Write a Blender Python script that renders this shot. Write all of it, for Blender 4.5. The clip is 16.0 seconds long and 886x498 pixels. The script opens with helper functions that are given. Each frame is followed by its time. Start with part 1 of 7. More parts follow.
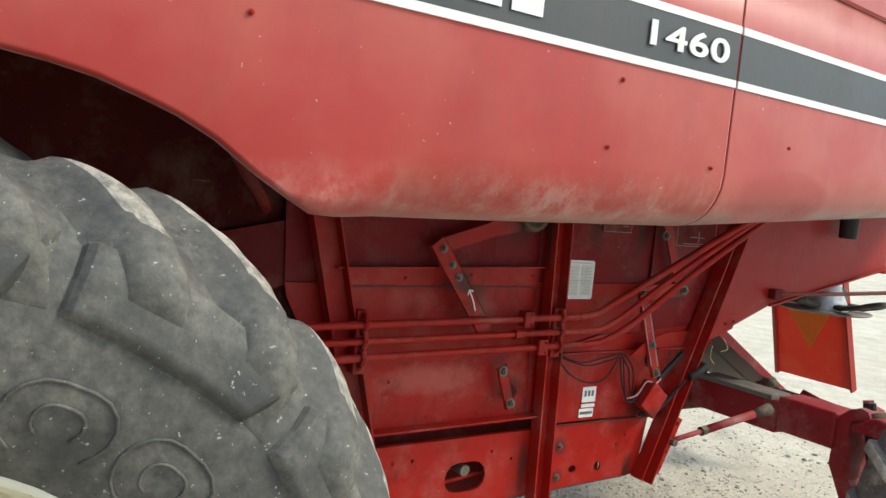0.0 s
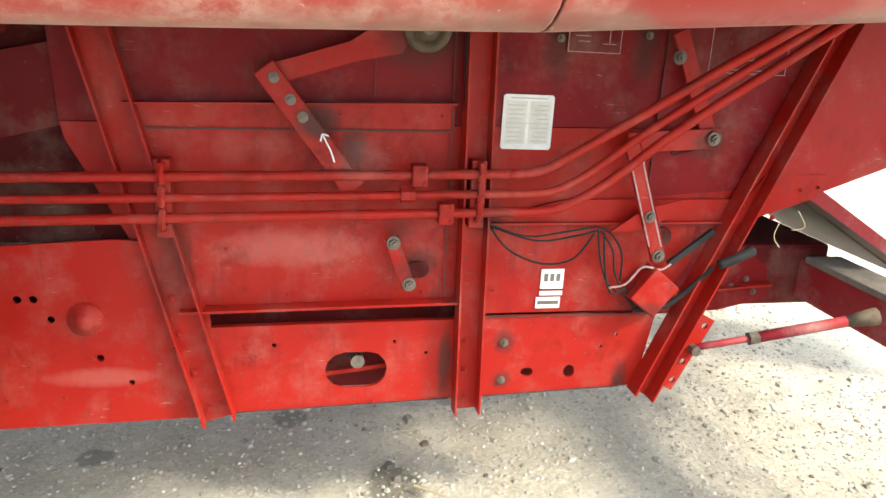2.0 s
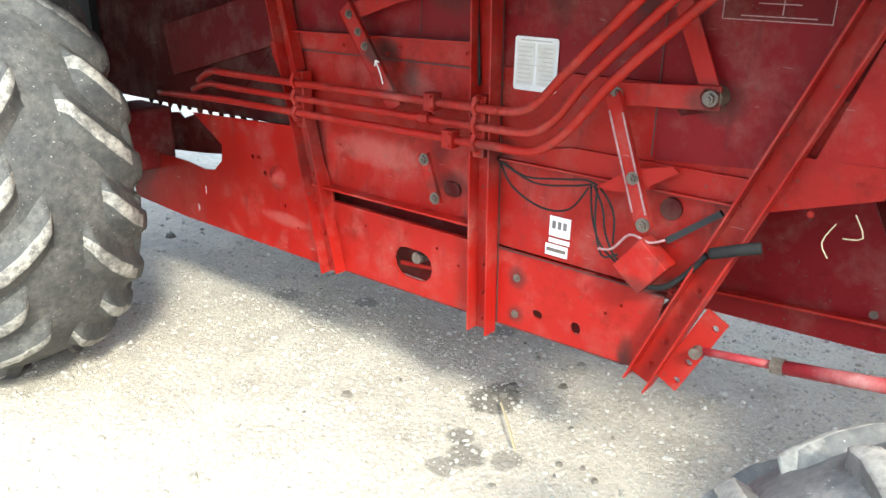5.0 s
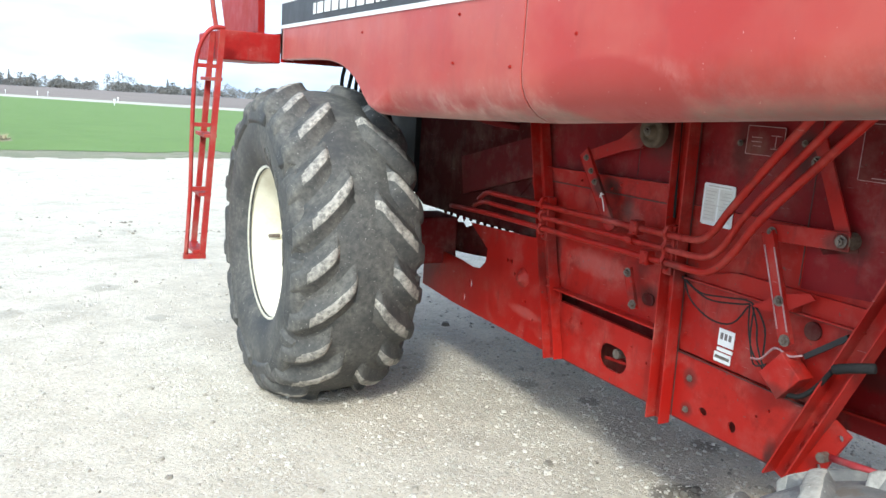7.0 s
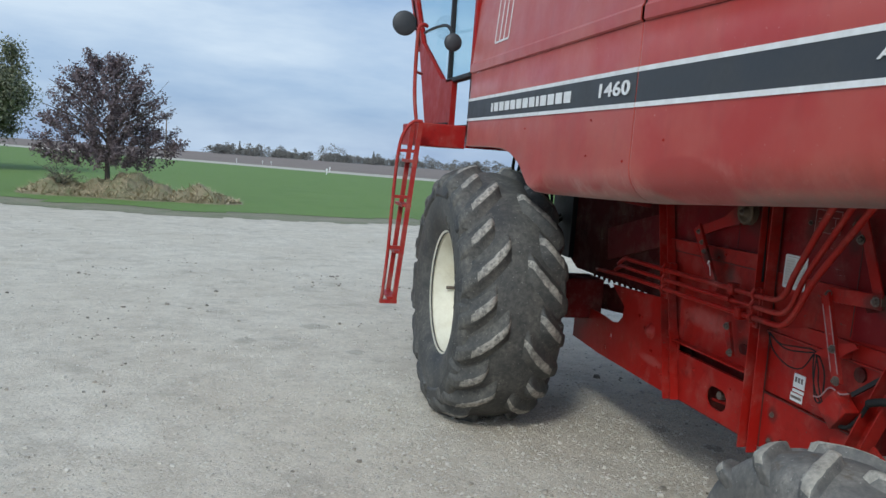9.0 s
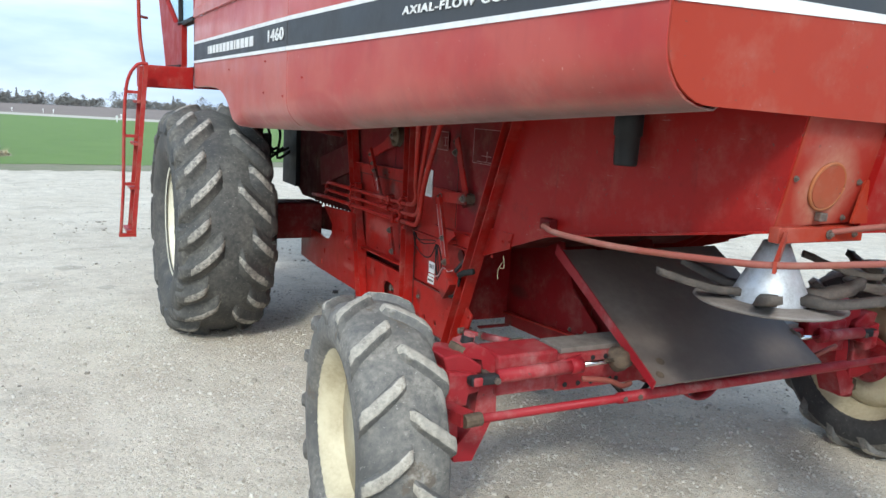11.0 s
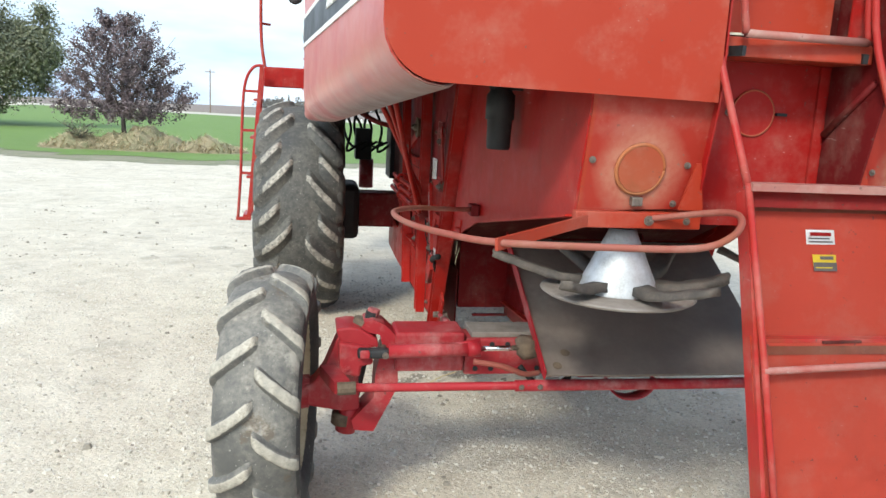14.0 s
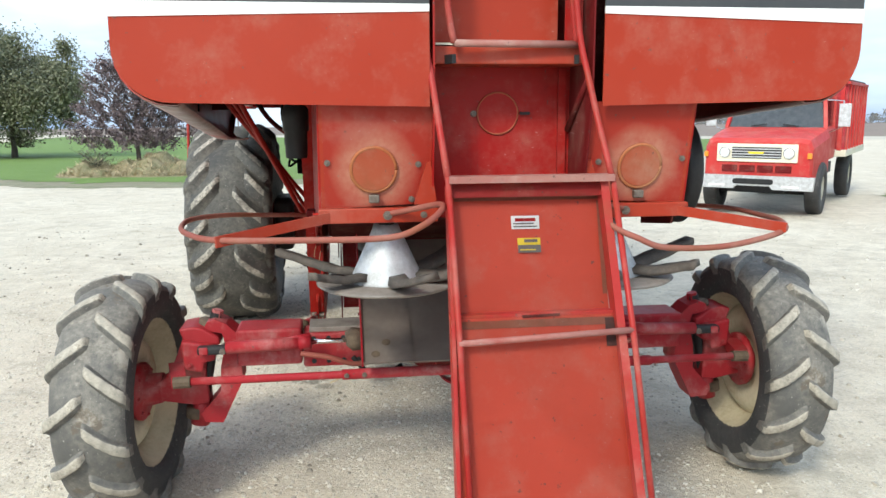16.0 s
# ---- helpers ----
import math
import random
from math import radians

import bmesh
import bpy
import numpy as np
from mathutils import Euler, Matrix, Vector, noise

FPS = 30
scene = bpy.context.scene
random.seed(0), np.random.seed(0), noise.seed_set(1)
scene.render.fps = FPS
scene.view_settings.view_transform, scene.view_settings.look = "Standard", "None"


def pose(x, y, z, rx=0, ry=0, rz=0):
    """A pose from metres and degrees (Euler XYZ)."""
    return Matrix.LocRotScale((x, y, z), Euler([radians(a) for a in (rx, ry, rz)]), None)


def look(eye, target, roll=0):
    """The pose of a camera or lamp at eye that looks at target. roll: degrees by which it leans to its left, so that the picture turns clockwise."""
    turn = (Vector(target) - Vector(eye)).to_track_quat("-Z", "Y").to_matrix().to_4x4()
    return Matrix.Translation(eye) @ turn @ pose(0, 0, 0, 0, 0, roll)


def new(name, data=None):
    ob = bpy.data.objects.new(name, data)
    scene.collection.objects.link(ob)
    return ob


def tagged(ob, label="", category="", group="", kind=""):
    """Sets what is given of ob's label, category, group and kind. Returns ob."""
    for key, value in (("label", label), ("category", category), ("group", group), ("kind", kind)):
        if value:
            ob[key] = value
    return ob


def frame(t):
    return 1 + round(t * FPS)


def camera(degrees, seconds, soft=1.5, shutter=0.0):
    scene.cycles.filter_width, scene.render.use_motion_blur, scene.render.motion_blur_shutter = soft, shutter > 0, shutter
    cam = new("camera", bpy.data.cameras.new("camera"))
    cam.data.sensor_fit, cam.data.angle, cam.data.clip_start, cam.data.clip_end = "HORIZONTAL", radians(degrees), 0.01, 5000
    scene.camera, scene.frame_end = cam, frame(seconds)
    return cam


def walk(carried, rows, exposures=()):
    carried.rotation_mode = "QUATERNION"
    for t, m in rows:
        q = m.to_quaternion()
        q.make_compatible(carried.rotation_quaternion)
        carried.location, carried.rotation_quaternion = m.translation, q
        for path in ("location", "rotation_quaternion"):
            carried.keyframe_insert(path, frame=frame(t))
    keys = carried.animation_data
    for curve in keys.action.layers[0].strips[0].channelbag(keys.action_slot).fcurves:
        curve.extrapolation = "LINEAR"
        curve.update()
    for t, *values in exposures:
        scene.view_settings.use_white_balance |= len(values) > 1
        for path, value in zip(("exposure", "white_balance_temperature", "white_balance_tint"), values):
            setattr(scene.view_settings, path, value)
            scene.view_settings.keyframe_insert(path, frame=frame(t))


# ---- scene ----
cam = camera(59.1, 16.0)
PATH = [
    (0, (-3.049, 3.508, 1.688), (-1.381, 2.415, 1.538), 5.6),
    (0.5, (-3.032, 3.205, 1.69), (-1.276, 2.28, 1.44), 3.9),
    (1, (-2.931, 2.828, 1.667), (-1.131, 2.038, 1.303), 6.0),
    (1.5, (-2.906, 2.439, 1.65), (-1.097, 1.737, 1.166), 5.4),
    (2, (-2.884, 2.032, 1.679), (-1.022, 1.598, 1.093), 3.5),
    (2.5, (-2.723, 1.675, 1.658), (-0.846, 1.414, 1.02), 5.6),
    (3, (-2.682, 1.306, 1.645), (-0.799, 1.444, 0.987), 4.9),
    (3.2, (-2.705, 1.137, 1.649), (-0.847, 1.457, 0.982), 4.7),
    (5.3, (-2.726, -0.152, 1.661), (-1.327, 1.132, 1.034), 1.3),
    (5.5, (-2.806, -0.225, 1.662), (-1.434, 1.11, 1.08), 1.6),
    (6, (-2.949, -0.389, 1.703), (-1.648, 1.012, 1.116), 2.9),
    (6.5, (-2.924, -0.647, 1.692), (-1.754, 0.882, 1.147), 2.8),
    (7, (-2.987, -0.824, 1.718), (-2.068, 0.91, 1.332), 3.9),
    (7.5, (-3.098, -1.017, 1.721), (-2.425, 0.839, 1.398), 4.9),
    (8, (-3.115, -1.291, 1.748), (-2.717, 0.648, 1.462), 4.5),
    (8.5, (-3.079, -1.601, 1.801), (-2.875, 0.373, 1.553), 3.2),
    (9, (-3.161, -1.834, 1.801), (-2.691, 0.095, 1.559), 4.5),
    (9.5, (-3.171, -2.062, 1.827), (-2.508, -0.194, 1.558), 4.8),
    (10, (-3.076, -2.372, 1.817), (-2.339, -0.533, 1.545), 3.1),
    (10.2, (-3.029, -2.489, 1.812), (-2.233, -0.677, 1.525), 3.8),
    (12.3, (-2.063, -3.07, 1.816), (-1.095, -1.364, 1.427), 2.2),
    (12.5, (-1.981, -3.067, 1.788), (-1.081, -1.32, 1.418), 4.2),
    (13, (-1.806, -3.067, 1.796), (-1.124, -1.232, 1.382), 4.4),
    (13.5, (-1.631, -3.235, 1.796), (-1.193, -1.324, 1.403), 4.2),
    (14, (-1.464, -3.416, 1.815), (-1.121, -1.482, 1.439), 2.9),
    (14.5, (-1.262, -3.441, 1.774), (-0.919, -1.51, 1.383), 3.4),
    (15, (-1.047, -3.472, 1.797), (-0.689, -1.557, 1.344), 2.5),
    (15.5, (-0.847, -3.65, 1.797), (-0.545, -1.715, 1.394), 4.3),
    (16, (-0.579, -3.833, 1.836), (-0.326, -1.88, 1.484), -0.3),
]
walk(cam, [(t, look(eye, target, roll)) for t, eye, target, roll in PATH],
     [(0, 0.78, 7100, 1), (0.5, 1.30, 7200, 1), (1, 1.55, 7250, 1), (2, 1.95, 7350, 1), (3, 2.02, 7250, 1), (5.5, 1.85, 6330, 1), (6.5, 1.55, 6250, 2), (7, 1.18, 6240, 2), (7.5, 0.73, 6140, 3), (8, 0.33, 6090, 3), (8.5, 0.10, 6040, 3), (9.5, -0.14, 6120, 3),
      (10, 0.06, 6120, 3), (10.4, 0.28, 6120, 3), (12.3, 1.27, 6600, 2), (13, 1.27, 6650, 2), (14, 0.97, 6650, 2), (16, 0.87, 6750, 2)])

# ---- world and sun ----
world = bpy.data.worlds.new("world")
scene.world = world
world.use_nodes = True
wn = world.node_tree
sky = wn.nodes.new("ShaderNodeTexSky")
sky.sky_type = "NISHITA"
sky.sun_disc = False
sky.sun_elevation = radians(40)
sky.sun_rotation = radians(213.8)
sky.air_density = 1.2
sky.dust_density = 0.2
wco = wn.nodes.new("ShaderNodeTexCoord")
wmap = wn.nodes.new("ShaderNodeMapping")
wmap.inputs["Scale"].default_value = (1.0, 1.0, 4.0)
wn.links.new(wco.outputs["Generated"], wmap.inputs["Vector"])
wno = wn.nodes.new("ShaderNodeTexNoise")
wno.inputs["Scale"].default_value = 1.7
wno.inputs["Detail"].default_value = 7
wno.inputs["Roughness"].default_value = 0.55
wn.links.new(wmap.outputs[0], wno.inputs["Vector"])
wra = wn.nodes.new("ShaderNodeValToRGB")
wra.color_ramp.elements[0].position = 0.40
wra.color_ramp.elements[0].color = (0.05, 0.05, 0.05, 1)
wra.color_ramp.elements[1].position = 0.69
wra.color_ramp.elements[1].color = (0.95, 0.95, 0.95, 1)
wn.links.new(wno.outputs[0], wra.inputs[0])
wmx = wn.nodes.new("ShaderNodeMix")
wmx.data_type = "RGBA"
wn.links.new(wra.outputs[0], wmx.inputs[0])
veil = wn.nodes.new("ShaderNodeMix")
veil.data_type = "RGBA"
veil.inputs[0].default_value = 0.7
wn.links.new(sky.outputs[0], veil.inputs[6])
veil.inputs[7].default_value = (4.0, 7.2, 13.8, 1)
wn.links.new(veil.outputs[2], wmx.inputs[6])
wmx.inputs[7].default_value = (13.4, 14.8, 17.0, 1)
# an overcast dome is brightest overhead
wsep = wn.nodes.new("ShaderNodeSeparateXYZ")
wn.links.new(wco.outputs["Generated"], wsep.inputs[0])
wzen = wn.nodes.new("ShaderNodeMapRange")
for i, v in zip((1, 2, 3, 4), (0.30, 1.0, 1.0, 1.25)):
    wzen.inputs[i].default_value = v
wn.links.new(wsep.outputs[2], wzen.inputs[0])
wsc = wn.nodes.new("ShaderNodeVectorMath")
wsc.operation = "SCALE"
wn.links.new(wmx.outputs[2], wsc.inputs[0])
wn.links.new(wzen.outputs[0], wsc.inputs["Scale"])
# the thin cloud glows widely round the veiled sun
wdot = wn.nodes.new("ShaderNodeVectorMath")
wdot.operation = "DOT_PRODUCT"
wn.links.new(wco.outputs["Generated"], wdot.inputs[0])
wdot.inputs[1].default_value = Vector((-6.7, -10.0, 10.0)).normalized()
wlob = wn.nodes.new("ShaderNodeMath")
wlob.operation = "POWER"
wlob.use_clamp = True
wn.links.new(wdot.outputs["Value"], wlob.inputs[0])
wlob.inputs[1].default_value = 7.0
wglo = wn.nodes.new("ShaderNodeVectorMath")
wglo.operation = "MULTIPLY_ADD"
wn.links.new(wlob.outputs[0], wglo.inputs[0])
wglo.inputs[1].default_value = (27.0, 26.6, 26.0)
wn.links.new(wsc.outputs[0], wglo.inputs[2])
wn.links.new(wglo.outputs[0], wn.nodes["Background"].inputs[0])
wn.nodes["Background"].inputs[1].default_value = 0.055

sun = new("sun", bpy.data.lights.new("sun", "SUN"))
sun.data.energy = 1.55
sun.data.angle = radians(9)
sun.data.color = (1.0, 0.97, 0.93)
sun.matrix_world = look((-6.7, -10.0, 10.0), (0, 0, 0))

# ---- materials ----
def blank(name, rough=0.5, metal=0.0):
    m = bpy.data.materials.new(name)
    m.use_nodes = True
    b = m.node_tree.nodes["Principled BSDF"]
    b.inputs["Roughness"].default_value = rough
    b.inputs["Metallic"].default_value = metal
    return m, m.node_tree, b


def coords(nt, kind="Object"):
    return nt.nodes.new("ShaderNodeTexCoord").outputs[kind]


def noise_tex(nt, vec, scale, detail=4, rough=0.6, out=0):
    n = nt.nodes.new("ShaderNodeTexNoise")
    n.inputs["Scale"].default_value = scale
    n.inputs["Detail"].default_value = detail
    n.inputs["Roughness"].default_value = rough
    nt.links.new(vec, n.inputs["Vector"])
    return n.outputs[out]


def ramp(nt, src, p0, p1, c0=0.0, c1=1.0):
    n = nt.nodes.new("ShaderNodeMapRange")
    for i, v in zip((1, 2, 3, 4), (p0, p1, c0, c1)):
        n.inputs[i].default_value = v
    nt.links.new(src, n.inputs[0])
    return n.outputs[0]


def calc(nt, op, a, b=0.0):
    n = nt.nodes.new("ShaderNodeMath")
    n.operation = op
    for i, v in enumerate((a, b)):
        if isinstance(v, (int, float)):
            n.inputs[i].default_value = v
        else:
            nt.links.new(v, n.inputs[i])
    return n.outputs[0]


def mixc(nt, fac, a, b):
    n = nt.nodes.new("ShaderNodeMix")
    n.data_type = "RGBA"
    for i, v in zip((0, 6, 7), (fac, a, b)):
        if isinstance(v, tuple):
            n.inputs[i].default_value = (*v, 1)
        elif isinstance(v, (int, float)):
            n.inputs[i].default_value = v
        else:
            nt.links.new(v, n.inputs[i])
    return n.outputs[2]


def bump(nt, b, height, strength=0.2, dist=0.01):
    n = nt.nodes.new("ShaderNodeBump")
    n.inputs["Strength"].default_value = strength
    n.inputs["Distance"].default_value = dist
    nt.links.new(height, n.inputs["Height"])
    nt.links.new(n.outputs[0], b.inputs["Normal"])


def paint(name, c, faded, dust=(0.42, 0.36, 0.28), dusty=0.35, grime=0.3, rough=0.42, rust=0.0, gloss=0.2, spots=False):
    m, nt, b = blank(name, rough)
    b.inputs["Specular IOR Level"].default_value = gloss
    v = coords(nt)
    big = ramp(nt, noise_tex(nt, v, 1.7, 3), 0.35, 0.68)
    col = mixc(nt, big, c, faded)
    fine = noise_tex(nt, v, 26, 8, 0.7)
    mid = noise_tex(nt, v, 5.5, 6, 0.65)
    dmask = calc(nt, "MULTIPLY", ramp(nt, mid, 0.48, 0.75), ramp(nt, fine, 0.38, 0.66, 0.2, dusty))
    col = mixc(nt, dmask, col, dust)
    dark = tuple(k * 0.22 for k in c)
    gmask = calc(nt, "MULTIPLY", ramp(nt, noise_tex(nt, v, 3.4, 7, 0.7), 0.52, 0.76, 0, grime), ramp(nt, fine, 0.3, 0.6))
    col = mixc(nt, gmask, col, dark)
    chips = ramp(nt, noise_tex(nt, v, 48, 4), 0.675, 0.70, 0, 0.75)
    col = mixc(nt, chips, col, (0.10, 0.06, 0.05))
    # hairline scratches to the primer
    sm = nt.nodes.new("ShaderNodeMapping")
    sm.inputs["Scale"].default_value = (6.0, 1.0, 9.0)
    sm.inputs["Rotation"].default_value = (0.45, 0.1, 0.0)
    nt.links.new(v, sm.inputs["Vector"])
    line = calc(nt, "MULTIPLY", ramp(nt, noise_tex(nt, sm.outputs[0], 14, 2), 0.70, 0.72), ramp(nt, mid, 0.5, 0.62, 0, 0.55))
    col = mixc(nt, line, col, tuple(min(1.0, k * 0.5 + 0.22) for k in faded))
    # grimy runs down the sheet
    rm = nt.nodes.new("ShaderNodeMapping")
    rm.inputs["Scale"].default_value = (7.0, 7.0, 0.7)
    nt.links.new(v, rm.inputs["Vector"])
    runs_down = calc(nt, "MULTIPLY", ramp(nt, noise_tex(nt, rm.outputs[0], 2.6, 6, 0.7), 0.55, 0.74, 0, grime * 0.75), ramp(nt, mid, 0.40, 0.58))
    col = mixc(nt, runs_down, col, tuple(k * 0.30 + 0.012 for k in c))
    if spots:
        # oily blotches round the bearings and bolts, pale rubbed places
        at = nt.nodes.new("ShaderNodeSeparateXYZ")
        nt.links.new(v, at.inputs[0])
        wob = calc(nt, "MULTIPLY", calc(nt, "SUBTRACT", noise_tex(nt, v, 16, 6, 0.7), 0.5), 1.7)
        for sy, sz, ry, rz, amt, tone in ((1.90, 1.37, 0.07, 0.05, 0.85, 0), (1.80, 1.30, 0.04, 0.06, 0.7, 0), (1.60, 0.95, 0.07, 0.05, 0.7, 0), (1.66, 1.06, 0.05, 0.05, 0.4, 0), (1.50, 0.62, 0.025, 0.12, 0.75, 0),
                                          (1.31, 0.685, 0.04, 0.04, 0.7, 0), (1.31, 0.555, 0.035, 0.035, 0.6, 0), (0.90, 0.54, 0.03, 0.07, 0.8, 0), (0.84, 0.80, 0.10, 0.04, 0.6, 0), (1.22, 1.60, 0.05, 0.12, 0.6, 0),
                                          (0.95, 1.60, 0.05, 0.10, 0.7, 0), (0.72, 1.34, 0.08, 0.06, 0.6, 0), (1.62, 1.62, 0.14, 0.12, 0.7, 0), (2.30, 0.95, 0.06, 0.15, 0.5, 0), (1.40, 1.10, 0.06, 0.05, 0.6, 0),
                                          (2.13, 1.28, 0.05, 0.05, 0.07, 1), (2.02, 1.29, 0.05, 0.05, 0.06, 1), (1.78, 1.26, 0.08, 0.06, 0.12, 1), (2.5, 0.62, 0.16, 0.03, 0.14, 1), (1.98, 1.0, 0.2, 0.06, 0.16, 1)):
            a = calc(nt, "DIVIDE", calc(nt, "SUBTRACT", at.outputs[1], sy), ry)
            q = calc(nt, "DIVIDE", calc(nt, "SUBTRACT", at.outputs[2], sz), rz)
            d = calc(nt, "ADD", calc(nt, "ADD", calc(nt, "MULTIPLY", a, a), calc(nt, "MULTIPLY", q, q)), wob)
            col = mixc(nt, ramp(nt, d, 0.15, 1.25, amt, 0), col, (0.62, 0.36, 0.30) if tone else (0.045, 0.022, 0.018))
    if rust:
        col = mixc(nt, ramp(nt, noise_tex(nt, v, 4.2, 8, 0.75), 0.52, 0.66, 0, rust), col, (0.2, 0.075, 0.03))
    nt.links.new(col, b.inputs["Base Color"])
    nt.links.new(calc(nt, "ADD", ramp(nt, mid, 0.3, 0.75, rough - 0.1, rough + 0.22), calc(nt, "MULTIPLY", dmask, 0.5)), b.inputs["Roughness"])
    bump(nt, b, calc(nt, "ADD", noise_tex(nt, v, 3, 2), calc(nt, "MULTIPLY", fine, 0.06)), 0.12, 0.02)
    return m


RED = paint("red_paint", (0.29, 0.009, 0.008), (0.31, 0.015, 0.012), grime=0.6, dusty=0.05, rough=0.42, gloss=0.16)
RED_FRAME = paint("red_frame_paint", (0.315, 0.0092, 0.0066), (0.34, 0.016, 0.010), grime=0.9, dusty=0.06, rough=0.42, gloss=0.18, spots=True)
# darker copy of the wall red: shade below the shields is in its colour
RED_BODY = paint("shaded_crimson_paint", (0.172, 0.0060, 0.0088), (0.195, 0.0092, 0.0108), grime=0.85, dusty=0.06, rough=0.45, gloss=0.12, spots=True)
# deep red whose darkness includes the shade on inner parts
RED_DEEP = paint("deep_shaded_red", (0.115, 0.008, 0.009), (0.145, 0.013, 0.013), grime=0.9, dusty=0.2, rough=0.6, gloss=0.12)
# grime plus the shade of the hollows, both put into this near-black red
CAVITY = paint("grimy_shaded_red", (0.065, 0.008, 0.008), (0.09, 0.014, 0.012), grime=0.9, dusty=0.2, rough=0.8, gloss=0.08)
RED_REAR = paint("sunfaded_orange_red_paint", (0.30, 0.030, 0.013), (0.315, 0.037, 0.018), dusty=0.08, grime=0.15, rough=0.38)
RED_AXLE = paint("axle_red_paint", (0.28, 0.010, 0.017), (0.33, 0.032, 0.036), dust=(0.5, 0.4, 0.36), dusty=0.55, grime=0.6, rough=0.45)
RED_LADDER = paint("ladder_red_paint", (0.31, 0.018, 0.016), (0.34, 0.036, 0.030), rust=0.35, grime=0.4)
RUSTY = paint("rusty_pipe_paint", (0.24, 0.062, 0.045), (0.27, 0.100, 0.075), rust=0.5, grime=0.4, rough=0.6)


def shield_paint():
    m, nt, b = blank("shield_red_paint", 0.4)
    b.inputs["Sheen Weight"].default_value = 0.22
    b.inputs["Sheen Roughness"].default_value = 0.45
    b.inputs["Sheen Tint"].default_value = (1.0, 0.80, 0.74, 1)
    v = coords(nt)
    sep = nt.nodes.new("ShaderNodeSeparateXYZ")
    nt.links.new(v, sep.inputs[0])
    fine = noise_tex(nt, v, 30, 8, 0.72)
    mid = noise_tex(nt, v, 4.5, 6, 0.65)
    col = mixc(nt, ramp(nt, noise_tex(nt, v, 2.1, 4), 0.40, 0.60), (0.355, 0.021, 0.015), (0.385, 0.053, 0.036))
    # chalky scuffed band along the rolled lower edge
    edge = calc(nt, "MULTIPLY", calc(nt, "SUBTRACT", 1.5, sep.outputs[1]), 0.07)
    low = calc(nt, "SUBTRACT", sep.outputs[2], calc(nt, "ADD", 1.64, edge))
    scr = nt.nodes.new("ShaderNodeMapping")
    scr.inputs["Scale"].default_value = (1.0, 1.0, 0.75)
    scr.inputs["Rotation"].default_value = (0.5, 0, 0)
    nt.links.new(v, scr.inputs["Vector"])
    strokes = noise_tex(nt, scr.outputs[0], 22, 8, 0.75)
    band = calc(nt, "MULTIPLY", ramp(nt, calc(nt, "ADD", low, calc(nt, "MULTIPLY", mid, -0.12)), -0.02, 0.12, 1, 0), ramp(nt, mid, 0.40, 0.60, 0.05, 1))
    band = calc(nt, "MULTIPLY", band, ramp(nt, sep.outputs[1], 0.5, 1.45, 0.25, 1))
    scuff = calc(nt, "MULTIPLY", band, ramp(nt, strokes, 0.40, 0.56, 0.1, 0.95))
    col = mixc(nt, scuff, col, (0.52, 0.28, 0.23))
    edge2 = calc(nt, "MULTIPLY", ramp(nt, low, 0.02, 0.07, 1, 0), ramp(nt, fine, 0.3, 0.6, 0.2, 0.9))
    col = mixc(nt, edge2, col, (0.24, 0.155, 0.11))
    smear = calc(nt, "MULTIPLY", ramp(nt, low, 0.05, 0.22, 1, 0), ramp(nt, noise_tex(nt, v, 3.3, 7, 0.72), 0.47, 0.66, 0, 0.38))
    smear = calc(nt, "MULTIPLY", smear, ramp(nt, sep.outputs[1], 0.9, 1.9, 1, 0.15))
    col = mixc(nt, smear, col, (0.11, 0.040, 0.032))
    # soft weathering runs
    wr = nt.nodes.new("ShaderNodeMapping")
    wr.inputs["Scale"].default_value = (3.0, 3.0, 0.6)
    nt.links.new(v, wr.inputs["Vector"])
    col = mixc(nt, ramp(nt, noise_tex(nt, wr.outputs[0], 2.4, 6, 0.7), 0.50, 0.72, 0, 0.30), col, (0.22, 0.020, 0.018))
    # shade under the rolled lower edge, mixed into the paint as near-black
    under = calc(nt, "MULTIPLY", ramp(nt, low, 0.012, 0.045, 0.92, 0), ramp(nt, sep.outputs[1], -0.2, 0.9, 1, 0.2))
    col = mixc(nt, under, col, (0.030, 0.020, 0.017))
    # fresher oval touch-up patch on the rear shield
    ey = calc(nt, "DIVIDE", calc(nt, "SUBTRACT", sep.outputs[1], 1.09), 0.29)
    ez = calc(nt, "DIVIDE", calc(nt, "SUBTRACT", sep.outputs[2], 1.76), 0.11)
    rr = calc(nt, "ADD", calc(nt, "ADD", calc(nt, "MULTIPLY", ey, ey), calc(nt, "MULTIPLY", ez, ez)), calc(nt, "MULTIPLY", mid, 0.5))
    col = mixc(nt, ramp(nt, rr, 1.0, 1.35, 0.85, 0), col, (0.31, 0.012, 0.008))
    chips = ramp(nt, noise_tex(nt, v, 62, 3), 0.71, 0.735, 0, 0.6)
    col = mixc(nt, chips, col, (0.6, 0.42, 0.36))
    nt.links.new(col, b.inputs["Base Color"])
    nt.links.new(calc(nt, "ADD", ramp(nt, mid, 0.3, 0.7, 0.3, 0.5), calc(nt, "MULTIPLY", scuff, 0.35)), b.inputs["Roughness"])
    bump(nt, b, calc(nt, "ADD", noise_tex(nt, v, 2.2, 2), calc(nt, "MULTIPLY", fine, 0.05)), 0.14, 0.03)
    return m


SHIELD = shield_paint()


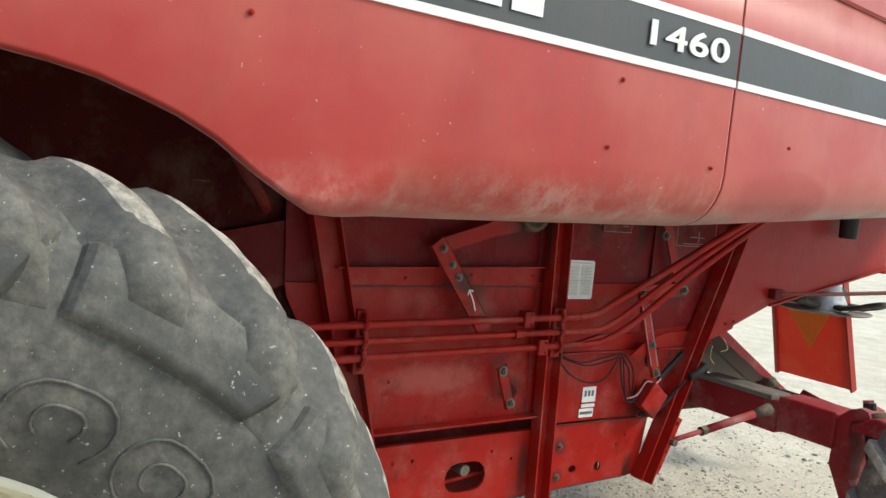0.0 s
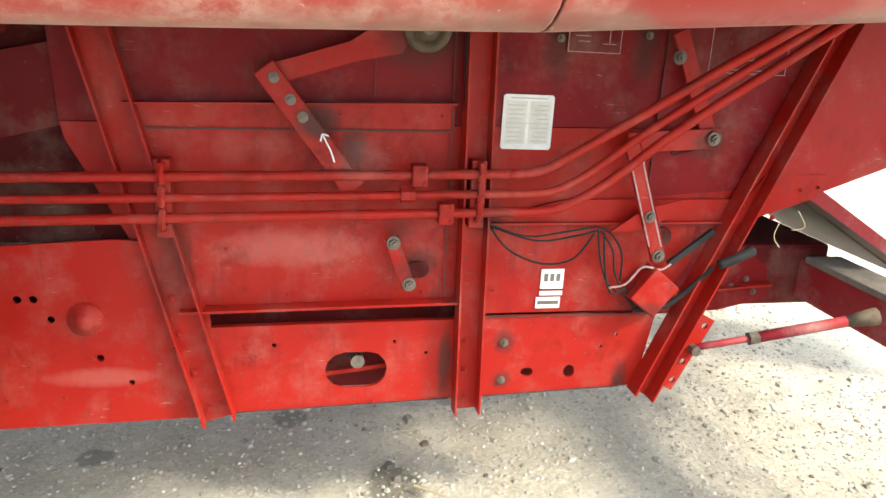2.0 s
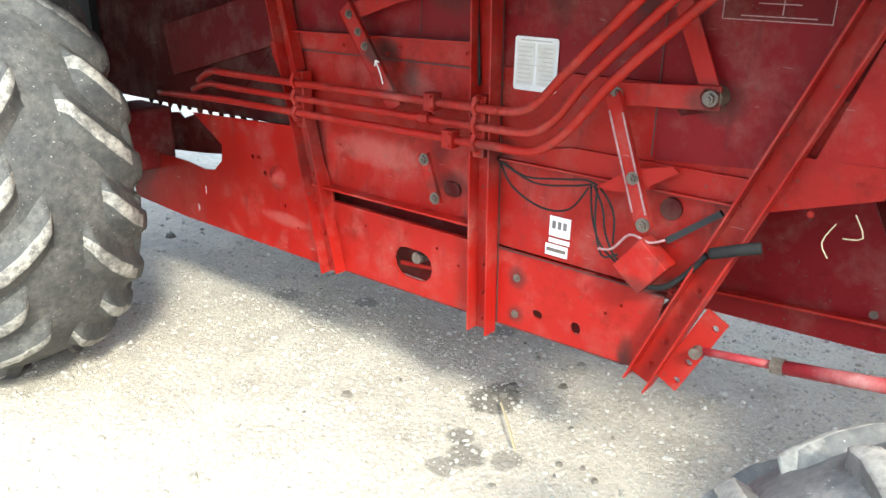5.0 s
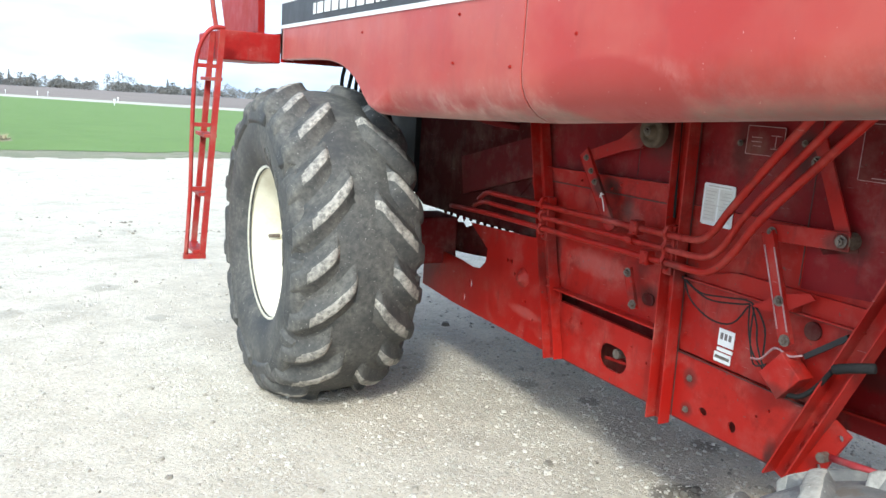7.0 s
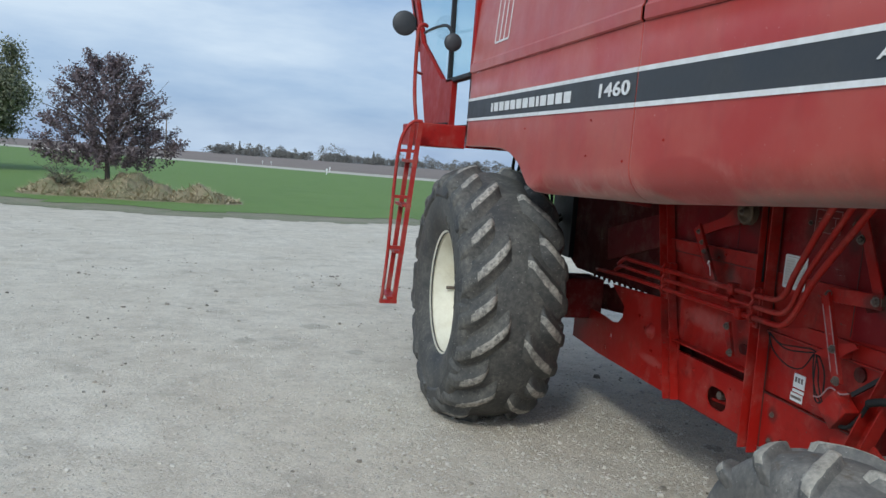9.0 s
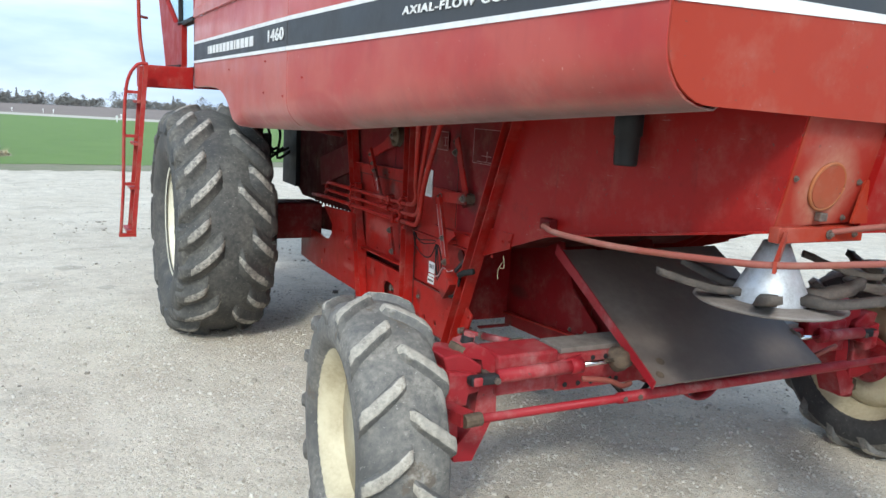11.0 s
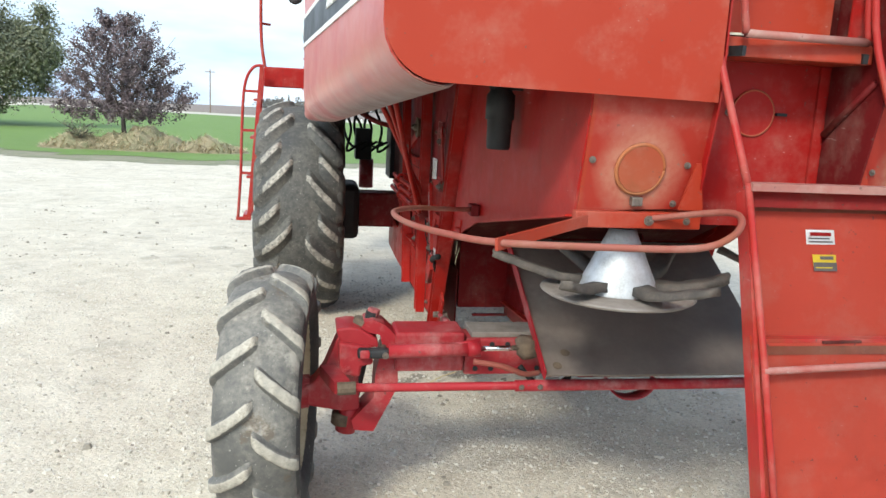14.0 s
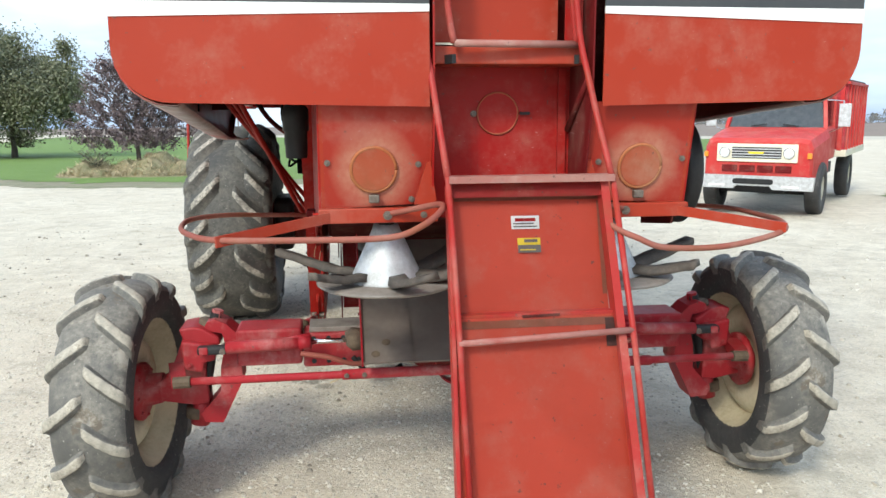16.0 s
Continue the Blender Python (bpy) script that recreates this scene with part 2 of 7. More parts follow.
def plain(name, c, c2=None, rough=0.5, metal=0.0, scale=9.0, bumpy=0.1):
    m, nt, b = blank(name, rough, metal)
    v = coords(nt)
    n = noise_tex(nt, v, scale, 6, 0.65)
    f = noise_tex(nt, v, scale * 9, 4)
    c2 = c2 or tuple(k * 0.6 for k in c)
    nt.links.new(mixc(nt, calc(nt, "MULTIPLY", ramp(nt, n, 0.35, 0.7), ramp(nt, f, 0.3, 0.7, 0.5, 1)), c, c2), b.inputs["Base Color"])
    nt.links.new(ramp(nt, n, 0.3, 0.7, max(rough - 0.1, 0.05), min(rough + 0.15, 1)), b.inputs["Roughness"])
    bump(nt, b, f, bumpy, 0.006)
    return m


STRIPE = plain("charcoal_stripe", (0.035, 0.037, 0.040), (0.055, 0.055, 0.055), 0.45, scale=4)
WHITE = plain("white_decal", (0.78, 0.77, 0.74), (0.6, 0.57, 0.53), 0.45, scale=14)
DECAL = plain("pale_decal", (0.66, 0.64, 0.58), (0.5, 0.46, 0.4), 0.5, scale=20)
INK = plain("decal_print", (0.16, 0.13, 0.12), None, 0.6)
YELLOW = plain("caution_yellow", (0.75, 0.55, 0.03), (0.6, 0.42, 0.04), 0.5)
ORANGE = plain("slow_sign_orange", (0.80, 0.25, 0.02), (0.7, 0.2, 0.03), 0.45)
SILVER_LINE = plain("worn_white_outline", (0.42, 0.27, 0.26), (0.24, 0.05, 0.05), 0.5, scale=60)
FAINT_INK = plain("faint_decal_print", (0.44, 0.40, 0.36), (0.55, 0.51, 0.46), 0.6, scale=40)
STEEL = plain("grey_bolt_steel", (0.20, 0.165, 0.135), (0.075, 0.045, 0.035), 0.5, 0.5, 40)
GALV = plain("galvanized_sheet", (0.62, 0.63, 0.64), (0.33, 0.32, 0.31), 0.46, 0.5, 16, 0.25)
CHROME = plain("bright_rod", (0.75, 0.75, 0.74), (0.5, 0.48, 0.45), 0.16, 1.0, 30)
BLACK = plain("black_rubber_hose", (0.010, 0.010, 0.010), (0.032, 0.030, 0.027), 0.75, scale=18)
BLACK.node_tree.nodes["Principled BSDF"].inputs["Specular IOR Level"].default_value = 0.25
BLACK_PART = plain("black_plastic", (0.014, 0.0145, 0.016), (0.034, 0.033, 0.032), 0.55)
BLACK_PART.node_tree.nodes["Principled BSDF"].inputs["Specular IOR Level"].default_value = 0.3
PADDLE = plain("worn_dark_paddle", (0.048, 0.040, 0.034), (0.14, 0.112, 0.090), 0.75, scale=14, bumpy=0.4)
BELTING = plain("dusty_grey_deflector", (0.105, 0.080, 0.067), (0.185, 0.150, 0.124), 0.55, scale=3.2)
DISC = plain("dusty_spinner_disc", (0.25, 0.215, 0.185), (0.12, 0.09, 0.07), 0.6, scale=9)
DUSTCAST = plain("dusty_grease_cast", (0.13, 0.09, 0.055), (0.05, 0.032, 0.024), 0.8, scale=26, bumpy=0.5)
CREAM = plain("cream_rim_paint", (0.74, 0.70, 0.56), (0.60, 0.54, 0.40), 0.42, scale=7)
RUSTDISC = paint("rusty_cover", (0.31, 0.055, 0.025), (0.34, 0.10, 0.05), rust=0.5, rough=0.7, grime=0.2)
RINGM = paint("rusty_orange_ring", (0.33, 0.095, 0.035), (0.36, 0.14, 0.06), rust=0.4, grime=0.4, rough=0.6)
HALO = paint("dusty_red_panel", (0.29, 0.022, 0.013), (0.31, 0.032, 0.020), dusty=0.2, grime=0.1)
hnt = HALO.node_tree
hb = hnt.nodes["Principled BSDF"]
hco = hnt.nodes.new("ShaderNodeSeparateXYZ")
hvec = coords(hnt)
hnt.links.new(hvec, hco.inputs[0])
hx = calc(hnt, "SUBTRACT", calc(hnt, "ABSOLUTE", hco.outputs[0]), 0.47)
hz = calc(hnt, "SUBTRACT", hco.outputs[2], 1.635)
hr = calc(hnt, "SQRT", calc(hnt, "ADD", calc(hnt, "MULTIPLY", hx, hx), calc(hnt, "MULTIPLY", hz, hz)))
hr = calc(hnt, "ADD", hr, calc(hnt, "MULTIPLY", noise_tex(hnt, hvec, 9, 5), 0.05))
# wind-blown dust worn into a ring round the cover
hmask = calc(hnt, "MULTIPLY", ramp(hnt, hr, 0.10, 0.185, 0.75, 0), ramp(hnt, noise_tex(hnt, hvec, 24, 6), 0.3, 0.6, 0.5, 1))
hold = hb.inputs["Base Color"].links[0].from_socket
hnt.links.new(mixc(hnt, hmask, hold, (0.46, 0.24, 0.16)), hb.inputs["Base Color"])
CREAM_DIRTY = plain("dirty_cream_rim_paint", (0.62, 0.55, 0.38), (0.36, 0.29, 0.18), 0.6, scale=6, bumpy=0.2)
WORN_RUNG = paint("worn_rung", (0.25, 0.040, 0.034), (0.35, 0.20, 0.165), dust=(0.48, 0.39, 0.34), dusty=0.8, grime=0.5, rough=0.5)
CHUTE_RED = paint("chute_orange_red_paint", (0.50, 0.060, 0.032), (0.52, 0.074, 0.042), dusty=0.2, grime=0.1, rough=0.4, gloss=0.3)
STAIN = paint("brown_stained_red", (0.26, 0.07, 0.045), (0.31, 0.12, 0.08), rust=0.4, grime=0.6, rough=0.7)

GREASE_SHADOW = plain("black_grease_and_shadow", (0.055, 0.022, 0.018), (0.12, 0.04, 0.03), 0.7, scale=30)
GLASS, gnt, gb = blank("window_glass", 0.02)
gtr = gnt.nodes.new("ShaderNodeBsdfTransparent")
gtr.inputs[0].default_value = (0.80, 0.92, 0.95, 1)
ggl = gnt.nodes.new("ShaderNodeBsdfGlossy")
ggl.inputs["Roughness"].default_value = 0.03
gmx = gnt.nodes.new("ShaderNodeMixShader")
gmx.inputs[0].default_value = 0.10
gnt.links.new(gtr.outputs[0], gmx.inputs[1])
gnt.links.new(ggl.outputs[0], gmx.inputs[2])
gnt.links.new(gmx.outputs[0], gnt.nodes["Material Output"].inputs[0])
MIRROR = plain("mirror_back", (0.030, 0.031, 0.034), (0.055, 0.055, 0.057), 0.5)


def rubber(name, c, dust, amount, grain=(0.3, 0.68), mud=0.0):
    m, nt, b = blank(name, 0.7)
    v = coords(nt)
    n = noise_tex(nt, v, 4.5, 7, 0.68)
    f = noise_tex(nt, v, 38, 6, 0.7)
    mask = calc(nt, "MULTIPLY", ramp(nt, n, 0.38, 0.66, 0.06, 1), ramp(nt, f, grain[0], grain[1], 0.1, amount))
    col = mixc(nt, mask, c, dust)
    col = mixc(nt, ramp(nt, noise_tex(nt, v, 85, 2), 0.69, 0.73, 0, 0.7), col, (0.42, 0.40, 0.35))
    if mud:
        caked = ramp(nt, noise_tex(nt, v, 6.5, 7, 0.72), 0.585, 0.63, 0, mud)
        col = mixc(nt, caked, col, (0.115, 0.088, 0.062))
        col = mixc(nt, ramp(nt, noise_tex(nt, v, 3.1, 6, 0.7), 0.58, 0.66, 0, mud * 0.7), col, (0.50, 0.455, 0.38))
    nt.links.new(col, b.inputs["Base Color"])
    nt.links.new(ramp(nt, n, 0.3, 0.7, 0.55, 0.85), b.inputs["Roughness"])
    bump(nt, b, f, 0.35, 0.006)
    return m


TYRE = rubber("dusty_tyre_rubber", (0.030, 0.030, 0.029), (0.19, 0.174, 0.145), 0.85)
LUG = rubber("chalky_tread_top", (0.12, 0.11, 0.095), (0.50, 0.455, 0.38), 1.2, (0.40, 0.56))
TYRE_PALE = rubber("pale_dusty_tyre_rubber", (0.075, 0.072, 0.067), (0.30, 0.27, 0.225), 1.0, mud=0.8)
LUG_PALE = rubber("pale_tread_top", (0.22, 0.20, 0.165), (0.50, 0.445, 0.36), 1.25, (0.36, 0.56), 0.7)
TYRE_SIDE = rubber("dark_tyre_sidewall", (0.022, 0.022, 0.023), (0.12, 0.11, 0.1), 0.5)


def gravel():
    m, nt, b = blank("pale_crushed_gravel", 0.9)
    v = coords(nt)
    big = noise_tex(nt, v, 0.55, 5, 0.6)
    mid = noise_tex(nt, v, 3.2, 7, 0.7)
    fine = noise_tex(nt, v, 45, 6, 0.75)
    vor = nt.nodes.new("ShaderNodeTexVoronoi")
    vor.inputs["Scale"].default_value = 42
    nt.links.new(v, vor.inputs["Vector"])
    col = mixc(nt, ramp(nt, big, 0.35, 0.65), (0.57, 0.490, 0.375), (0.66, 0.585, 0.465))
    col = mixc(nt, ramp(nt, mid, 0.42, 0.64, 0, 0.65), col, (0.42, 0.352, 0.262))
    col = mixc(nt, ramp(nt, fine, 0.34, 0.54, 0.25, 0), col, (0.28, 0.245, 0.195))
    col = mixc(nt, ramp(nt, noise_tex(nt, v, 14, 6, 0.7), 0.52, 0.68, 0, 0.5), col, (0.30, 0.26, 0.21))
    col = mixc(nt, ramp(nt, noise_tex(nt, v, 130, 3), 0.60, 0.68, 0, 0.45), col, (0.62, 0.60, 0.55))
    cell = nt.nodes.new("ShaderNodeTexVoronoi")
    cell.inputs["Scale"].default_value = 75
    nt.links.new(v, cell.inputs["Vector"])
    tone = nt.nodes.new("ShaderNodeSeparateColor")
    nt.links.new(cell.outputs["Color"], tone.inputs[0])
    col = mixc(nt, ramp(nt, tone.outputs[0], 0.60, 1.0, 0, 0.30), col, (0.28, 0.245, 0.195))
    col = mixc(nt, ramp(nt, tone.outputs[1], 0.70, 1.0, 0, 0.45), col, (0.66, 0.60, 0.51))
    col = mixc(nt, ramp(nt, noise_tex(nt, v, 1.5, 6, 0.7), 0.55, 0.66, 0, 0.5), col, (0.31, 0.268, 0.21))
    # oil stains on the ground
    sep = nt.nodes.new("ShaderNodeSeparateXYZ")
    nt.links.new(v, sep.inputs[0])
    for sx, sy, sr, amt in ((-0.40, 1.58, 0.14, 0.75), (-0.80, 1.42, 0.085, 0.65), (-0.91, 1.455, 0.06, 0.55), (-0.71, 1.53, 0.06, 0.6), (-0.73, 1.30, 0.07, 0.5),
                            (-2.5, 6.3, 0.16, 0.30), (-3.2, 5.6, 0.12, 0.25), (-2.2, 5.2, 0.10, 0.30), (0.15, 1.95, 0.08, 0.5), (-0.05, 2.7, 0.07, 0.5), (-0.25, 3.1, 0.09, 0.4), (0.2, 1.25, 0.06, 0.4)):
        dx = calc(nt, "SUBTRACT", sep.outputs[0], sx)
        dy = calc(nt, "SUBTRACT", sep.outputs[1], sy)
        d = calc(nt, "SQRT", calc(nt, "ADD", calc(nt, "MULTIPLY", dx, dx), calc(nt, "MULTIPLY", dy, dy)))
        d = calc(nt, "ADD", d, calc(nt, "MULTIPLY", calc(nt, "SUBTRACT", noise_tex(nt, v, 9, 5), 0.5), sr * 1.4))
        col = mixc(nt, ramp(nt, d, sr * 0.75, sr, amt, 0), col, (0.10, 0.085, 0.065))
    nt.links.new(col, b.inputs["Base Color"])
    h = calc(nt, "ADD", calc(nt, "MULTIPLY", vor.outputs[0], -0.5), calc(nt, "ADD", fine, calc(nt, "MULTIPLY", mid, 0.8)))
    bump(nt, b, h, 0.5, 0.025)
    return m


GRAVEL = gravel()


def growth(name, a, b2, c, scale=0.6):
    m, nt, b = blank(name, 0.85)
    v = coords(nt)
    col = mixc(nt, ramp(nt, noise_tex(nt, v, scale, 6, 0.7), 0.35, 0.65), a, b2)
    col = mixc(nt, ramp(nt, noise_tex(nt, v, scale * 14, 5), 0.5, 0.7, 0, 0.6), col, c)
    nt.links.new(col, b.inputs["Base Color"])
    bump(nt, b, noise_tex(nt, v, 30, 5), 0.6, 0.04)
    return m


GRASS = growth("green_lawn", (0.105, 0.178, 0.030), (0.132, 0.210, 0.041), (0.195, 0.212, 0.072))
VERGE = growth("dry_verge", (0.24, 0.205, 0.14), (0.155, 0.165, 0.08), (0.36, 0.31, 0.22), 1.1)
HAY = growth("matted_hay", (0.29, 0.225, 0.135), (0.15, 0.155, 0.07), (0.40, 0.33, 0.22), 2.2)
FIELD = growth("ploughed_field", (0.185, 0.140, 0.110), (0.225, 0.172, 0.135), (0.15, 0.11, 0.086), 0.05)
ROADM = plain("pale_gravel_road", (0.47, 0.42, 0.335), (0.39, 0.345, 0.28), 0.9, scale=0.7)
BARK = plain("tree_bark", (0.10, 0.08, 0.065), (0.05, 0.04, 0.035), 0.9, scale=12, bumpy=0.6)


def leaf(name, a, b2):
    m, nt, b = blank(name, 0.6)
    g = nt.nodes.new("ShaderNodeNewGeometry")
    nt.links.new(mixc(nt, g.outputs["Random Per Island"], a, b2), b.inputs["Base Color"])
    return m


LEAF_GREEN = leaf("olive_leaves", (0.095, 0.108, 0.056), (0.20, 0.198, 0.118))
LEAF_PURPLE = leaf("purple_leaves", (0.075, 0.052, 0.058), (0.20, 0.145, 0.145))
LEAF_BUSH = leaf("autumn_bush_leaves", (0.03, 0.05, 0.012), (0.15, 0.15, 0.035))
# distance haze is put into these pale grey leaf tones
LEAF_FAR = leaf("hazed_wood_leaves", (0.120, 0.125, 0.115), (0.235, 0.212, 0.182))
DRY_STEM = leaf("dry_stems", (0.23, 0.195, 0.105), (0.58, 0.46, 0.285))
STRAW = leaf("straw", (0.46, 0.35, 0.18), (0.74, 0.62, 0.40))
PEBBLE = leaf("pebbles", (0.30, 0.262, 0.205), (0.58, 0.53, 0.45))
WOOD = plain("weathered_timber", (0.25, 0.19, 0.13), (0.12, 0.09, 0.07), 0.85, scale=6)

# ---- builders ----
def part(name, bm, material, parent, label="", smooth=False):
    bmesh.ops.recalc_face_normals(bm, faces=bm.faces)
    me = bpy.data.meshes.new(name)
    bm.to_mesh(me)
    bm.free()
    for m in material if isinstance(material, (list, tuple)) else (material,):
        me.materials.append(m)
    if smooth:
        for p in me.polygons:
            p.use_smooth = True
    ob = new(name, me)
    if parent is not None:
        ob.parent = parent
    if label:
        ob["label"] = label
    return ob


def box(a, b, bev=0.0, bm=None):
    own = bmesh.new()
    bmesh.ops.create_cube(own, size=1)
    for v in own.verts:
        v.co = Vector([(a[i] + b[i]) / 2 + v.co[i] * abs(b[i] - a[i]) for i in range(3)])
    if bev:
        bmesh.ops.bevel(own, geom=own.edges[:], offset=bev, segments=2, profile=0.5, affect="EDGES")
    return merge(bm, own)


def merge(bm, own):
    if bm is None:
        return own
    me = bpy.data.meshes.new("tmp")
    own.to_mesh(me)
    own.free()
    bm.from_mesh(me)
    bpy.data.meshes.remove(me)
    return bm


def moved(bm, m):
    bmesh.ops.transform(bm, matrix=m, verts=bm.verts)
    return bm


def frame_of(p, q):
    d = Vector(q) - Vector(p)
    return Matrix.Translation((Vector(p) + Vector(q)) / 2) @ d.to_track_quat("Z", "Y").to_matrix().to_4x4(), d.length


def rod(p, q, r, seg=10, r2=None, bm=None):
    m, n = frame_of(p, q)
    own = bmesh.new()
    bmesh.ops.create_cone(own, cap_ends=True, segments=seg, radius1=r, radius2=r if r2 is None else r2, depth=n, matrix=m)
    return merge(bm, own)


def bar(p, q, wide, thick, up=(0, 0, 1), bev=0.0, bm=None):
    """A flat bar from p to q; wide runs across, thick along the direction nearest to up."""
    d = (Vector(q) - Vector(p)).normalized()
    t = Vector(up) - d * d.dot(Vector(up))
    t.normalize()
    w = d.cross(t)
    own = bmesh.new()
    bmesh.ops.create_cube(own, size=1)
    c, n = (Vector(p) + Vector(q)) / 2, (Vector(q) - Vector(p)).length
    for v in own.verts:
        v.co = c + d * v.co.x * n + w * v.co.y * wide + t * v.co.z * thick
    if bev:
        bmesh.ops.bevel(own, geom=own.edges[:], offset=bev, segments=2, profile=0.5, affect="EDGES")
    return merge(bm, own)


def spline(pts, n=6):
    pts = [Vector(p) for p in pts]
    out = []
    for i in range(len(pts) - 1):
        p0, p1, p2, p3 = pts[max(i - 1, 0)], pts[i], pts[i + 1], pts[min(i + 2, len(pts) - 1)]
        for k in range(n):
            t = k / n
            out.append(0.5 * ((2 * p1) + (p2 - p0) * t + (2 * p0 - 5 * p1 + 4 * p2 - p3) * t * t + (3 * p1 - p0 - 3 * p2 + p3) * t ** 3))
    return out + [pts[-1]]


def tube(pts, r, seg=8, bm=None, taper=None):
    own = bm or bmesh.new()
    pts = [Vector(p) for p in pts]
    rings = []
    side = None
    for i, p in enumerate(pts):
        d = (pts[min(i + 1, len(pts) - 1)] - pts[max(i - 1, 0)]).normalized()
        if side is None:
            side = d.orthogonal().normalized()
        side = (side - d * side.dot(d)).normalized()
        up = d.cross(side)
        rr = r if taper is None else r + (taper - r) * i / (len(pts) - 1)
        rings.append([own.verts.new(p + (side * math.cos(2 * math.pi * k / seg) + up * math.sin(2 * math.pi * k / seg)) * rr) for k in range(seg)])
    for a, b in zip(rings, rings[1:]):
        for k in range(seg):
            own.faces.new((a[k], a[(k + 1) % seg], b[(k + 1) % seg], b[k]))
    own.faces.new(rings[0][::-1])
    own.faces.new(rings[-1])
    return own


def plate(outline, lo, hi, axis="x", holes=(), bm=None):
    """A flat plate of the outline, from lo to hi along the axis; holes are outlines too."""
    own = bmesh.new()
    place = {"x": lambda a, b: (lo, a, b), "y": lambda a, b: (a, lo, b), "z": lambda a, b: (a, b, lo)}[axis]
    edges = []
    for loop in (outline, *holes):
        vs = [own.verts.new(place(*p)) for p in loop]
        edges += [own.edges.new((vs[i], vs[(i + 1) % len(vs)])) for i in range(len(vs))]
    if holes:
        bmesh.ops.triangle_fill(own, edges=edges, use_beauty=True)
    else:
        own.faces.new(own.verts[:])
    r = bmesh.ops.extrude_face_region(own, geom=own.faces[:])
    off = Vector(place(0, 0)) * 0
    off["xyz".index(axis)] = hi - lo
    bmesh.ops.translate(own, vec=off, verts=[g for g in r["geom"] if isinstance(g, bmesh.types.BMVert)])
    return merge(bm, own)


def ring(cy, cz, r, n=16, ry=None):
    return [(cy + r * math.cos(2 * math.pi * k / n), cz + (ry or r) * math.sin(2 * math.pi * k / n)) for k in range(n)]


def slot(cy, cz, ly, lz, n=6):
    r = lz / 2
    pts = []
    for s, a0 in ((1, -90), (-1, 90)):
        for k in range(n + 1):
            a = radians(a0 + 180 * k / n)
            pts.append((cy + s * (ly / 2 - r) + r * math.cos(a), cz + r * math.sin(a)))
    return pts


def lathe(profile, c, axis="x", seg=32, bm=None, mats=None):
    """Turns (along, radius) pairs about the axis through c."""
    own = bm or bmesh.new()
    u, v = {"x": ((0, 1, 0), (0, 0, 1)), "y": ((1, 0, 0), (0, 0, 1)), "z": ((1, 0, 0), (0, 1, 0))}[axis]
    w = Vector({"x": (1, 0, 0), "y": (0, 1, 0), "z": (0, 0, 1)}[axis])
    u, v, c = Vector(u), Vector(v), Vector(c)
    rings = [[own.verts.new(c + w * h + (u * math.cos(2 * math.pi * k / seg) + v * math.sin(2 * math.pi * k / seg)) * max(r, 0.0005)) for k in range(seg)] for h, r in profile]
    for i, (a, b) in enumerate(zip(rings, rings[1:])):
        for k in range(seg):
            f = own.faces.new((a[k], a[(k + 1) % seg], b[(k + 1) % seg], b[k]))
            if mats:
                f.material_index = mats[i]
    return own


def bolt_mesh():
    bm = bmesh.new()
    bmesh.ops.create_cone(bm, cap_ends=True, segments=14, radius1=1.45, radius2=1.45, depth=0.35, matrix=Matrix.Translation((0, 0, 0.17)))
    bmesh.ops.create_cone(bm, cap_ends=True, segments=6, radius1=1.0, radius2=0.93, depth=0.9, matrix=Matrix.Translation((0, 0, 0.75)))
    bmesh.ops.create_cone(bm, cap_ends=True, segments=8, radius1=0.5, radius2=0.45, depth=0.6, matrix=Matrix.Translation((0, 0, 1.4)))
    me = bpy.data.meshes.new("bolt")
    bm.to_mesh(me)
    bm.free()
    return me


BOLTS = {}


def bolt(parent, p, toward=(-1, 0, 0), r=0.011, material=None):
    key = material or (RED_FRAME if r < 0.0105 else STEEL)
    if key not in BOLTS:
        BOLTS[key] = bolt_mesh()
        BOLTS[key].materials.append(key)
    ob = new("bolt", BOLTS[key])
    ob.parent = parent
    turn = Vector(toward).to_track_quat("Z", "Y").to_matrix().to_4x4()
    ob.matrix_local = Matrix.Translation(p) @ turn @ Matrix.Diagonal((r * 0.68, r * 0.68, r * 0.62, 1))
    return ob


def empty(name, at, label, category, group=""):
    ob = new(name)
    ob.location = at
    ob.empty_display_size = 0.2
    return tagged(ob, label, category, group)

# ---- the combine harvester ----
combine = empty("combine_harvester", (0, 0, 0), "old red combine harvester with faded dusty paint standing on gravel", "combine")


def carcass(profile, flat, seg, dark_below, inward=0):
    """The smooth body of a tyre about the x axis, flattened where it stands. profile: (x, r) from the bead to the crown, mirrored."""
    full = [(-x, r) for x, r in profile] + [(x, r) for x, r in profile[::-1]][1:]
    bm = lathe(full, (0, 0, 0), "x", seg)
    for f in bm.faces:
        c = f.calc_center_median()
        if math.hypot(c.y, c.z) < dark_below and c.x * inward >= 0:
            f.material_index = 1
    for v in bm.verts:
        if v.co.z < -flat:
            v.co.x *= 1 + 0.35 * (-flat - v.co.z)
            v.co.z = -flat
    return bm


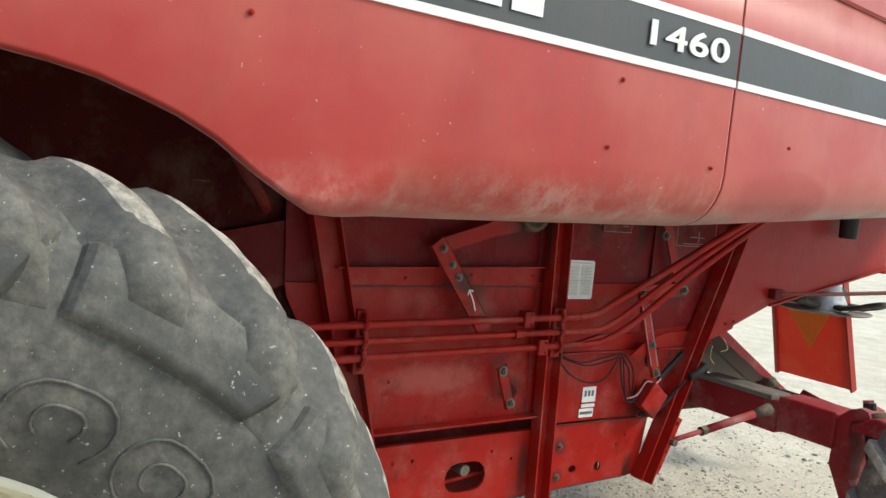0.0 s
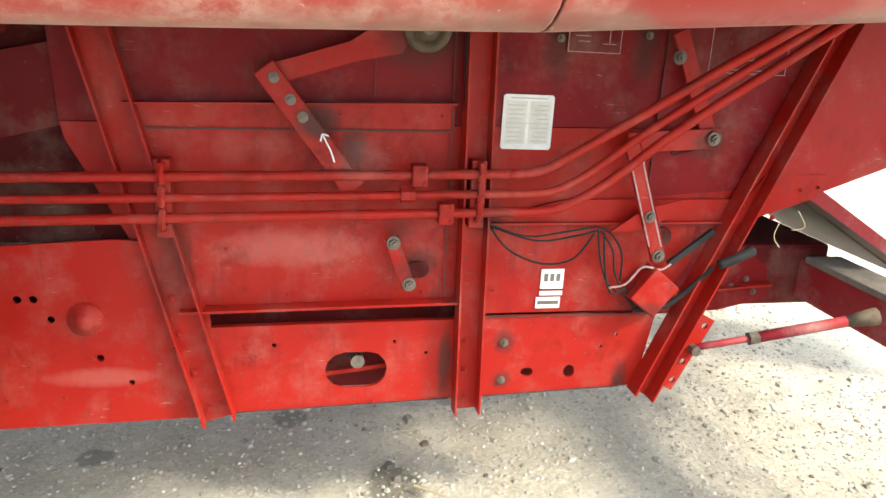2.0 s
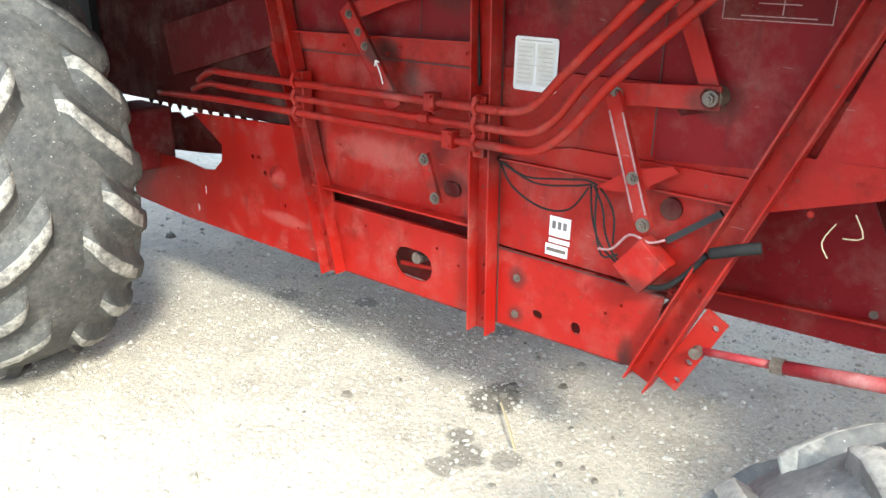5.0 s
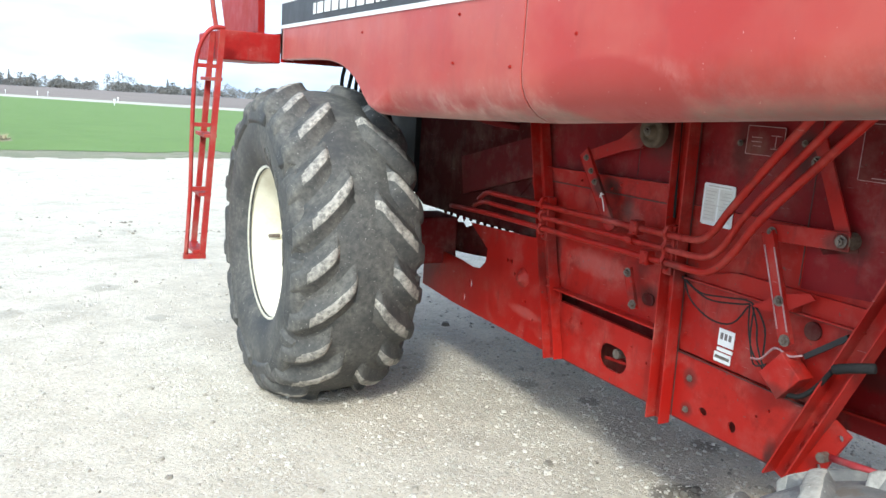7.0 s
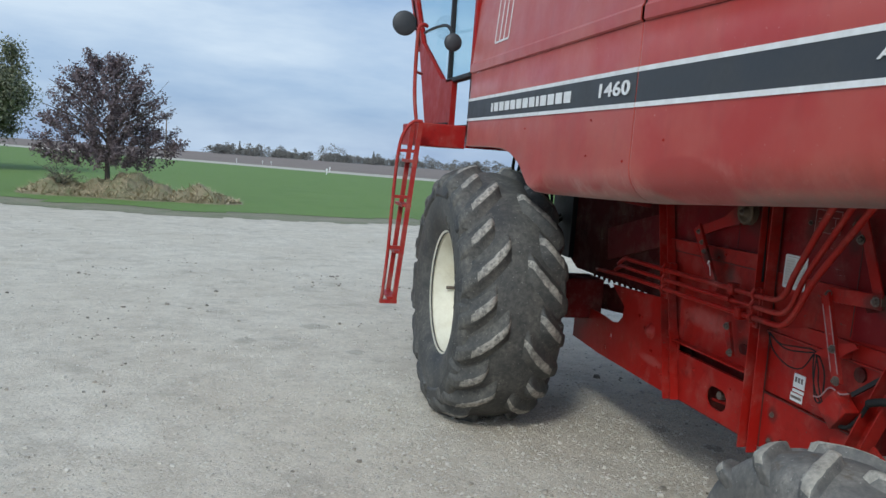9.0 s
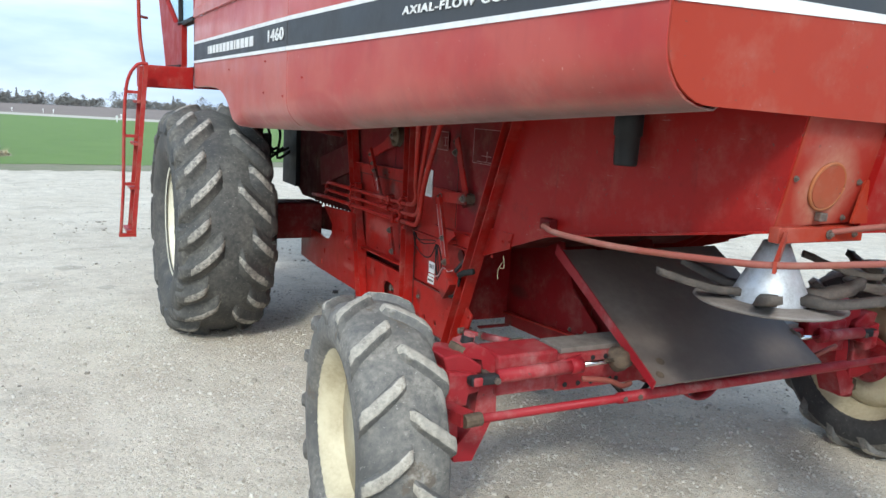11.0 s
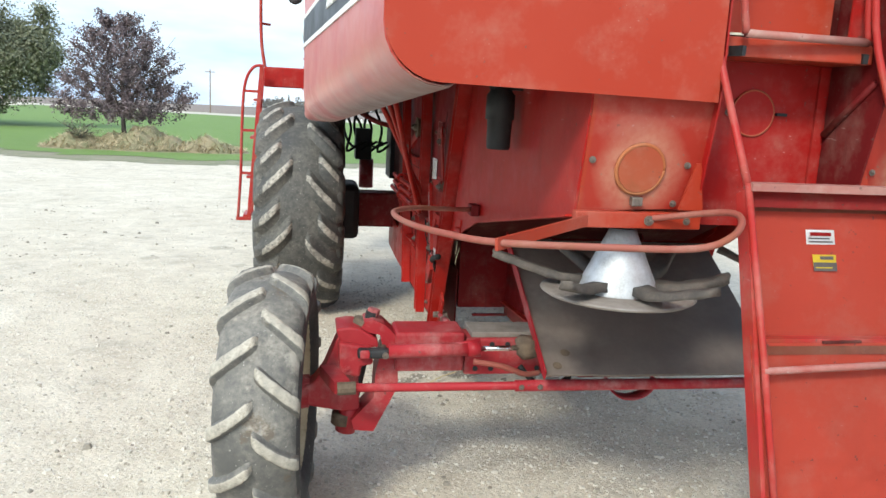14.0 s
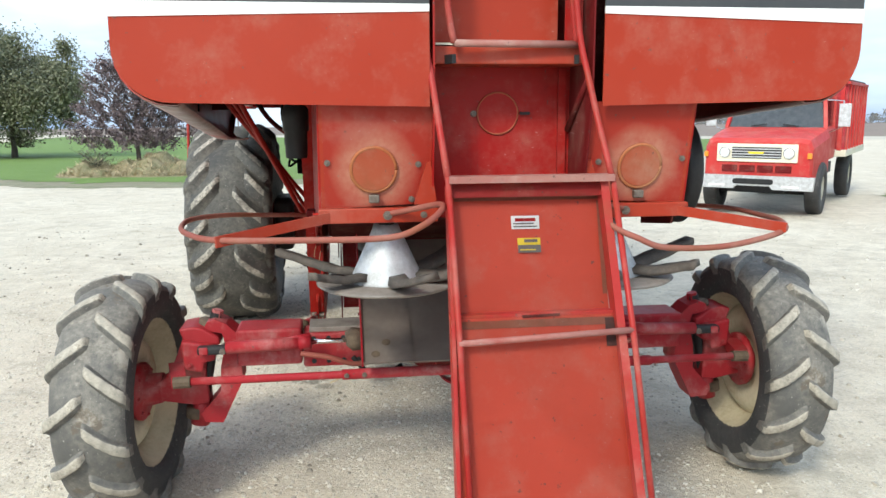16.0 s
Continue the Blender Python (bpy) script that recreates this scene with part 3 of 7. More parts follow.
def shoulder(profile, low):
    """A walk over the tyre's skin from the sidewall at radius low up to the crown and a little past it: gives x, r and the outward normal at a distance."""
    pts = sorted([q for q in profile if q[1] >= low - 0.001], key=lambda q: q[1])
    pts += [(-x, r) for x, r in pts[::-1][1:4]]
    cum = [0.0]
    for (a, b), (c, d) in zip(pts, pts[1:]):
        cum.append(cum[-1] + math.hypot(c - a, d - b))
    norms = []
    for i in range(len(pts)):
        (a, b), (c, d) = pts[max(i - 1, 0)], pts[min(i + 1, len(pts) - 1)]
        n = Vector((d - b, a - c)).normalized()
        norms.append(n)

    def at(dist):
        i = 0
        while i < len(pts) - 2 and cum[i + 1] < dist:
            i += 1
        f = (dist - cum[i]) / (cum[i + 1] - cum[i])
        n = (norms[i] * (1 - f) + norms[i + 1] * f).normalized()
        return pts[i][0] * (1 - f) + pts[i + 1][0] * f, pts[i][1] * (1 - f) + pts[i + 1][1] * f, n
    return at, cum[-1]


def on_tyre(at, side, dist, turn, off, high):
    x, r, n = at(dist)
    x, rr = x + n.x * high, r + n.y * high
    a = turn + off / r
    return Vector((side * x, rr * math.cos(a), rr * math.sin(a)))


def smooth_step(a, b, v):
    v = min(1.0, max(0.0, (v - a) / (b - a)))
    return v * v * (3 - 2 * v)


def lug_mesh(at, side, d0, d1, height, top, fillet, sweep, bend, chalk, mats, seed):
    """One worn tread bar: it leaves the shoulder at angle 0, rises, and curves inward over the tread with filleted flanks."""
    bm = bmesh.new()
    rows = []
    n = 18
    wear = random.Random(seed)
    for k in range(n + 1):
        f = k / n
        d = d0 + (d1 - d0) * f
        turn = -sweep * ((1 - bend) * f + bend * f * f)
        rise = height * (0.06 + 0.94 * smooth_step(0.03, 0.30, f))
        half = top[0] + (top[1] - top[0]) * smooth_step(0.0, 0.45, f)
        fil = fillet[0] + (fillet[1] - fillet[0]) * smooth_step(0.1, 0.4, f)
        if k == n:
            rise, half = -0.006, half * 0.6
        elif k == n - 1:
            rise, half = rise * 0.86, half * 0.85
        rise *= 1 + wear.uniform(-0.05, 0.05)
        row = []
        for e, g, w in ((-1, -0.15, 1.0), (-1, 0.16, 0.55), (-1, 0.62, 0.18), (-1, 0.95, 0.0), (-0.6, 1.0, 0.0), (0, 1.02, 0.0), (0.6, 1.0, 0.0), (1, 0.95, 0.0), (1, 0.62, 0.18), (1, 0.16, 0.55), (1, -0.15, 1.0)):
            off = e * (half + wear.uniform(-0.002, 0.002)) + math.copysign(w * fil, e)
            row.append(bm.verts.new(on_tyre(at, side, d, turn, off, rise * g - 0.002)))
        rows.append(row)
    for k, (a, b) in enumerate(zip(rows, rows[1:])):
        for j in range(10):
            f = bm.faces.new((a[j], a[j + 1], b[j + 1], b[j]))
            f.smooth = True
            f.material_index = 1 if 2 < j < 7 and k / n >= chalk + 0.05 * (j == 3) else 0
    bm.faces.new(rows[0])
    bmesh.ops.recalc_face_normals(bm, faces=bm.faces)
    me = bpy.data.meshes.new("lug")
    bm.to_mesh(me)
    bm.free()
    for m in mats:
        me.materials.append(m)
    return me


def tread(wheel, at, count, shapes, turn_by, stagger):
    """shapes: for each side, the bars that follow one another round the tyre."""
    for side in (-1, 1):
        for i in range(count):
            ob = new("lug", shapes[side][i % len(shapes[side])])
            ob.parent = wheel
            ob.rotation_euler = (turn_by + 2 * math.pi * (i + (stagger if side > 0 else 0)) / count, 0, 0)


def pad_mesh(at, side, d1, a0, a1, spread_out, thick, material):
    """A raised pad low on the shoulder that carries a pair of bars, with a bevelled step round it."""
    bm = bmesh.new()
    rows = []
    n, m = 8, 16
    for k in range(n + 1):
        d = 0.004 + (d1 - 0.004) * (0, 0.05, 0.10, 0.18, 0.32, 0.48, 0.65, 0.82, 1)[k]
        up = (-0.004, thick * 0.55, thick, thick, thick, thick * 1.1, thick * 1.2, thick * 1.1, -0.006)[k]
        row = []
        for j in range(m + 1):
            g = (0, 0.02, 0.045, *[0.08 + 0.84 * q / 10 for q in range(11)], 0.955, 0.98, 1)[j]
            edge = (-0.3, 0.5, 0.95, *[1.0] * 11, 0.95, 0.5, -0.3)[j]
            corner = 0.010 * (1 - math.sin(math.pi * g)) * (1 - k / n)
            hi = a1 + spread_out * smooth_step(0.2, 1.0, k / n)
            row.append(bm.verts.new(on_tyre(at, side, d + corner, a0 + (hi - a0) * g, 0.0, up * edge if up > 0 else up)))
        rows.append(row)
    for a, b in zip(rows, rows[1:]):
        for j in range(m):
            bm.faces.new((a[j], a[j + 1], b[j + 1], b[j])).smooth = 1 < j < m - 2
    bmesh.ops.recalc_face_normals(bm, faces=bm.faces)
    me = bpy.data.meshes.new("shoulder_pad")
    bm.to_mesh(me)
    bm.free()
    me.materials.append(material)
    return me


FRONT_TYRE = [(0.265, 0.43), (0.318, 0.485), (0.352, 0.595), (0.350, 0.68), (0.334, 0.755), (0.294, 0.812), (0.225, 0.850), (0.145, 0.872), (0.07, 0.882), (0.0, 0.885)]
REAR_TYRE = [(0.128, 0.345), (0.150, 0.365), (0.164, 0.40), (0.163, 0.44), (0.156, 0.475), (0.138, 0.503), (0.10, 0.521), (0.06, 0.529), (0.028, 0.532), (0.0, 0.533)]


def front_wheel(x, out):
    """out: +1 or -1, the side that faces away from the machine."""
    wheel = part("front_wheel", carcass(FRONT_TYRE, 0.864, 72, 0.30), [TYRE, TYRE_SIDE], combine, "huge worn lugged tyre with chalky tread", True)
    wheel.location = (x, 3.59, 0.808)
    at, _ = shoulder(FRONT_TYRE, 0.68)
    mats = [TYRE, LUG]
    shapes = {k: [lug_mesh(at, k, 0.02, 0.405, 0.050, (0.056, 0.033), (0.018, 0.105), 0.36, 0.62, 0.42, mats, 3), lug_mesh(at, k, 0.02, 0.310, 0.048, (0.050, 0.033), (0.018, 0.10), 0.25, 0.62, 0.47, mats, 4)] for k in (-1, 1)}
    tread(wheel, at, 22, shapes, radians(136), 0.5)
    pad = {k: pad_mesh(at, k, 0.150, radians(109), radians(136.5), radians(3.5), 0.020, TYRE) for k in (-1, 1)}
    for k in (-1, 1):
        for i in range(11):
            ob = new("shoulder_pad", pad[k])
            ob.parent = wheel
            ob.rotation_euler = (2 * math.pi * (i + (0.25 if k > 0 else 0)) / 11, 0, 0)
    disc = lathe([(out * 0.03, 0.0), (out * 0.035, 0.16), (out * 0.06, 0.17), (out * 0.06, 0.34), (out * 0.02, 0.40), (out * 0.0, 0.40), (out * 0.0, 0.0)], (0, 0, 0), "x", 40)
    part("disc", disc, CREAM, wheel, "cream steel disc", True)
    rim = [(out * 0.255, 0.425), (out * 0.262, 0.44), (out * 0.245, 0.442), (out * 0.225, 0.415), (out * 0.16, 0.40), (out * 0.12, 0.372), (out * 0.07, 0.365), (out * 0.03, 0.385),
           (-out * 0.10, 0.385), (-out * 0.2, 0.41), (-out * 0.25, 0.44), (-out * 0.25, 0.425), (-out * 0.2, 0.395), (-out * 0.1, 0.37), (out * 0.03, 0.37)]
    part("rim", lathe([(h * 1.08, r * 1.02) for h, r in rim], (0, 0, 0), "x", 48), CREAM, wheel, "cream painted steel rim", True)
    part("valve", rod((out * 0.10, 0.36, -0.03), (out * 0.17, 0.36, -0.03), 0.012, 8), STEEL, wheel)
    for k in range(8):
        a = 2 * math.pi * k / 8
        bolt(wheel, (out * 0.06, 0.13 * math.cos(a), 0.13 * math.sin(a)), (out, 0, 0), 0.014)
    # raised maker's marks on the outer sidewall, as plain rounded outlines
    for k in range(4):
        a0 = radians(115.5 + 19.0 * k)
        outline = slot(0, 0, 0.16, 0.12, 8) if k % 2 else slot(0, 0, 0.16, 0.12, 8)[2:-1]
        for grow in (1.0, 0.45):
            arc = []
            for v, u in outline:
                r, a = 0.555 + u * grow, a0 + v * grow / 0.555
                x = 0.318 + (r - 0.485) * 0.31 if r < 0.595 else 0.352
                arc.append((out * (x + 0.0015), r * math.cos(a), r * math.sin(a)))
            part("raised_mark", tube(arc, 0.0030, 5), TYRE, wheel, "", True)
    return wheel


front_wheel(-1.53, -1)
front_wheel(1.53, 1)


def rear_wheel(x, z, inward):
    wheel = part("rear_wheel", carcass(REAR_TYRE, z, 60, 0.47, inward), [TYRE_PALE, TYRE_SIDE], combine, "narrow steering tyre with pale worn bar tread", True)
    wheel.location = (x, -0.15, z)
    if x < 0:
        wheel.rotation_euler = (0, 0, radians(-5.5))
    at, whole = shoulder(REAR_TYRE, 0.44)
    shapes = {k: [lug_mesh(at, k, 0.0, 0.216, 0.032, (0.026, 0.023), (0.010, 0.020), 0.30, 0.15, 0.22, [TYRE_PALE, LUG_PALE], 5 + j) for j in range(3)] for k in (-1, 1)}
    tread(wheel, at, 14, shapes, 0.0, 0.5)
    disc = lathe([(inward * 0.01, 0.08), (inward * 0.0, 0.15), (inward * 0.05, 0.17), (inward * 0.05, 0.24), (inward * -0.01, 0.31), (inward * -0.03, 0.31), (inward * -0.03, 0.0)], (0, 0, 0), "x", 40)
    part("disc", disc, CREAM_DIRTY, wheel, "dusty cream steel disc", True)
    rim = [(inward * 0.125, 0.318), (inward * 0.132, 0.332), (inward * 0.120, 0.334), (inward * 0.105, 0.312), (inward * 0.06, 0.30), (inward * 0.02, 0.275), (-inward * 0.02, 0.275),
           (-inward * 0.10, 0.31), (-inward * 0.125, 0.334), (-inward * 0.125, 0.318), (-inward * 0.09, 0.298), (-inward * 0.02, 0.265), (inward * 0.02, 0.265), (inward * 0.06, 0.288), (inward * 0.125, 0.318)]
    part("rim", lathe([(h * 1.04, r * 1.09) for h, r in rim], (0, 0, 0), "x", 48), CREAM_DIRTY, wheel, "dusty cream steel rim", True)
    hub = lathe([(inward * 0.01, 0.0), (inward * 0.045, 0.135), (inward * 0.07, 0.138), (inward * 0.082, 0.115), (inward * 0.09, 0.07), (inward * 0.16, 0.055), (inward * 0.16, 0.0)], (0, 0, 0), "x", 24)
    part("hub", hub, RED_AXLE, wheel, "red painted wheel hub", True)
    for k in range(8):
        a = 2 * math.pi * k / 8
        bolt(wheel, (inward * 0.074, 0.112 * math.cos(a), 0.112 * math.sin(a)), (inward, 0, 0), 0.016, RED_AXLE)
    return wheel


rear_wheel(-1.602, 0.53, 1)
rear_wheel(1.51, 0.55, -1)


# ---- outer shields ----
def xo(y, side=-1):
    return 1.5 if y >= 1.5 else 1.5 - (0.083 if side < 0 else 0.102) * (1.5 - y)


ARCH = [(1.5, 1.645), (2.3, 1.615), (2.80, 1.60), (2.93, 1.66), (3.03, 1.735), (3.14, 1.79), (3.3, 1.84), (3.5, 1.865), (3.8, 1.875), (4.5, 1.875)]


def zb(y):
    if y <= 1.5:
        return 1.645 + (1.5 - y) * 0.074
    for (a, p), (b, q) in zip(ARCH, ARCH[1:]):
        if y <= b:
            return p + (q - p) * (y - a) / (b - a)
    return ARCH[-1][1]


def roll(y):
    return 0.17 if y < 2.6 else max(0.012, 0.17 - 0.17 * (y - 2.6) / 0.3)


def skin(side, ys, ztop, thick=0.006):
    bm = bmesh.new()
    rows = []
    for y in ys:
        r, b, x = roll(y), zb(y), xo(y, side)
        pts = [(x - r - 0.035, b + 0.012), (x - r - 0.02, b)] + [(x - r + r * math.sin(radians(a)), b + r - r * math.cos(radians(a))) for a in range(0, 91, 15)]
        pts += [(x, b + r + (ztop - b - r) * k / 3) for k in (1, 2, 3)]
        rows.append([bm.verts.new((side * px, y, pz)) for px, pz in pts])
    for a, b in zip(rows, rows[1:]):
        for k in range(len(a) - 1):
            bm.faces.new((a[k], a[k + 1], b[k + 1], b[k]))
    bmesh.ops.recalc_face_normals(bm, faces=bm.faces)
    bmesh.ops.solidify(bm, geom=bm.faces[:], thickness=thick)
    return bm


def steps(a, b, n):
    return [a + (b - a) * k / n for k in range(n + 1)]


REAR_Y = -1.245
for side in (-1, 1):
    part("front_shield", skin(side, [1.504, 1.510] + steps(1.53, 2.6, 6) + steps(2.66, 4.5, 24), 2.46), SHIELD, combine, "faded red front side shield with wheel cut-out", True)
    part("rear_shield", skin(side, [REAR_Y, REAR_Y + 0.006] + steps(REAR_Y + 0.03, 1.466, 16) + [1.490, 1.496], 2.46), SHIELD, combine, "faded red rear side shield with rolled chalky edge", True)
    for y0, y1 in ((1.506, 4.48), (REAR_Y, 1.494)):
        def band(lo, hi, out, name, m):
            n = 4
            bm = bmesh.new()
            rows = []
            for y in steps(y0, y1, n):
                up = 0.016 * (1.5 - y) if y < 1.5 else 0.0
                rows.append([bm.verts.new((side * (xo(y, side) + d), y, z + up)) for d, z in ((0.0, lo), (out, lo), (out, hi), (0.0, hi))])
            for a, b in zip(rows, rows[1:]):
                for k in range(4):
                    bm.faces.new((a[k], a[(k + 1) % 4], b[(k + 1) % 4], b[k]))
            bm.faces.new(rows[0])
            bm.faces.new(rows[-1][::-1])
            part(name, bm, m, combine)
        band(2.078, 2.100, 0.006, "stripe_border", WHITE)
        band(2.100, 2.238, 0.004, "stripe", STRIPE)
        band(2.238, 2.260, 0.006, "stripe_border", WHITE)
    # upper side panels, hinged above the shields
    for name, y0, y1 in (("front_upper_panel", 1.515, 4.46), ("rear_upper_panel", REAR_Y, 1.485)):
        bm = bmesh.new()
        rows = []
        for y in steps(y0, y1, 3):
            x = xo(y, side)
            rows.append([bm.verts.new((side * px, y, pz)) for px, pz in ((x, 2.462), (x + 0.012, 2.47), (x + 0.012, 2.53), (x + 0.002, 2.545), (x - 0.03, 3.0), (x - 0.10, 3.45))])
        for a, b in zip(rows, rows[1:]):
            for k in range(len(a) - 1):
                bm.faces.new((a[k], a[k + 1], b[k + 1], b[k]))
        bmesh.ops.recalc_face_normals(bm, faces=bm.faces)
        bmesh.ops.solidify(bm, geom=bm.faces[:], thickness=0.006)
        part(name, bm, SHIELD, combine, "faded red upper side panel with a pressed crease")
    part("seam_strip", bar((side * 1.488, 1.5, 1.83), (side * 1.488, 1.5, 3.0), 0.03, 0.006, (side, 0, 0)), BLACK, combine)
    # rear face of the shield: a plate with a round lower outer corner, a little skewed
    inner, r = (0.285, 0.30)[side > 0], 0.17
    xr = xo(REAR_Y, side)
    b = zb(REAR_Y)
    out = [(inner, 1.845), (xr - r, b + 0.012)] + [(xr - r + r * math.sin(radians(a)), b + 0.012 + r - r * math.cos(radians(a))) for a in range(10, 91, 10)] + [(xr, 2.12), (inner, 2.145)]
    bm = plate([(side * px, pz) for px, pz in out], -1.0, -1.008, "y")
    for v in bm.verts:
        v.co.y -= 0.245
    part("rear_shield_face", bm, RED_REAR, combine, "sun-faded orange red rear shield plate")
    for lo, hi, m, name, o in ((2.145, 2.168, WHITE, "stripe_border", 0.004), (2.168, 2.40, STRIPE, "stripe", 0.0), (2.40, 3.2, RED_REAR, "rear_upper_panel", 0.0)):
        bm = plate([(side * inner, lo), (side * xr, lo - 0.025), (side * xr, hi), (side * inner, hi)], -1.0, -1.008 - o, "y")
        for v in bm.verts:
            v.co.y -= 0.245
        part(name, bm, m, combine)
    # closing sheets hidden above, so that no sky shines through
    part("closing_sheet", box((side * 0.72, -1.2, 2.22), (side * 1.27, 4.4, 2.24)), RED_DEEP, combine)
    for y, z in ((2.0, 1.845), (1.57, 1.83), (1.97, 2.03), (3.0, 2.0), (1.2, 1.93)):
        if side < 0:
            bolt(combine, (-1.503, y, z), (-1, 0, 0), 0.007)
for s in (-1, 1):
    # unseen dark sheets added behind the shields to swallow bounced light
    part("shade_liner", bar((s * (xo(-0.9, s) - 0.12), -0.9, 2.06), (s * 1.40, 1.48, 2.04), 0.01, 0.34), CAVITY, combine, "added dark sheet behind the rear shield")
    part("shade_liner", bar((s * 1.40, 1.52, 2.02), (s * 1.40, 2.6, 2.02), 0.01, 0.36), CAVITY, combine, "added dark sheet behind the front shield")
    # arch sheets added against skylight; their black stands for the arch's shade
    part("inner_arch", box((s * 0.70, 2.66, 1.98), (s * 1.46, 4.42, 2.0)), BLACK_PART, combine, "added wheel arch lining, the arch's shade in its black")
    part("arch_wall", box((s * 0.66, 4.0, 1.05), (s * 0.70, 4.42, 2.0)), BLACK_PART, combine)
    part("arch_pipe", tube(spline([(s * 1.30, 3.0, 1.96), (s * 1.15, 2.9, 1.75), (s * 0.95, 2.75, 1.62), (s * 0.74, 2.66, 1.58)], 5), 0.02, 8), RED_DEEP, combine, "", True)
# unseen top sheet, added to close the body against the sky
part("closing_top", box((-1.42, -1.15, 3.42), (1.42, 4.4, 3.46)), RED_DEEP, combine)
part("tank_front", box((-1.44, 4.40, 1.86), (1.44, 4.44, 3.44)), RED, combine)
part("shield_front_edge", box((-1.5, 4.46, 1.86), (-1.30, 4.50, 2.46)), RED, combine)

# lettering on the stripe
def lettering(text, size, place, material, name="lettering", spacing=1.0, shear=0.0, wide=1.0, bold=0.0):
    cu = bpy.data.curves.new("text", "FONT")
    cu.body, cu.size, cu.extrude, cu.space_character, cu.shear = text, size, 0.002, spacing, shear
    cu.offset = bold
    ob = new("text", cu)
    me = bpy.data.meshes.new_from_object(ob)
    bpy.data.objects.remove(ob)
    me.materials.clear()
    me.materials.append(material)
    me.transform(place @ Matrix.Diagonal((wide, 1, 1, 1)))
    o = new(name, me)
    o.parent = combine
    return o


FACE_LEFT = Matrix(((0, 0, -1, 0), (-1, 0, 0, 0), (0, 1, 0, 0), (0, 0, 0, 1)))
lettering("1460", 0.094, Matrix.Translation((-1.509, 1.925, 2.141)) @ FACE_LEFT, WHITE, "model_number", 1.06, 0.0, 1.88, 0.0018)
turn = Matrix.Rotation(math.atan(0.083), 4, "Z")
lettering("AXIAL-FLOW COMBINE", 0.044, Matrix.Translation((-1.3985, 0.178, 2.178)) @ turn @ FACE_LEFT, WHITE, "lettering", 1.2, 0.10, 1.76, 0.0011)
# the maker's name, as plain bars
yy = 3.80
for k in range(13):
    wide = 0.045 if k in (0, 8) else 0.098
    part("name_bar", box((-1.5085, yy - wide, 2.134), (-1.506, yy, 2.196)), WHITE, combine)
    yy -= wide + 0.030
# emblem above the stripe: a white outline with a split bar
for a, b in (((3.55, 2.64), (3.55, 2.98)), ((3.87, 2.64), (3.87, 2.98)), ((3.55, 2.64), (3.87, 2.64)), ((3.55, 2.98), (3.87, 2.98)), ((3.66, 2.64), (3.66, 2.98)), ((3.76, 2.64), (3.76, 2.98))):
    part("emblem_line", bar((-1.501 + 0.03 * (a[1] - 2.55) / 0.45 - 0.004, a[0], a[1]), (-1.501 + 0.03 * (b[1] - 2.55) / 0.45 - 0.004, b[0], b[1]), 0.014, 0.003, (-1, 0, 0)), WHITE, combine)

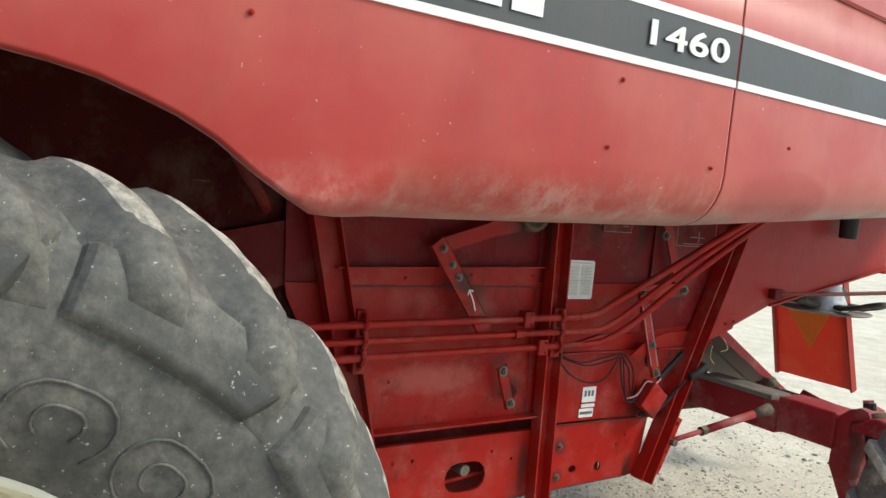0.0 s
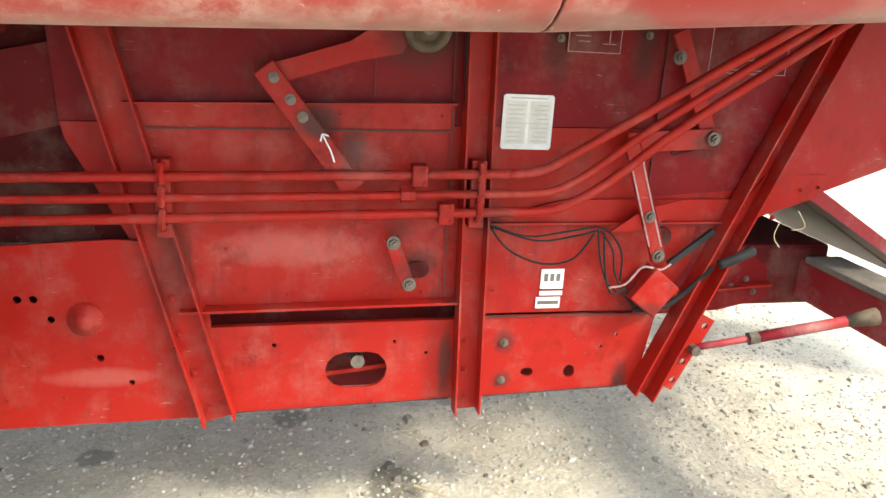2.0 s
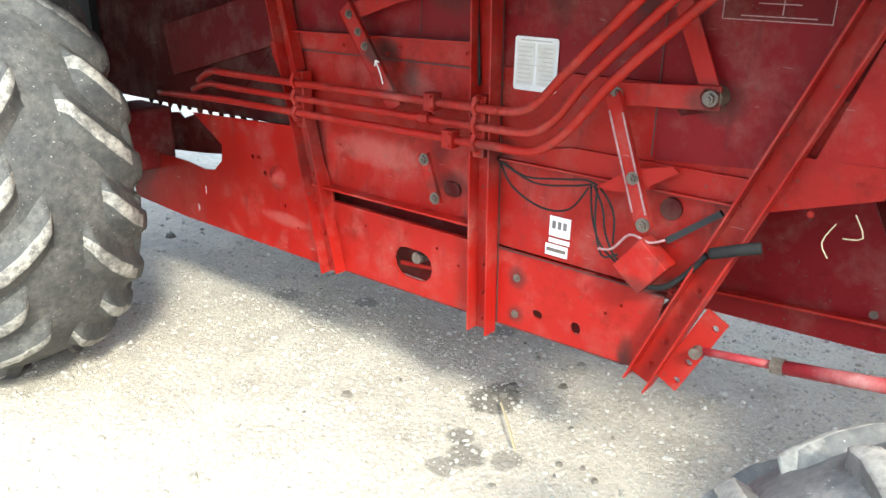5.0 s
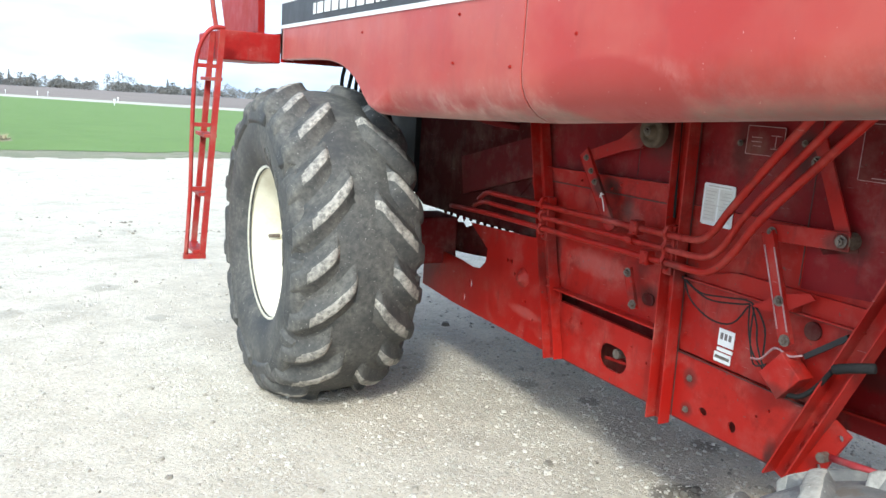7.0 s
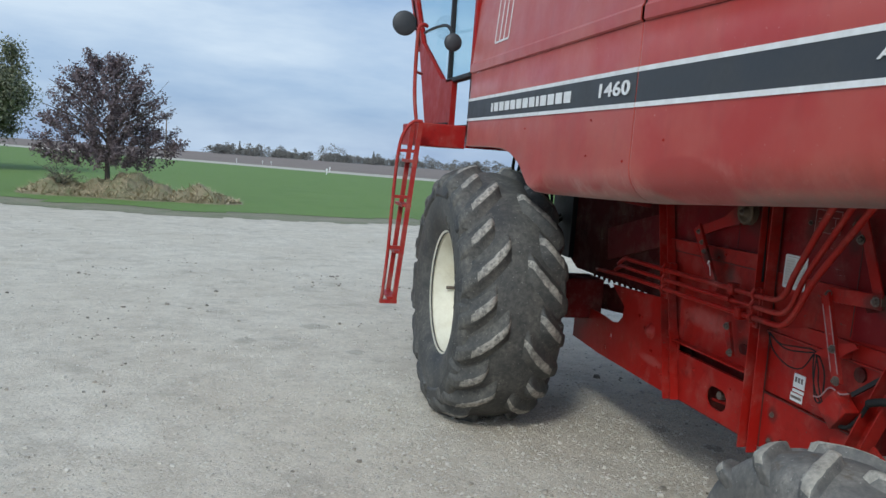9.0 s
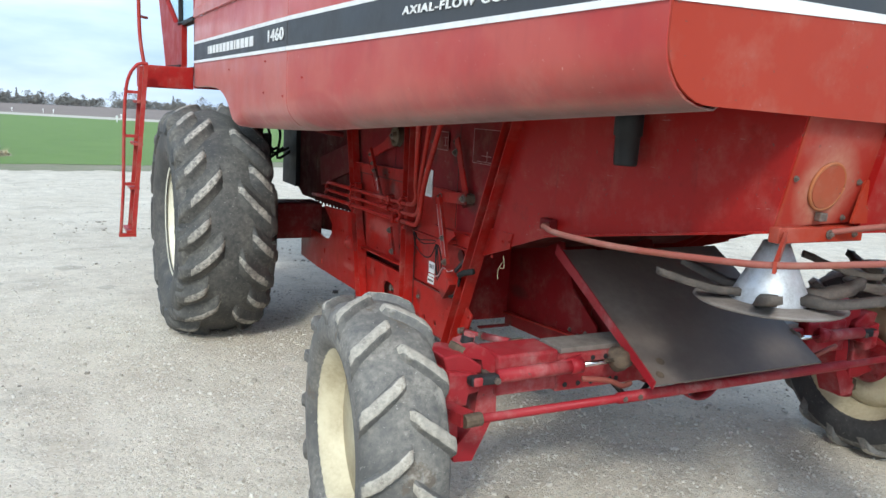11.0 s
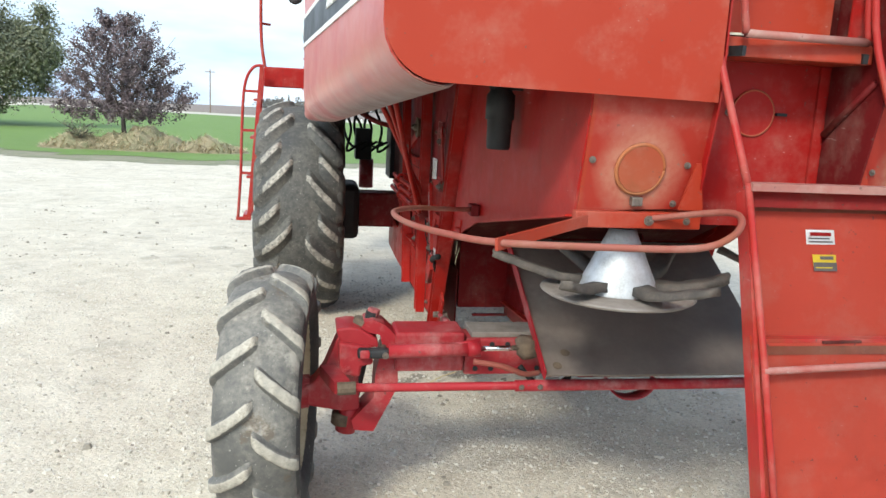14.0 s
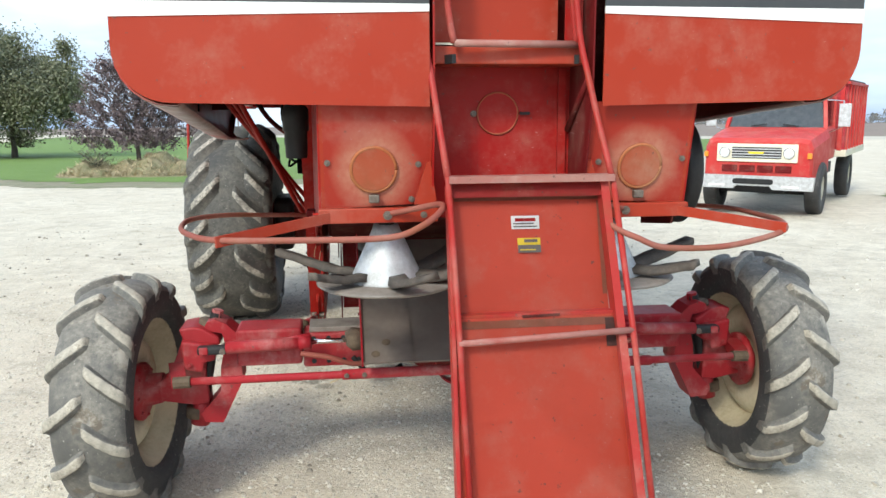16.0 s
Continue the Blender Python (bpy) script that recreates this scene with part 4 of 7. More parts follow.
# ---- body between the shields ----
for side in (-1, 1):
    s = side
    part("side_wall", plate([(2.55, 1.30), (2.56, 1.345), (0.376, 1.375), (0.42, 1.19), (0.62, 1.07), (0.80, 0.78), (1.40, 0.78), (1.47, 0.828), (2.30, 0.828)], s * 0.70, s * 0.692), RED_FRAME, combine,
         "red side wall with bare scratches")
    part("upper_side_wall", plate([(2.56, 1.348), (2.62, 2.32), (0.15, 2.32), (0.375, 1.378)], s * 0.699, s * 0.691), RED_BODY, combine, "crimson upper side wall, darkened for the shield's shade")
    oval = slot(1.775, 0.610, 0.19, 0.118)
    small = [ring(1.225, 0.578, 0.022, 10, 0.016), ring(1.08, 0.575, 0.02, 10, 0.022), ring(0.93, 0.70, 0.006, 8), ring(0.98, 0.66, 0.006, 8), ring(2.02, 0.70, 0.007, 8), ring(1.56, 0.66, 0.006, 8), ring(1.66, 0.70, 0.006, 8)]
    part("frame_rail", plate([(2.20, 0.482), (2.24, 0.755), (0.80, 0.768), (0.84, 0.515), (1.42, 0.498)], s * 0.712, s * 0.702, "x", [oval, *small]), RED_FRAME, combine, "red frame rail with an oval hand hole")
    part("rail_ledge", bar((s * 0.725, 2.28, 0.822), (s * 0.725, 1.47, 0.834), 0.05, 0.008), RED_FRAME, combine)
    part("rail_lip", bar((s * 0.70, 2.26, 0.758), (s * 0.70, 0.80, 0.77), 0.024, 0.006), RED_FRAME, combine)
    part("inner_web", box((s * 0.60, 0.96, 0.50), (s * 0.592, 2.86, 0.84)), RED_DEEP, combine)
    holes = [ring(3.08, 0.635, 0.014, 8, 0.028), ring(3.15, 0.535, 0.014, 8, 0.026), ring(2.66, 0.86, 0.012, 8), ring(2.70, 0.86, 0.012, 8), ring(2.62, 0.80, 0.011, 8), ring(2.50, 0.68, 0.011, 8), ring(2.42, 0.60, 0.009, 8)]
    if s < 0:
        part("front_gusset", plate([(2.17, 0.478), (3.25, 0.465), (3.72, 0.48), (3.72, 0.755), (3.22, 0.748), (3.08, 0.735), (2.99, 0.748), (2.93, 0.80), (2.92, 0.875), (3.13, 0.992), (2.86, 1.005), (2.44, 1.03), (2.30, 1.02), (2.20, 0.80)], s * 0.716, s * 0.706, "x", holes), RED_FRAME, combine,
             "scuffed red gusset plate")
    part("feeder_side", plate([(2.30, 1.36), (2.62, 1.30), (2.95, 1.0), (3.9, 0.985), (4.3, 1.15), (4.3, 1.95), (2.30, 1.95)], s * 0.66, s * 0.65), CAVITY, combine, "grimy sloping elevator side, the hollow's shade in its dark red")
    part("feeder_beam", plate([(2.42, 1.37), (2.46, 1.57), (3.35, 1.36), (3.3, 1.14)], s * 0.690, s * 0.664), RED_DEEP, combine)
    # sheet added to stop daylight through the gap, coloured as dark as the hollow
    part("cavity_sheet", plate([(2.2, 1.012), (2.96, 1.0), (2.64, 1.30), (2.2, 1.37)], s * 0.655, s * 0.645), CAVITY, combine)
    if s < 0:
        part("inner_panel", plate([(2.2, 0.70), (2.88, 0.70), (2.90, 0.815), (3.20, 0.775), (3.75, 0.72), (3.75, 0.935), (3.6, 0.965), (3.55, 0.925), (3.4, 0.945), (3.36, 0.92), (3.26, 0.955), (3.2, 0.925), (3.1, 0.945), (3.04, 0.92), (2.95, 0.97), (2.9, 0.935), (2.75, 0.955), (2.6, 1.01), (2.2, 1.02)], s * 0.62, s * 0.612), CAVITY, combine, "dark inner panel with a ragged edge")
        # dark lumps added to split the bright slit into specks of daylight
        crumbs = random.Random(21)
        for k in range(11):
            y = 2.80 + 0.085 * k
            lump = bmesh.new()
            bmesh.ops.create_icosphere(lump, subdivisions=1, radius=0.02)
            for q in lump.verts:
                q.co = Vector((q.co.x * 0.6, q.co.y * crumbs.uniform(0.5, 1.3), q.co.z * crumbs.uniform(0.9, 2.2))) + Vector((s * 0.616, y, 0.985))
            part("gap_lump", lump, CAVITY, combine, "added dark lump that breaks up the bright gap")
    part("front_axle", box((s * 0.62, 3.45, 0.67), (s * 1.30, 3.73, 0.97), 0.02), RED_DEEP, combine, "dark red front axle housing")
    part("final_drive", box((s * 1.02, 3.35, 0.57), (s * 1.20, 3.83, 1.05), 0.05), BLACK_PART, combine)

    def channel(p, q, wide, deep, name, label=""):
        """A pressed channel post on the side wall: a web and two flanges that stand out."""
        p, q = Vector(p), Vector(q)
        d = (q - p).normalized()
        w = Vector((1, 0, 0)).cross(d).normalized()
        h, t, X = wide / 2, 0.006, Vector((s, 0, 0))
        section = [(-h, -t), (h, -t), (h, deep), (h - t, deep), (h - t, 0), (-h + t, 0), (-h + t, deep), (-h, deep)]
        bm = bmesh.new()
        ends = [[bm.verts.new(c + w * a + X * b) for a, b in section] for c in (p, q)]
        for k in range(8):
            bm.faces.new((ends[0][k], ends[0][(k + 1) % 8], ends[1][(k + 1) % 8], ends[1][k]))
        bm.faces.new(ends[0][::-1])
        bm.faces.new(ends[1])
        return part(name, bm, RED_FRAME, combine, label)

    channel((s * 0.722, 2.178, 0.475), (s * 0.722, 2.565, 1.98), 0.095, 0.045, "front_post", "slanted red channel post")
    channel((s * 0.722, 1.428, 0.465), (s * 0.722, 1.472, 2.1), 0.082, 0.05, "middle_post", "upright red channel post")
    channel((s * 0.722, 0.834, 0.495), (s * 0.722, 0.212, 2.0), 0.076, 0.06, "rear_strut", "slanted red rear channel strut")
    part("upper_rail", plate([(2.40, 1.342), (2.38, 1.400), (1.515, 1.425), (1.515, 1.352)], s * 0.7125, s * 0.702), RED_FRAME, combine)
    part("upper_rail_lip", bar((s * 0.728, 2.40, 1.402), (s * 0.728, 1.515, 1.427), 0.036, 0.006), RED_FRAME, combine)
    part("cross_rail", plate([(1.39, 1.075), (1.39, 1.09), (1.15, 1.15), (0.58, 1.155), (0.62, 1.08)], s * 0.716, s * 0.702), RED_FRAME, combine)
    part("cross_rail_lip", bar((s * 0.722, 1.39, 1.078), (s * 0.722, 0.62, 1.083), 0.03, 0.006), RED_FRAME, combine)
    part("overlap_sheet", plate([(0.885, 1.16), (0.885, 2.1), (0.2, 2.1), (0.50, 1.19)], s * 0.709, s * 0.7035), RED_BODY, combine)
    part("seat_plate", plate([(0.662, 0.782), (0.599, 0.749), (0.719, 0.503), (0.782, 0.536)], s * 0.742, s * 0.730, "x", [ring(0.632, 0.732, 0.011, 8), ring(0.692, 0.606, 0.011, 8), ring(0.720, 0.540, 0.011, 8)]), RED_FRAME, combine, "drilled red mounting plate")
    # tapering rear side sheet
    bm = plate([(0.47, 1.21), (0.30, 1.175), (-0.02, 1.285), (-1.13, 1.485), (-1.21, 1.86), (-1.1, 2.3), (0.10, 2.3)], 0.0, -0.008)
    for v in bm.verts:
        v.co.x = s * (0.722 - 0.072 * (0.47 - v.co.y) / 1.6 + (0.008 if v.co.x < -0.004 else 0))
    part("rear_side_sheet", bm, RED, combine, "red tapering rear side sheet")
    part("rear_side_lip", bar((s * 0.705, 0.02, 1.275), (s * 0.655, -1.12, 1.482), 0.05, 0.008), RED_FRAME, combine)
    part("side_bracket", plate([(0.62, 1.06), (0.30, 1.165), (0.28, 1.24), (0.5, 1.235)], s * 0.728, s * 0.718), RED_FRAME, combine)
    for y, z in ((0.45, 1.10), (0.36, 1.19), (0.30, 1.2)):
        bolt(combine, (s * 0.73, y, z), (s, 0, 0), 0.009)
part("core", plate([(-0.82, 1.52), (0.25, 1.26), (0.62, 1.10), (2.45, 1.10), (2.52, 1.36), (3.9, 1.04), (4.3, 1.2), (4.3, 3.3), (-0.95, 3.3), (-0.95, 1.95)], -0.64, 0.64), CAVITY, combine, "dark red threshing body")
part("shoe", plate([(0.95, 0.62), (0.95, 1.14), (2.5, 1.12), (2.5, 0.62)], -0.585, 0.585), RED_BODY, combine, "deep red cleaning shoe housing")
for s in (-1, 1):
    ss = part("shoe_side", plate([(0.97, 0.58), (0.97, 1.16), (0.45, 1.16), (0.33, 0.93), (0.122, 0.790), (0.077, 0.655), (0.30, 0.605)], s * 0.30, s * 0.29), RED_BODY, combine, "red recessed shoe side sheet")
    part("shoe_lip", bar((s * 0.315, 0.95, 0.655), (s * 0.315, 0.10, 0.715), 0.03, 0.008), RED_FRAME, ss)
    for y, z in ((0.262, 0.705), (0.20, 0.735), (0.16, 0.68), (0.33, 0.72)):
        bolt(ss, (s * 0.302, y, z), (s, 0, 0), 0.013)
    part("shoe_flange", bar((s * 0.50, 0.93, 0.58), (s * 0.30, 0.93, 0.58), 0.03, 0.01), RED_DEEP, ss)

# ---- fittings on the left side wall ----
for y, z in ((1.44, 0.70), (1.437, 0.60), (1.433, 0.505), (2.21, 0.51), (2.245, 0.63), (2.285, 0.75), (2.30, 0.86), (0.812, 0.55), (0.775, 0.64), (0.738, 0.73), (0.70, 0.82), (0.64, 0.96), (0.56, 1.14)):
    bolt(combine, (-0.729, y, z), (-1, 0, 0), 0.009)
for y, z, r in ((1.31, 0.685, 0.014), (1.31, 0.555, 0.014), (0.625, 0.66, 0.0), (2.10, 0.70, 0.007), (2.30, 0.70, 0.009), (2.52, 0.68, 0.010), (2.6, 0.56, 0.009), (2.36, 0.57, 0.010), (2.75, 0.56, 0.008),
                (1.72, 0.50, 0.007), (2.12, 1.37, 0.008), (1.84, 1.385, 0.008), (1.55, 1.39, 0.008), (2.37, 1.37, 0.008), (1.90, 1.36, 0.007), (1.22, 1.62, 0.012), (0.95, 1.64, 0.012), (0.50, 0.99, 0.0),
                (0.97, 0.86, 0.008), (1.36, 0.86, 0.007), (0.78, 0.79, 0.009), (0.88, 0.775, 0.008), (1.98, 0.86, 0.006), (1.75, 0.86, 0.006), (2.15, 1.0, 0.006), (1.58, 0.86, 0.006)):
    if r:
        bolt(combine, (-0.714, y, z), (-1, 0, 0), r)
part("bearing_cap", lathe([(-0.716, 0.050), (-0.728, 0.046), (-0.732, 0.026), (-0.75, 0.022), (-0.75, 0.0)], (0, 2.53, 0.80), "x", 24), RED_FRAME, combine, "", True)
# shaft behind the oval hole
part("hidden_shaft", rod((-0.62, 1.77, 0.63), (-0.70, 1.77, 0.63), 0.022, 12), STEEL, combine)
part("hidden_arm", bar((-0.66, 1.88, 0.575), (-0.66, 1.66, 0.60), 0.01, 0.014), RED_FRAME, combine)

# three hydraulic pipes with their clamps
X = -0.79
runs = [
    ([(-0.74, 3.02, 1.15), (-0.77, 2.88, 1.205), (X, 2.74, 1.214), (X, 2.3, 1.222), (X, 1.45, 1.240), (X, 1.36, 1.242), (-0.795, 1.27, 1.255), (-0.815, 1.19, 1.305), (-0.875, 1.08, 1.395), (-0.995, 0.825, 1.60), (-1.12, 0.56, 1.80), (-1.215, 0.365, 1.96)]),
    ([(-0.72, 3.1, 1.10), (-0.76, 2.92, 1.148), (X, 2.74, 1.157), (X, 2.3, 1.165), (X, 1.45, 1.182), (X, 1.31, 1.185), (-0.80, 1.22, 1.20), (-0.825, 1.13, 1.26), (-0.89, 0.995, 1.395), (-0.985, 0.75, 1.60), (-1.085, 0.50, 1.80), (-1.16, 0.31, 1.95)]),
    ([(-0.74, 3.35, 1.06), (-0.78, 3.0, 1.088), (X, 2.7, 1.102), (X, 2.3, 1.110), (X, 1.45, 1.128), (X, 1.28, 1.132), (-0.805, 1.19, 1.155), (-0.84, 1.08, 1.235), (-0.905, 0.915, 1.40), (-0.98, 0.675, 1.60), (-1.055, 0.43, 1.80), (-1.115, 0.25, 1.95)])]
for k, pts in enumerate(runs):
    part("hydraulic_pipe", tube(spline(pts, 5), (0.0140, 0.0125, 0.0140)[k], 10), RED_FRAME, combine, "red painted hydraulic pipe", True)


def clamp(y, z0, z1):
    c = part("pipe_clamp", box((-0.775, y - 0.022, z0), (-0.728, y + 0.022, z1), 0.004), RED_FRAME, combine, "red pipe clamp block")
    n = 3
    for k in range(n):
        zc = z0 + (z1 - z0) * (0.27 + 0.29 * k)
        part("clamp_saddle", tube([(-0.775, y, zc - 0.022), (-0.80, y, zc - 0.021), (-0.812, y, zc), (-0.80, y, zc + 0.021), (-0.775, y, zc + 0.022)], 0.010, 6), RED_FRAME, c)
    for z in (z0 + 0.02, z0 + (z1 - z0) * 0.41, z0 + (z1 - z0) * 0.70, z1 - 0.018):
        bolt(c, (-0.778, y, z), (-1, 0, 0), 0.010)


clamp(1.447, 1.078, 1.275)
clamp(2.305, 1.05, 1.265)
for y, z in ((1.625, 1.237), (1.545, 1.128)):
    c = part("pipe_union", box((X - 0.026, y - 0.022, z - 0.03), (X + 0.02, y + 0.022, z + 0.03), 0.005), RED_FRAME, combine)
    bolt(c, (X - 0.026, y - 0.012, z + 0.02), (-1, 0, 0), 0.008)
    bolt(c, (X - 0.026, y - 0.012, z - 0.02), (-1, 0, 0), 0.008)
part("pipe_nut", rod((X, 1.675, 1.179), (X, 1.635, 1.180), 0.022, 6), RED_FRAME, combine)

# tensioner arm and idler pulley
arm = part("tensioner_arm", bar((-0.775, 2.045, 1.51), (-0.775, 1.80, 1.19), 0.062, 0.010, (-1, 0, 0), 0.003), RED_FRAME, combine, "red flat tensioner arm with a painted arrow")
for y, z in ((2.018, 1.485), (1.975, 1.43), (1.943, 1.385)):
    bolt(arm, (-0.781, y, z), (-1, 0, 0), 0.015)
for a, b in (((1.868, 1.296), (1.892, 1.342)), ((1.892, 1.342), (1.874, 1.337)), ((1.892, 1.342), (1.896, 1.322)), ((1.868, 1.296), (1.858, 1.266))):
    part("arrow_mark", bar((-0.7815, *a), (-0.7815, *b), 0.0042, 0.002, (-1, 0, 0)), WHITE, arm)
part("tensioner_link", plate([(2.035, 1.515), (2.02, 1.465), (1.80, 1.535), (1.68, 1.56), (1.64, 1.66), (1.70, 1.665), (1.82, 1.585)], -0.765, -0.75), RED_FRAME, combine)
pul = part("idler_pulley", lathe([(-0.745, 0.0), (-0.745, 0.060), (-0.752, 0.066), (-0.765, 0.054), (-0.778, 0.066), (-0.786, 0.062), (-0.786, 0.044), (-0.776, 0.040), (-0.776, 0.024), (-0.80, 0.022), (-0.80, 0.0)], (0, 1.618, 1.63), "x", 28), DUSTCAST, combine, "grimy idler pulley", True)
bolt(pul, (-0.80, 1.618, 1.63), (-1, 0, 0), 0.018)
# small crank below
cr = part("crank_arm", bar((-0.755, 1.690, 1.045), (-0.755, 1.628, 0.885), 0.042, 0.010, (-1, 0, 0), 0.003), RED_FRAME, combine)
bolt(cr, (-0.76, 1.684, 1.03), (-1, 0, 0), 0.021)
bolt(cr, (-0.76, 1.633, 0.903), (-1, 0, 0), 0.021)
# flat dark plates on the sheet, coloured like the shade inside holes
part("slot_hole", plate(slot(1.60, 0.93, 0.07, 0.05), -0.7105, -0.7008), CAVITY, combine)
part("slot_hole", plate(ring(0.815, 1.03, 0.032), -0.7105, -0.7008), CAVITY, combine)
part("slot_hole", plate([(0.72, 1.385), (0.70, 1.32), (0.82, 1.29), (0.85, 1.33)], -0.7128, -0.7095), CAVITY, combine)

# lever linkage
lv = part("lever_plate", bar((-0.76, 1.0, 1.335), (-0.76, 0.70, 1.355), 0.062, 0.010, (-1, 0, 0), 0.003), RED_FRAME, combine, "red lever plate")
bolt(lv, (-0.766, 0.985, 1.335), (-1, 0, 0), 0.019)
bolt(lv, (-0.766, 0.725, 1.353), (-1, 0, 0), 0.021)
part("lever_boss", rod((-0.70, 0.725, 1.353), (-0.765, 0.725, 1.353), 0.029, 14), DUSTCAST, combine)
up = part("upper_lever", bar((-0.745, 0.735, 1.37), (-0.745, 0.87, 1.66), 0.05, 0.010, (-1, 0, 0), 0.003), RED_FRAME, combine)
bolt(up, (-0.75, 0.865, 1.585), (-1, 0, 0), 0.021)
lk = part("drop_link", bar((-0.775, 0.992, 1.335), (-0.775, 0.855, 0.98), 0.046, 0.012, (-1, 0, 0), 0.003), RED_FRAME, combine, "red drop link with chipped white edges")
for e in (-1, 1):
    part("chipped_edge", bar((-0.7825, 0.975 + e * 0.020, 1.29), (-0.7825, 0.875 + e * 0.020, 1.02), 0.005, 0.002, (-1, 0, 0)), SILVER_LINE, lk)
bolt(lk, (-0.781, 0.905, 1.115), (-1, 0, 0), 0.019)
bolt(lk, (-0.781, 0.860, 0.99), (-1, 0, 0), 0.021)
part("pivot_bracket", plate([(1.02, 1.065), (0.92, 1.135), (0.80, 1.165), (0.78, 1.15), (0.88, 1.085), (0.95, 1.065)], -0.770, -0.762), RED_FRAME, combine)
part("pivot_bracket_web", box((-0.765, 0.86, 1.085), (-0.71, 0.93, 1.11), 0.003), RED_FRAME, combine)

# control box, wires
part("control_box", moved(box((-0.035, -0.055, -0.062), (0.035, 0.055, 0.062), 0.004), pose(-0.755, 0.855, 0.868, 38, 0, 0)), RED_FRAME, combine, "small tilted red control box")
random.seed(7)
for pts in ([(-0.73, 1.39, 1.07), (-0.74, 1.33, 1.0), (-0.74, 1.22, 0.955), (-0.74, 1.12, 0.97), (-0.74, 1.06, 1.05)],
            [(-0.73, 1.40, 1.075), (-0.745, 1.25, 1.03), (-0.745, 1.12, 1.045), (-0.745, 1.05, 1.062)],
            [(-0.73, 1.40, 1.08), (-0.75, 1.28, 1.045), (-0.75, 1.15, 1.06), (-0.75, 1.04, 1.07), (-0.75, 0.97, 1.0), (-0.75, 0.96, 0.9)],
            [(-0.745, 1.05, 1.06), (-0.75, 1.035, 0.97), (-0.75, 1.0, 0.89), (-0.75, 0.93, 0.84), (-0.75, 0.88, 0.80), (-0.745, 0.8, 0.81)],
            [(-0.745, 1.04, 1.06), (-0.755, 1.0, 1.0), (-0.755, 0.985, 0.93), (-0.755, 0.94, 0.86), (-0.755, 0.9, 0.90)],
            [(-0.745, 1.03, 1.055), (-0.755, 1.02, 0.95), (-0.755, 0.99, 0.86), (-0.755, 0.94, 0.875)]):
    part("wire", tube(spline(pts, 4), 0.0034, 6), BLACK, combine, "", True)
part("pale_wire", tube(spline([(-0.76, 1.0, 0.88), (-0.77, 0.95, 0.895), (-0.77, 0.90, 0.95), (-0.77, 0.84, 0.94), (-0.76, 0.80, 0.955)], 4), 0.004, 6), SILVER_LINE, combine, "", True)
part("loom", tube(spline([(-0.75, 0.90, 0.80), (-0.755, 0.80, 0.81), (-0.765, 0.73, 0.87), (-0.785, 0.67, 0.95)], 4), 0.009, 8), BLACK, combine, "black taped wiring loom", True)
part("loom_sleeve", tube(spline([(-0.798, 0.655, 0.962), (-0.80, 0.60, 0.985), (-0.785, 0.535, 1.005)], 4), 0.016, 8), BLACK, combine, "grey black cable sleeve", True)
part("latch_bar", bar((-0.745, 0.80, 0.95), (-0.745, 0.66, 1.06), 0.018, 0.014, (-1, 0, 0)), BLACK_PART, combine)
part("long_wire", tube(spline([(-0.738, 1.505, 2.0), (-0.74, 1.50, 1.7), (-0.735, 1.495, 1.5), (-0.735, 1.48, 1.30)], 4), 0.006, 6), BLACK, combine, "", True)

# paper decals
dec = part("instruction_decal", plate([(1.372, 1.305), (1.372, 1.452), (1.366, 1.458), (1.224, 1.458), (1.218, 1.452), (1.218, 1.305), (1.224, 1.299), (1.366, 1.299)], -0.7055, -0.702), WHITE, combine, "weathered white instruction decal")
for a, b, z0, z1 in ((1.362, 1.300, 1.315, 1.44), (1.290, 1.228, 1.315, 1.44)):
    part("decal_field", box((-0.7066, b, z0), (-0.7056, a, z1)), DECAL, dec)
for k in range(9):
    part("print_bar", box((-0.7074, 1.234, 1.322 + k * 0.013), (-0.7067, 1.284 - 0.008 * (k % 3), 1.325 + k * 0.013)), FAINT_INK, dec)
    part("print_bar", box((-0.7074, 1.306 + 0.006 * (k % 2), 1.322 + k * 0.013), (-0.7067, 1.356, 1.325 + k * 0.013)), FAINT_INK, dec)
part("print_bar", box((-0.7066, 1.24, 1.446), (-0.7058, 1.35, 1.450)), FAINT_INK, dec)
part("print_bar", box((-0.7074, 1.230, 1.375), (-0.7066, 1.360, 1.3765)), FAINT_INK, dec)
for y0, y1, z0, z1 in ((1.205, 1.13, 0.86, 0.925), (1.205, 1.13, 0.838, 0.852), (1.215, 1.135, 0.795, 0.832)):
    d = part("parts_decal", box((-0.7055, y1, z0), (-0.702, y0, z1)), WHITE, combine, "small torn white decal")
    if z0 > 0.85:
        for k in range(3):
            part("print_bar", box((-0.7063, 1.142 + k * 0.02, 0.885), (-0.7056, 1.155 + k * 0.02, 0.91)), INK, d)
    elif z0 < 0.8:
        part("print_bar", box((-0.7063, 1.14, 0.808), (-0.7056, 1.21, 0.82)), STEEL, d)


def outlined(y0, y1, z0, z1, inner):
    o = part("outlined_decal", box((-0.7107, y0, z0), (-0.7095, y1, z1)), RED_DEEP, combine, "red decal with a worn white outline")
    for a, b in (((y0, z0), (y1, z0)), ((y0, z1), (y1, z1)), ((y0, z0), (y0, z1)), ((y1, z0), (y1, z1)), *inner):
        part("outline", bar((-0.7112, *a), (-0.7112, *b), 0.0024, 0.001, (-1, 0, 0)), SILVER_LINE, o)


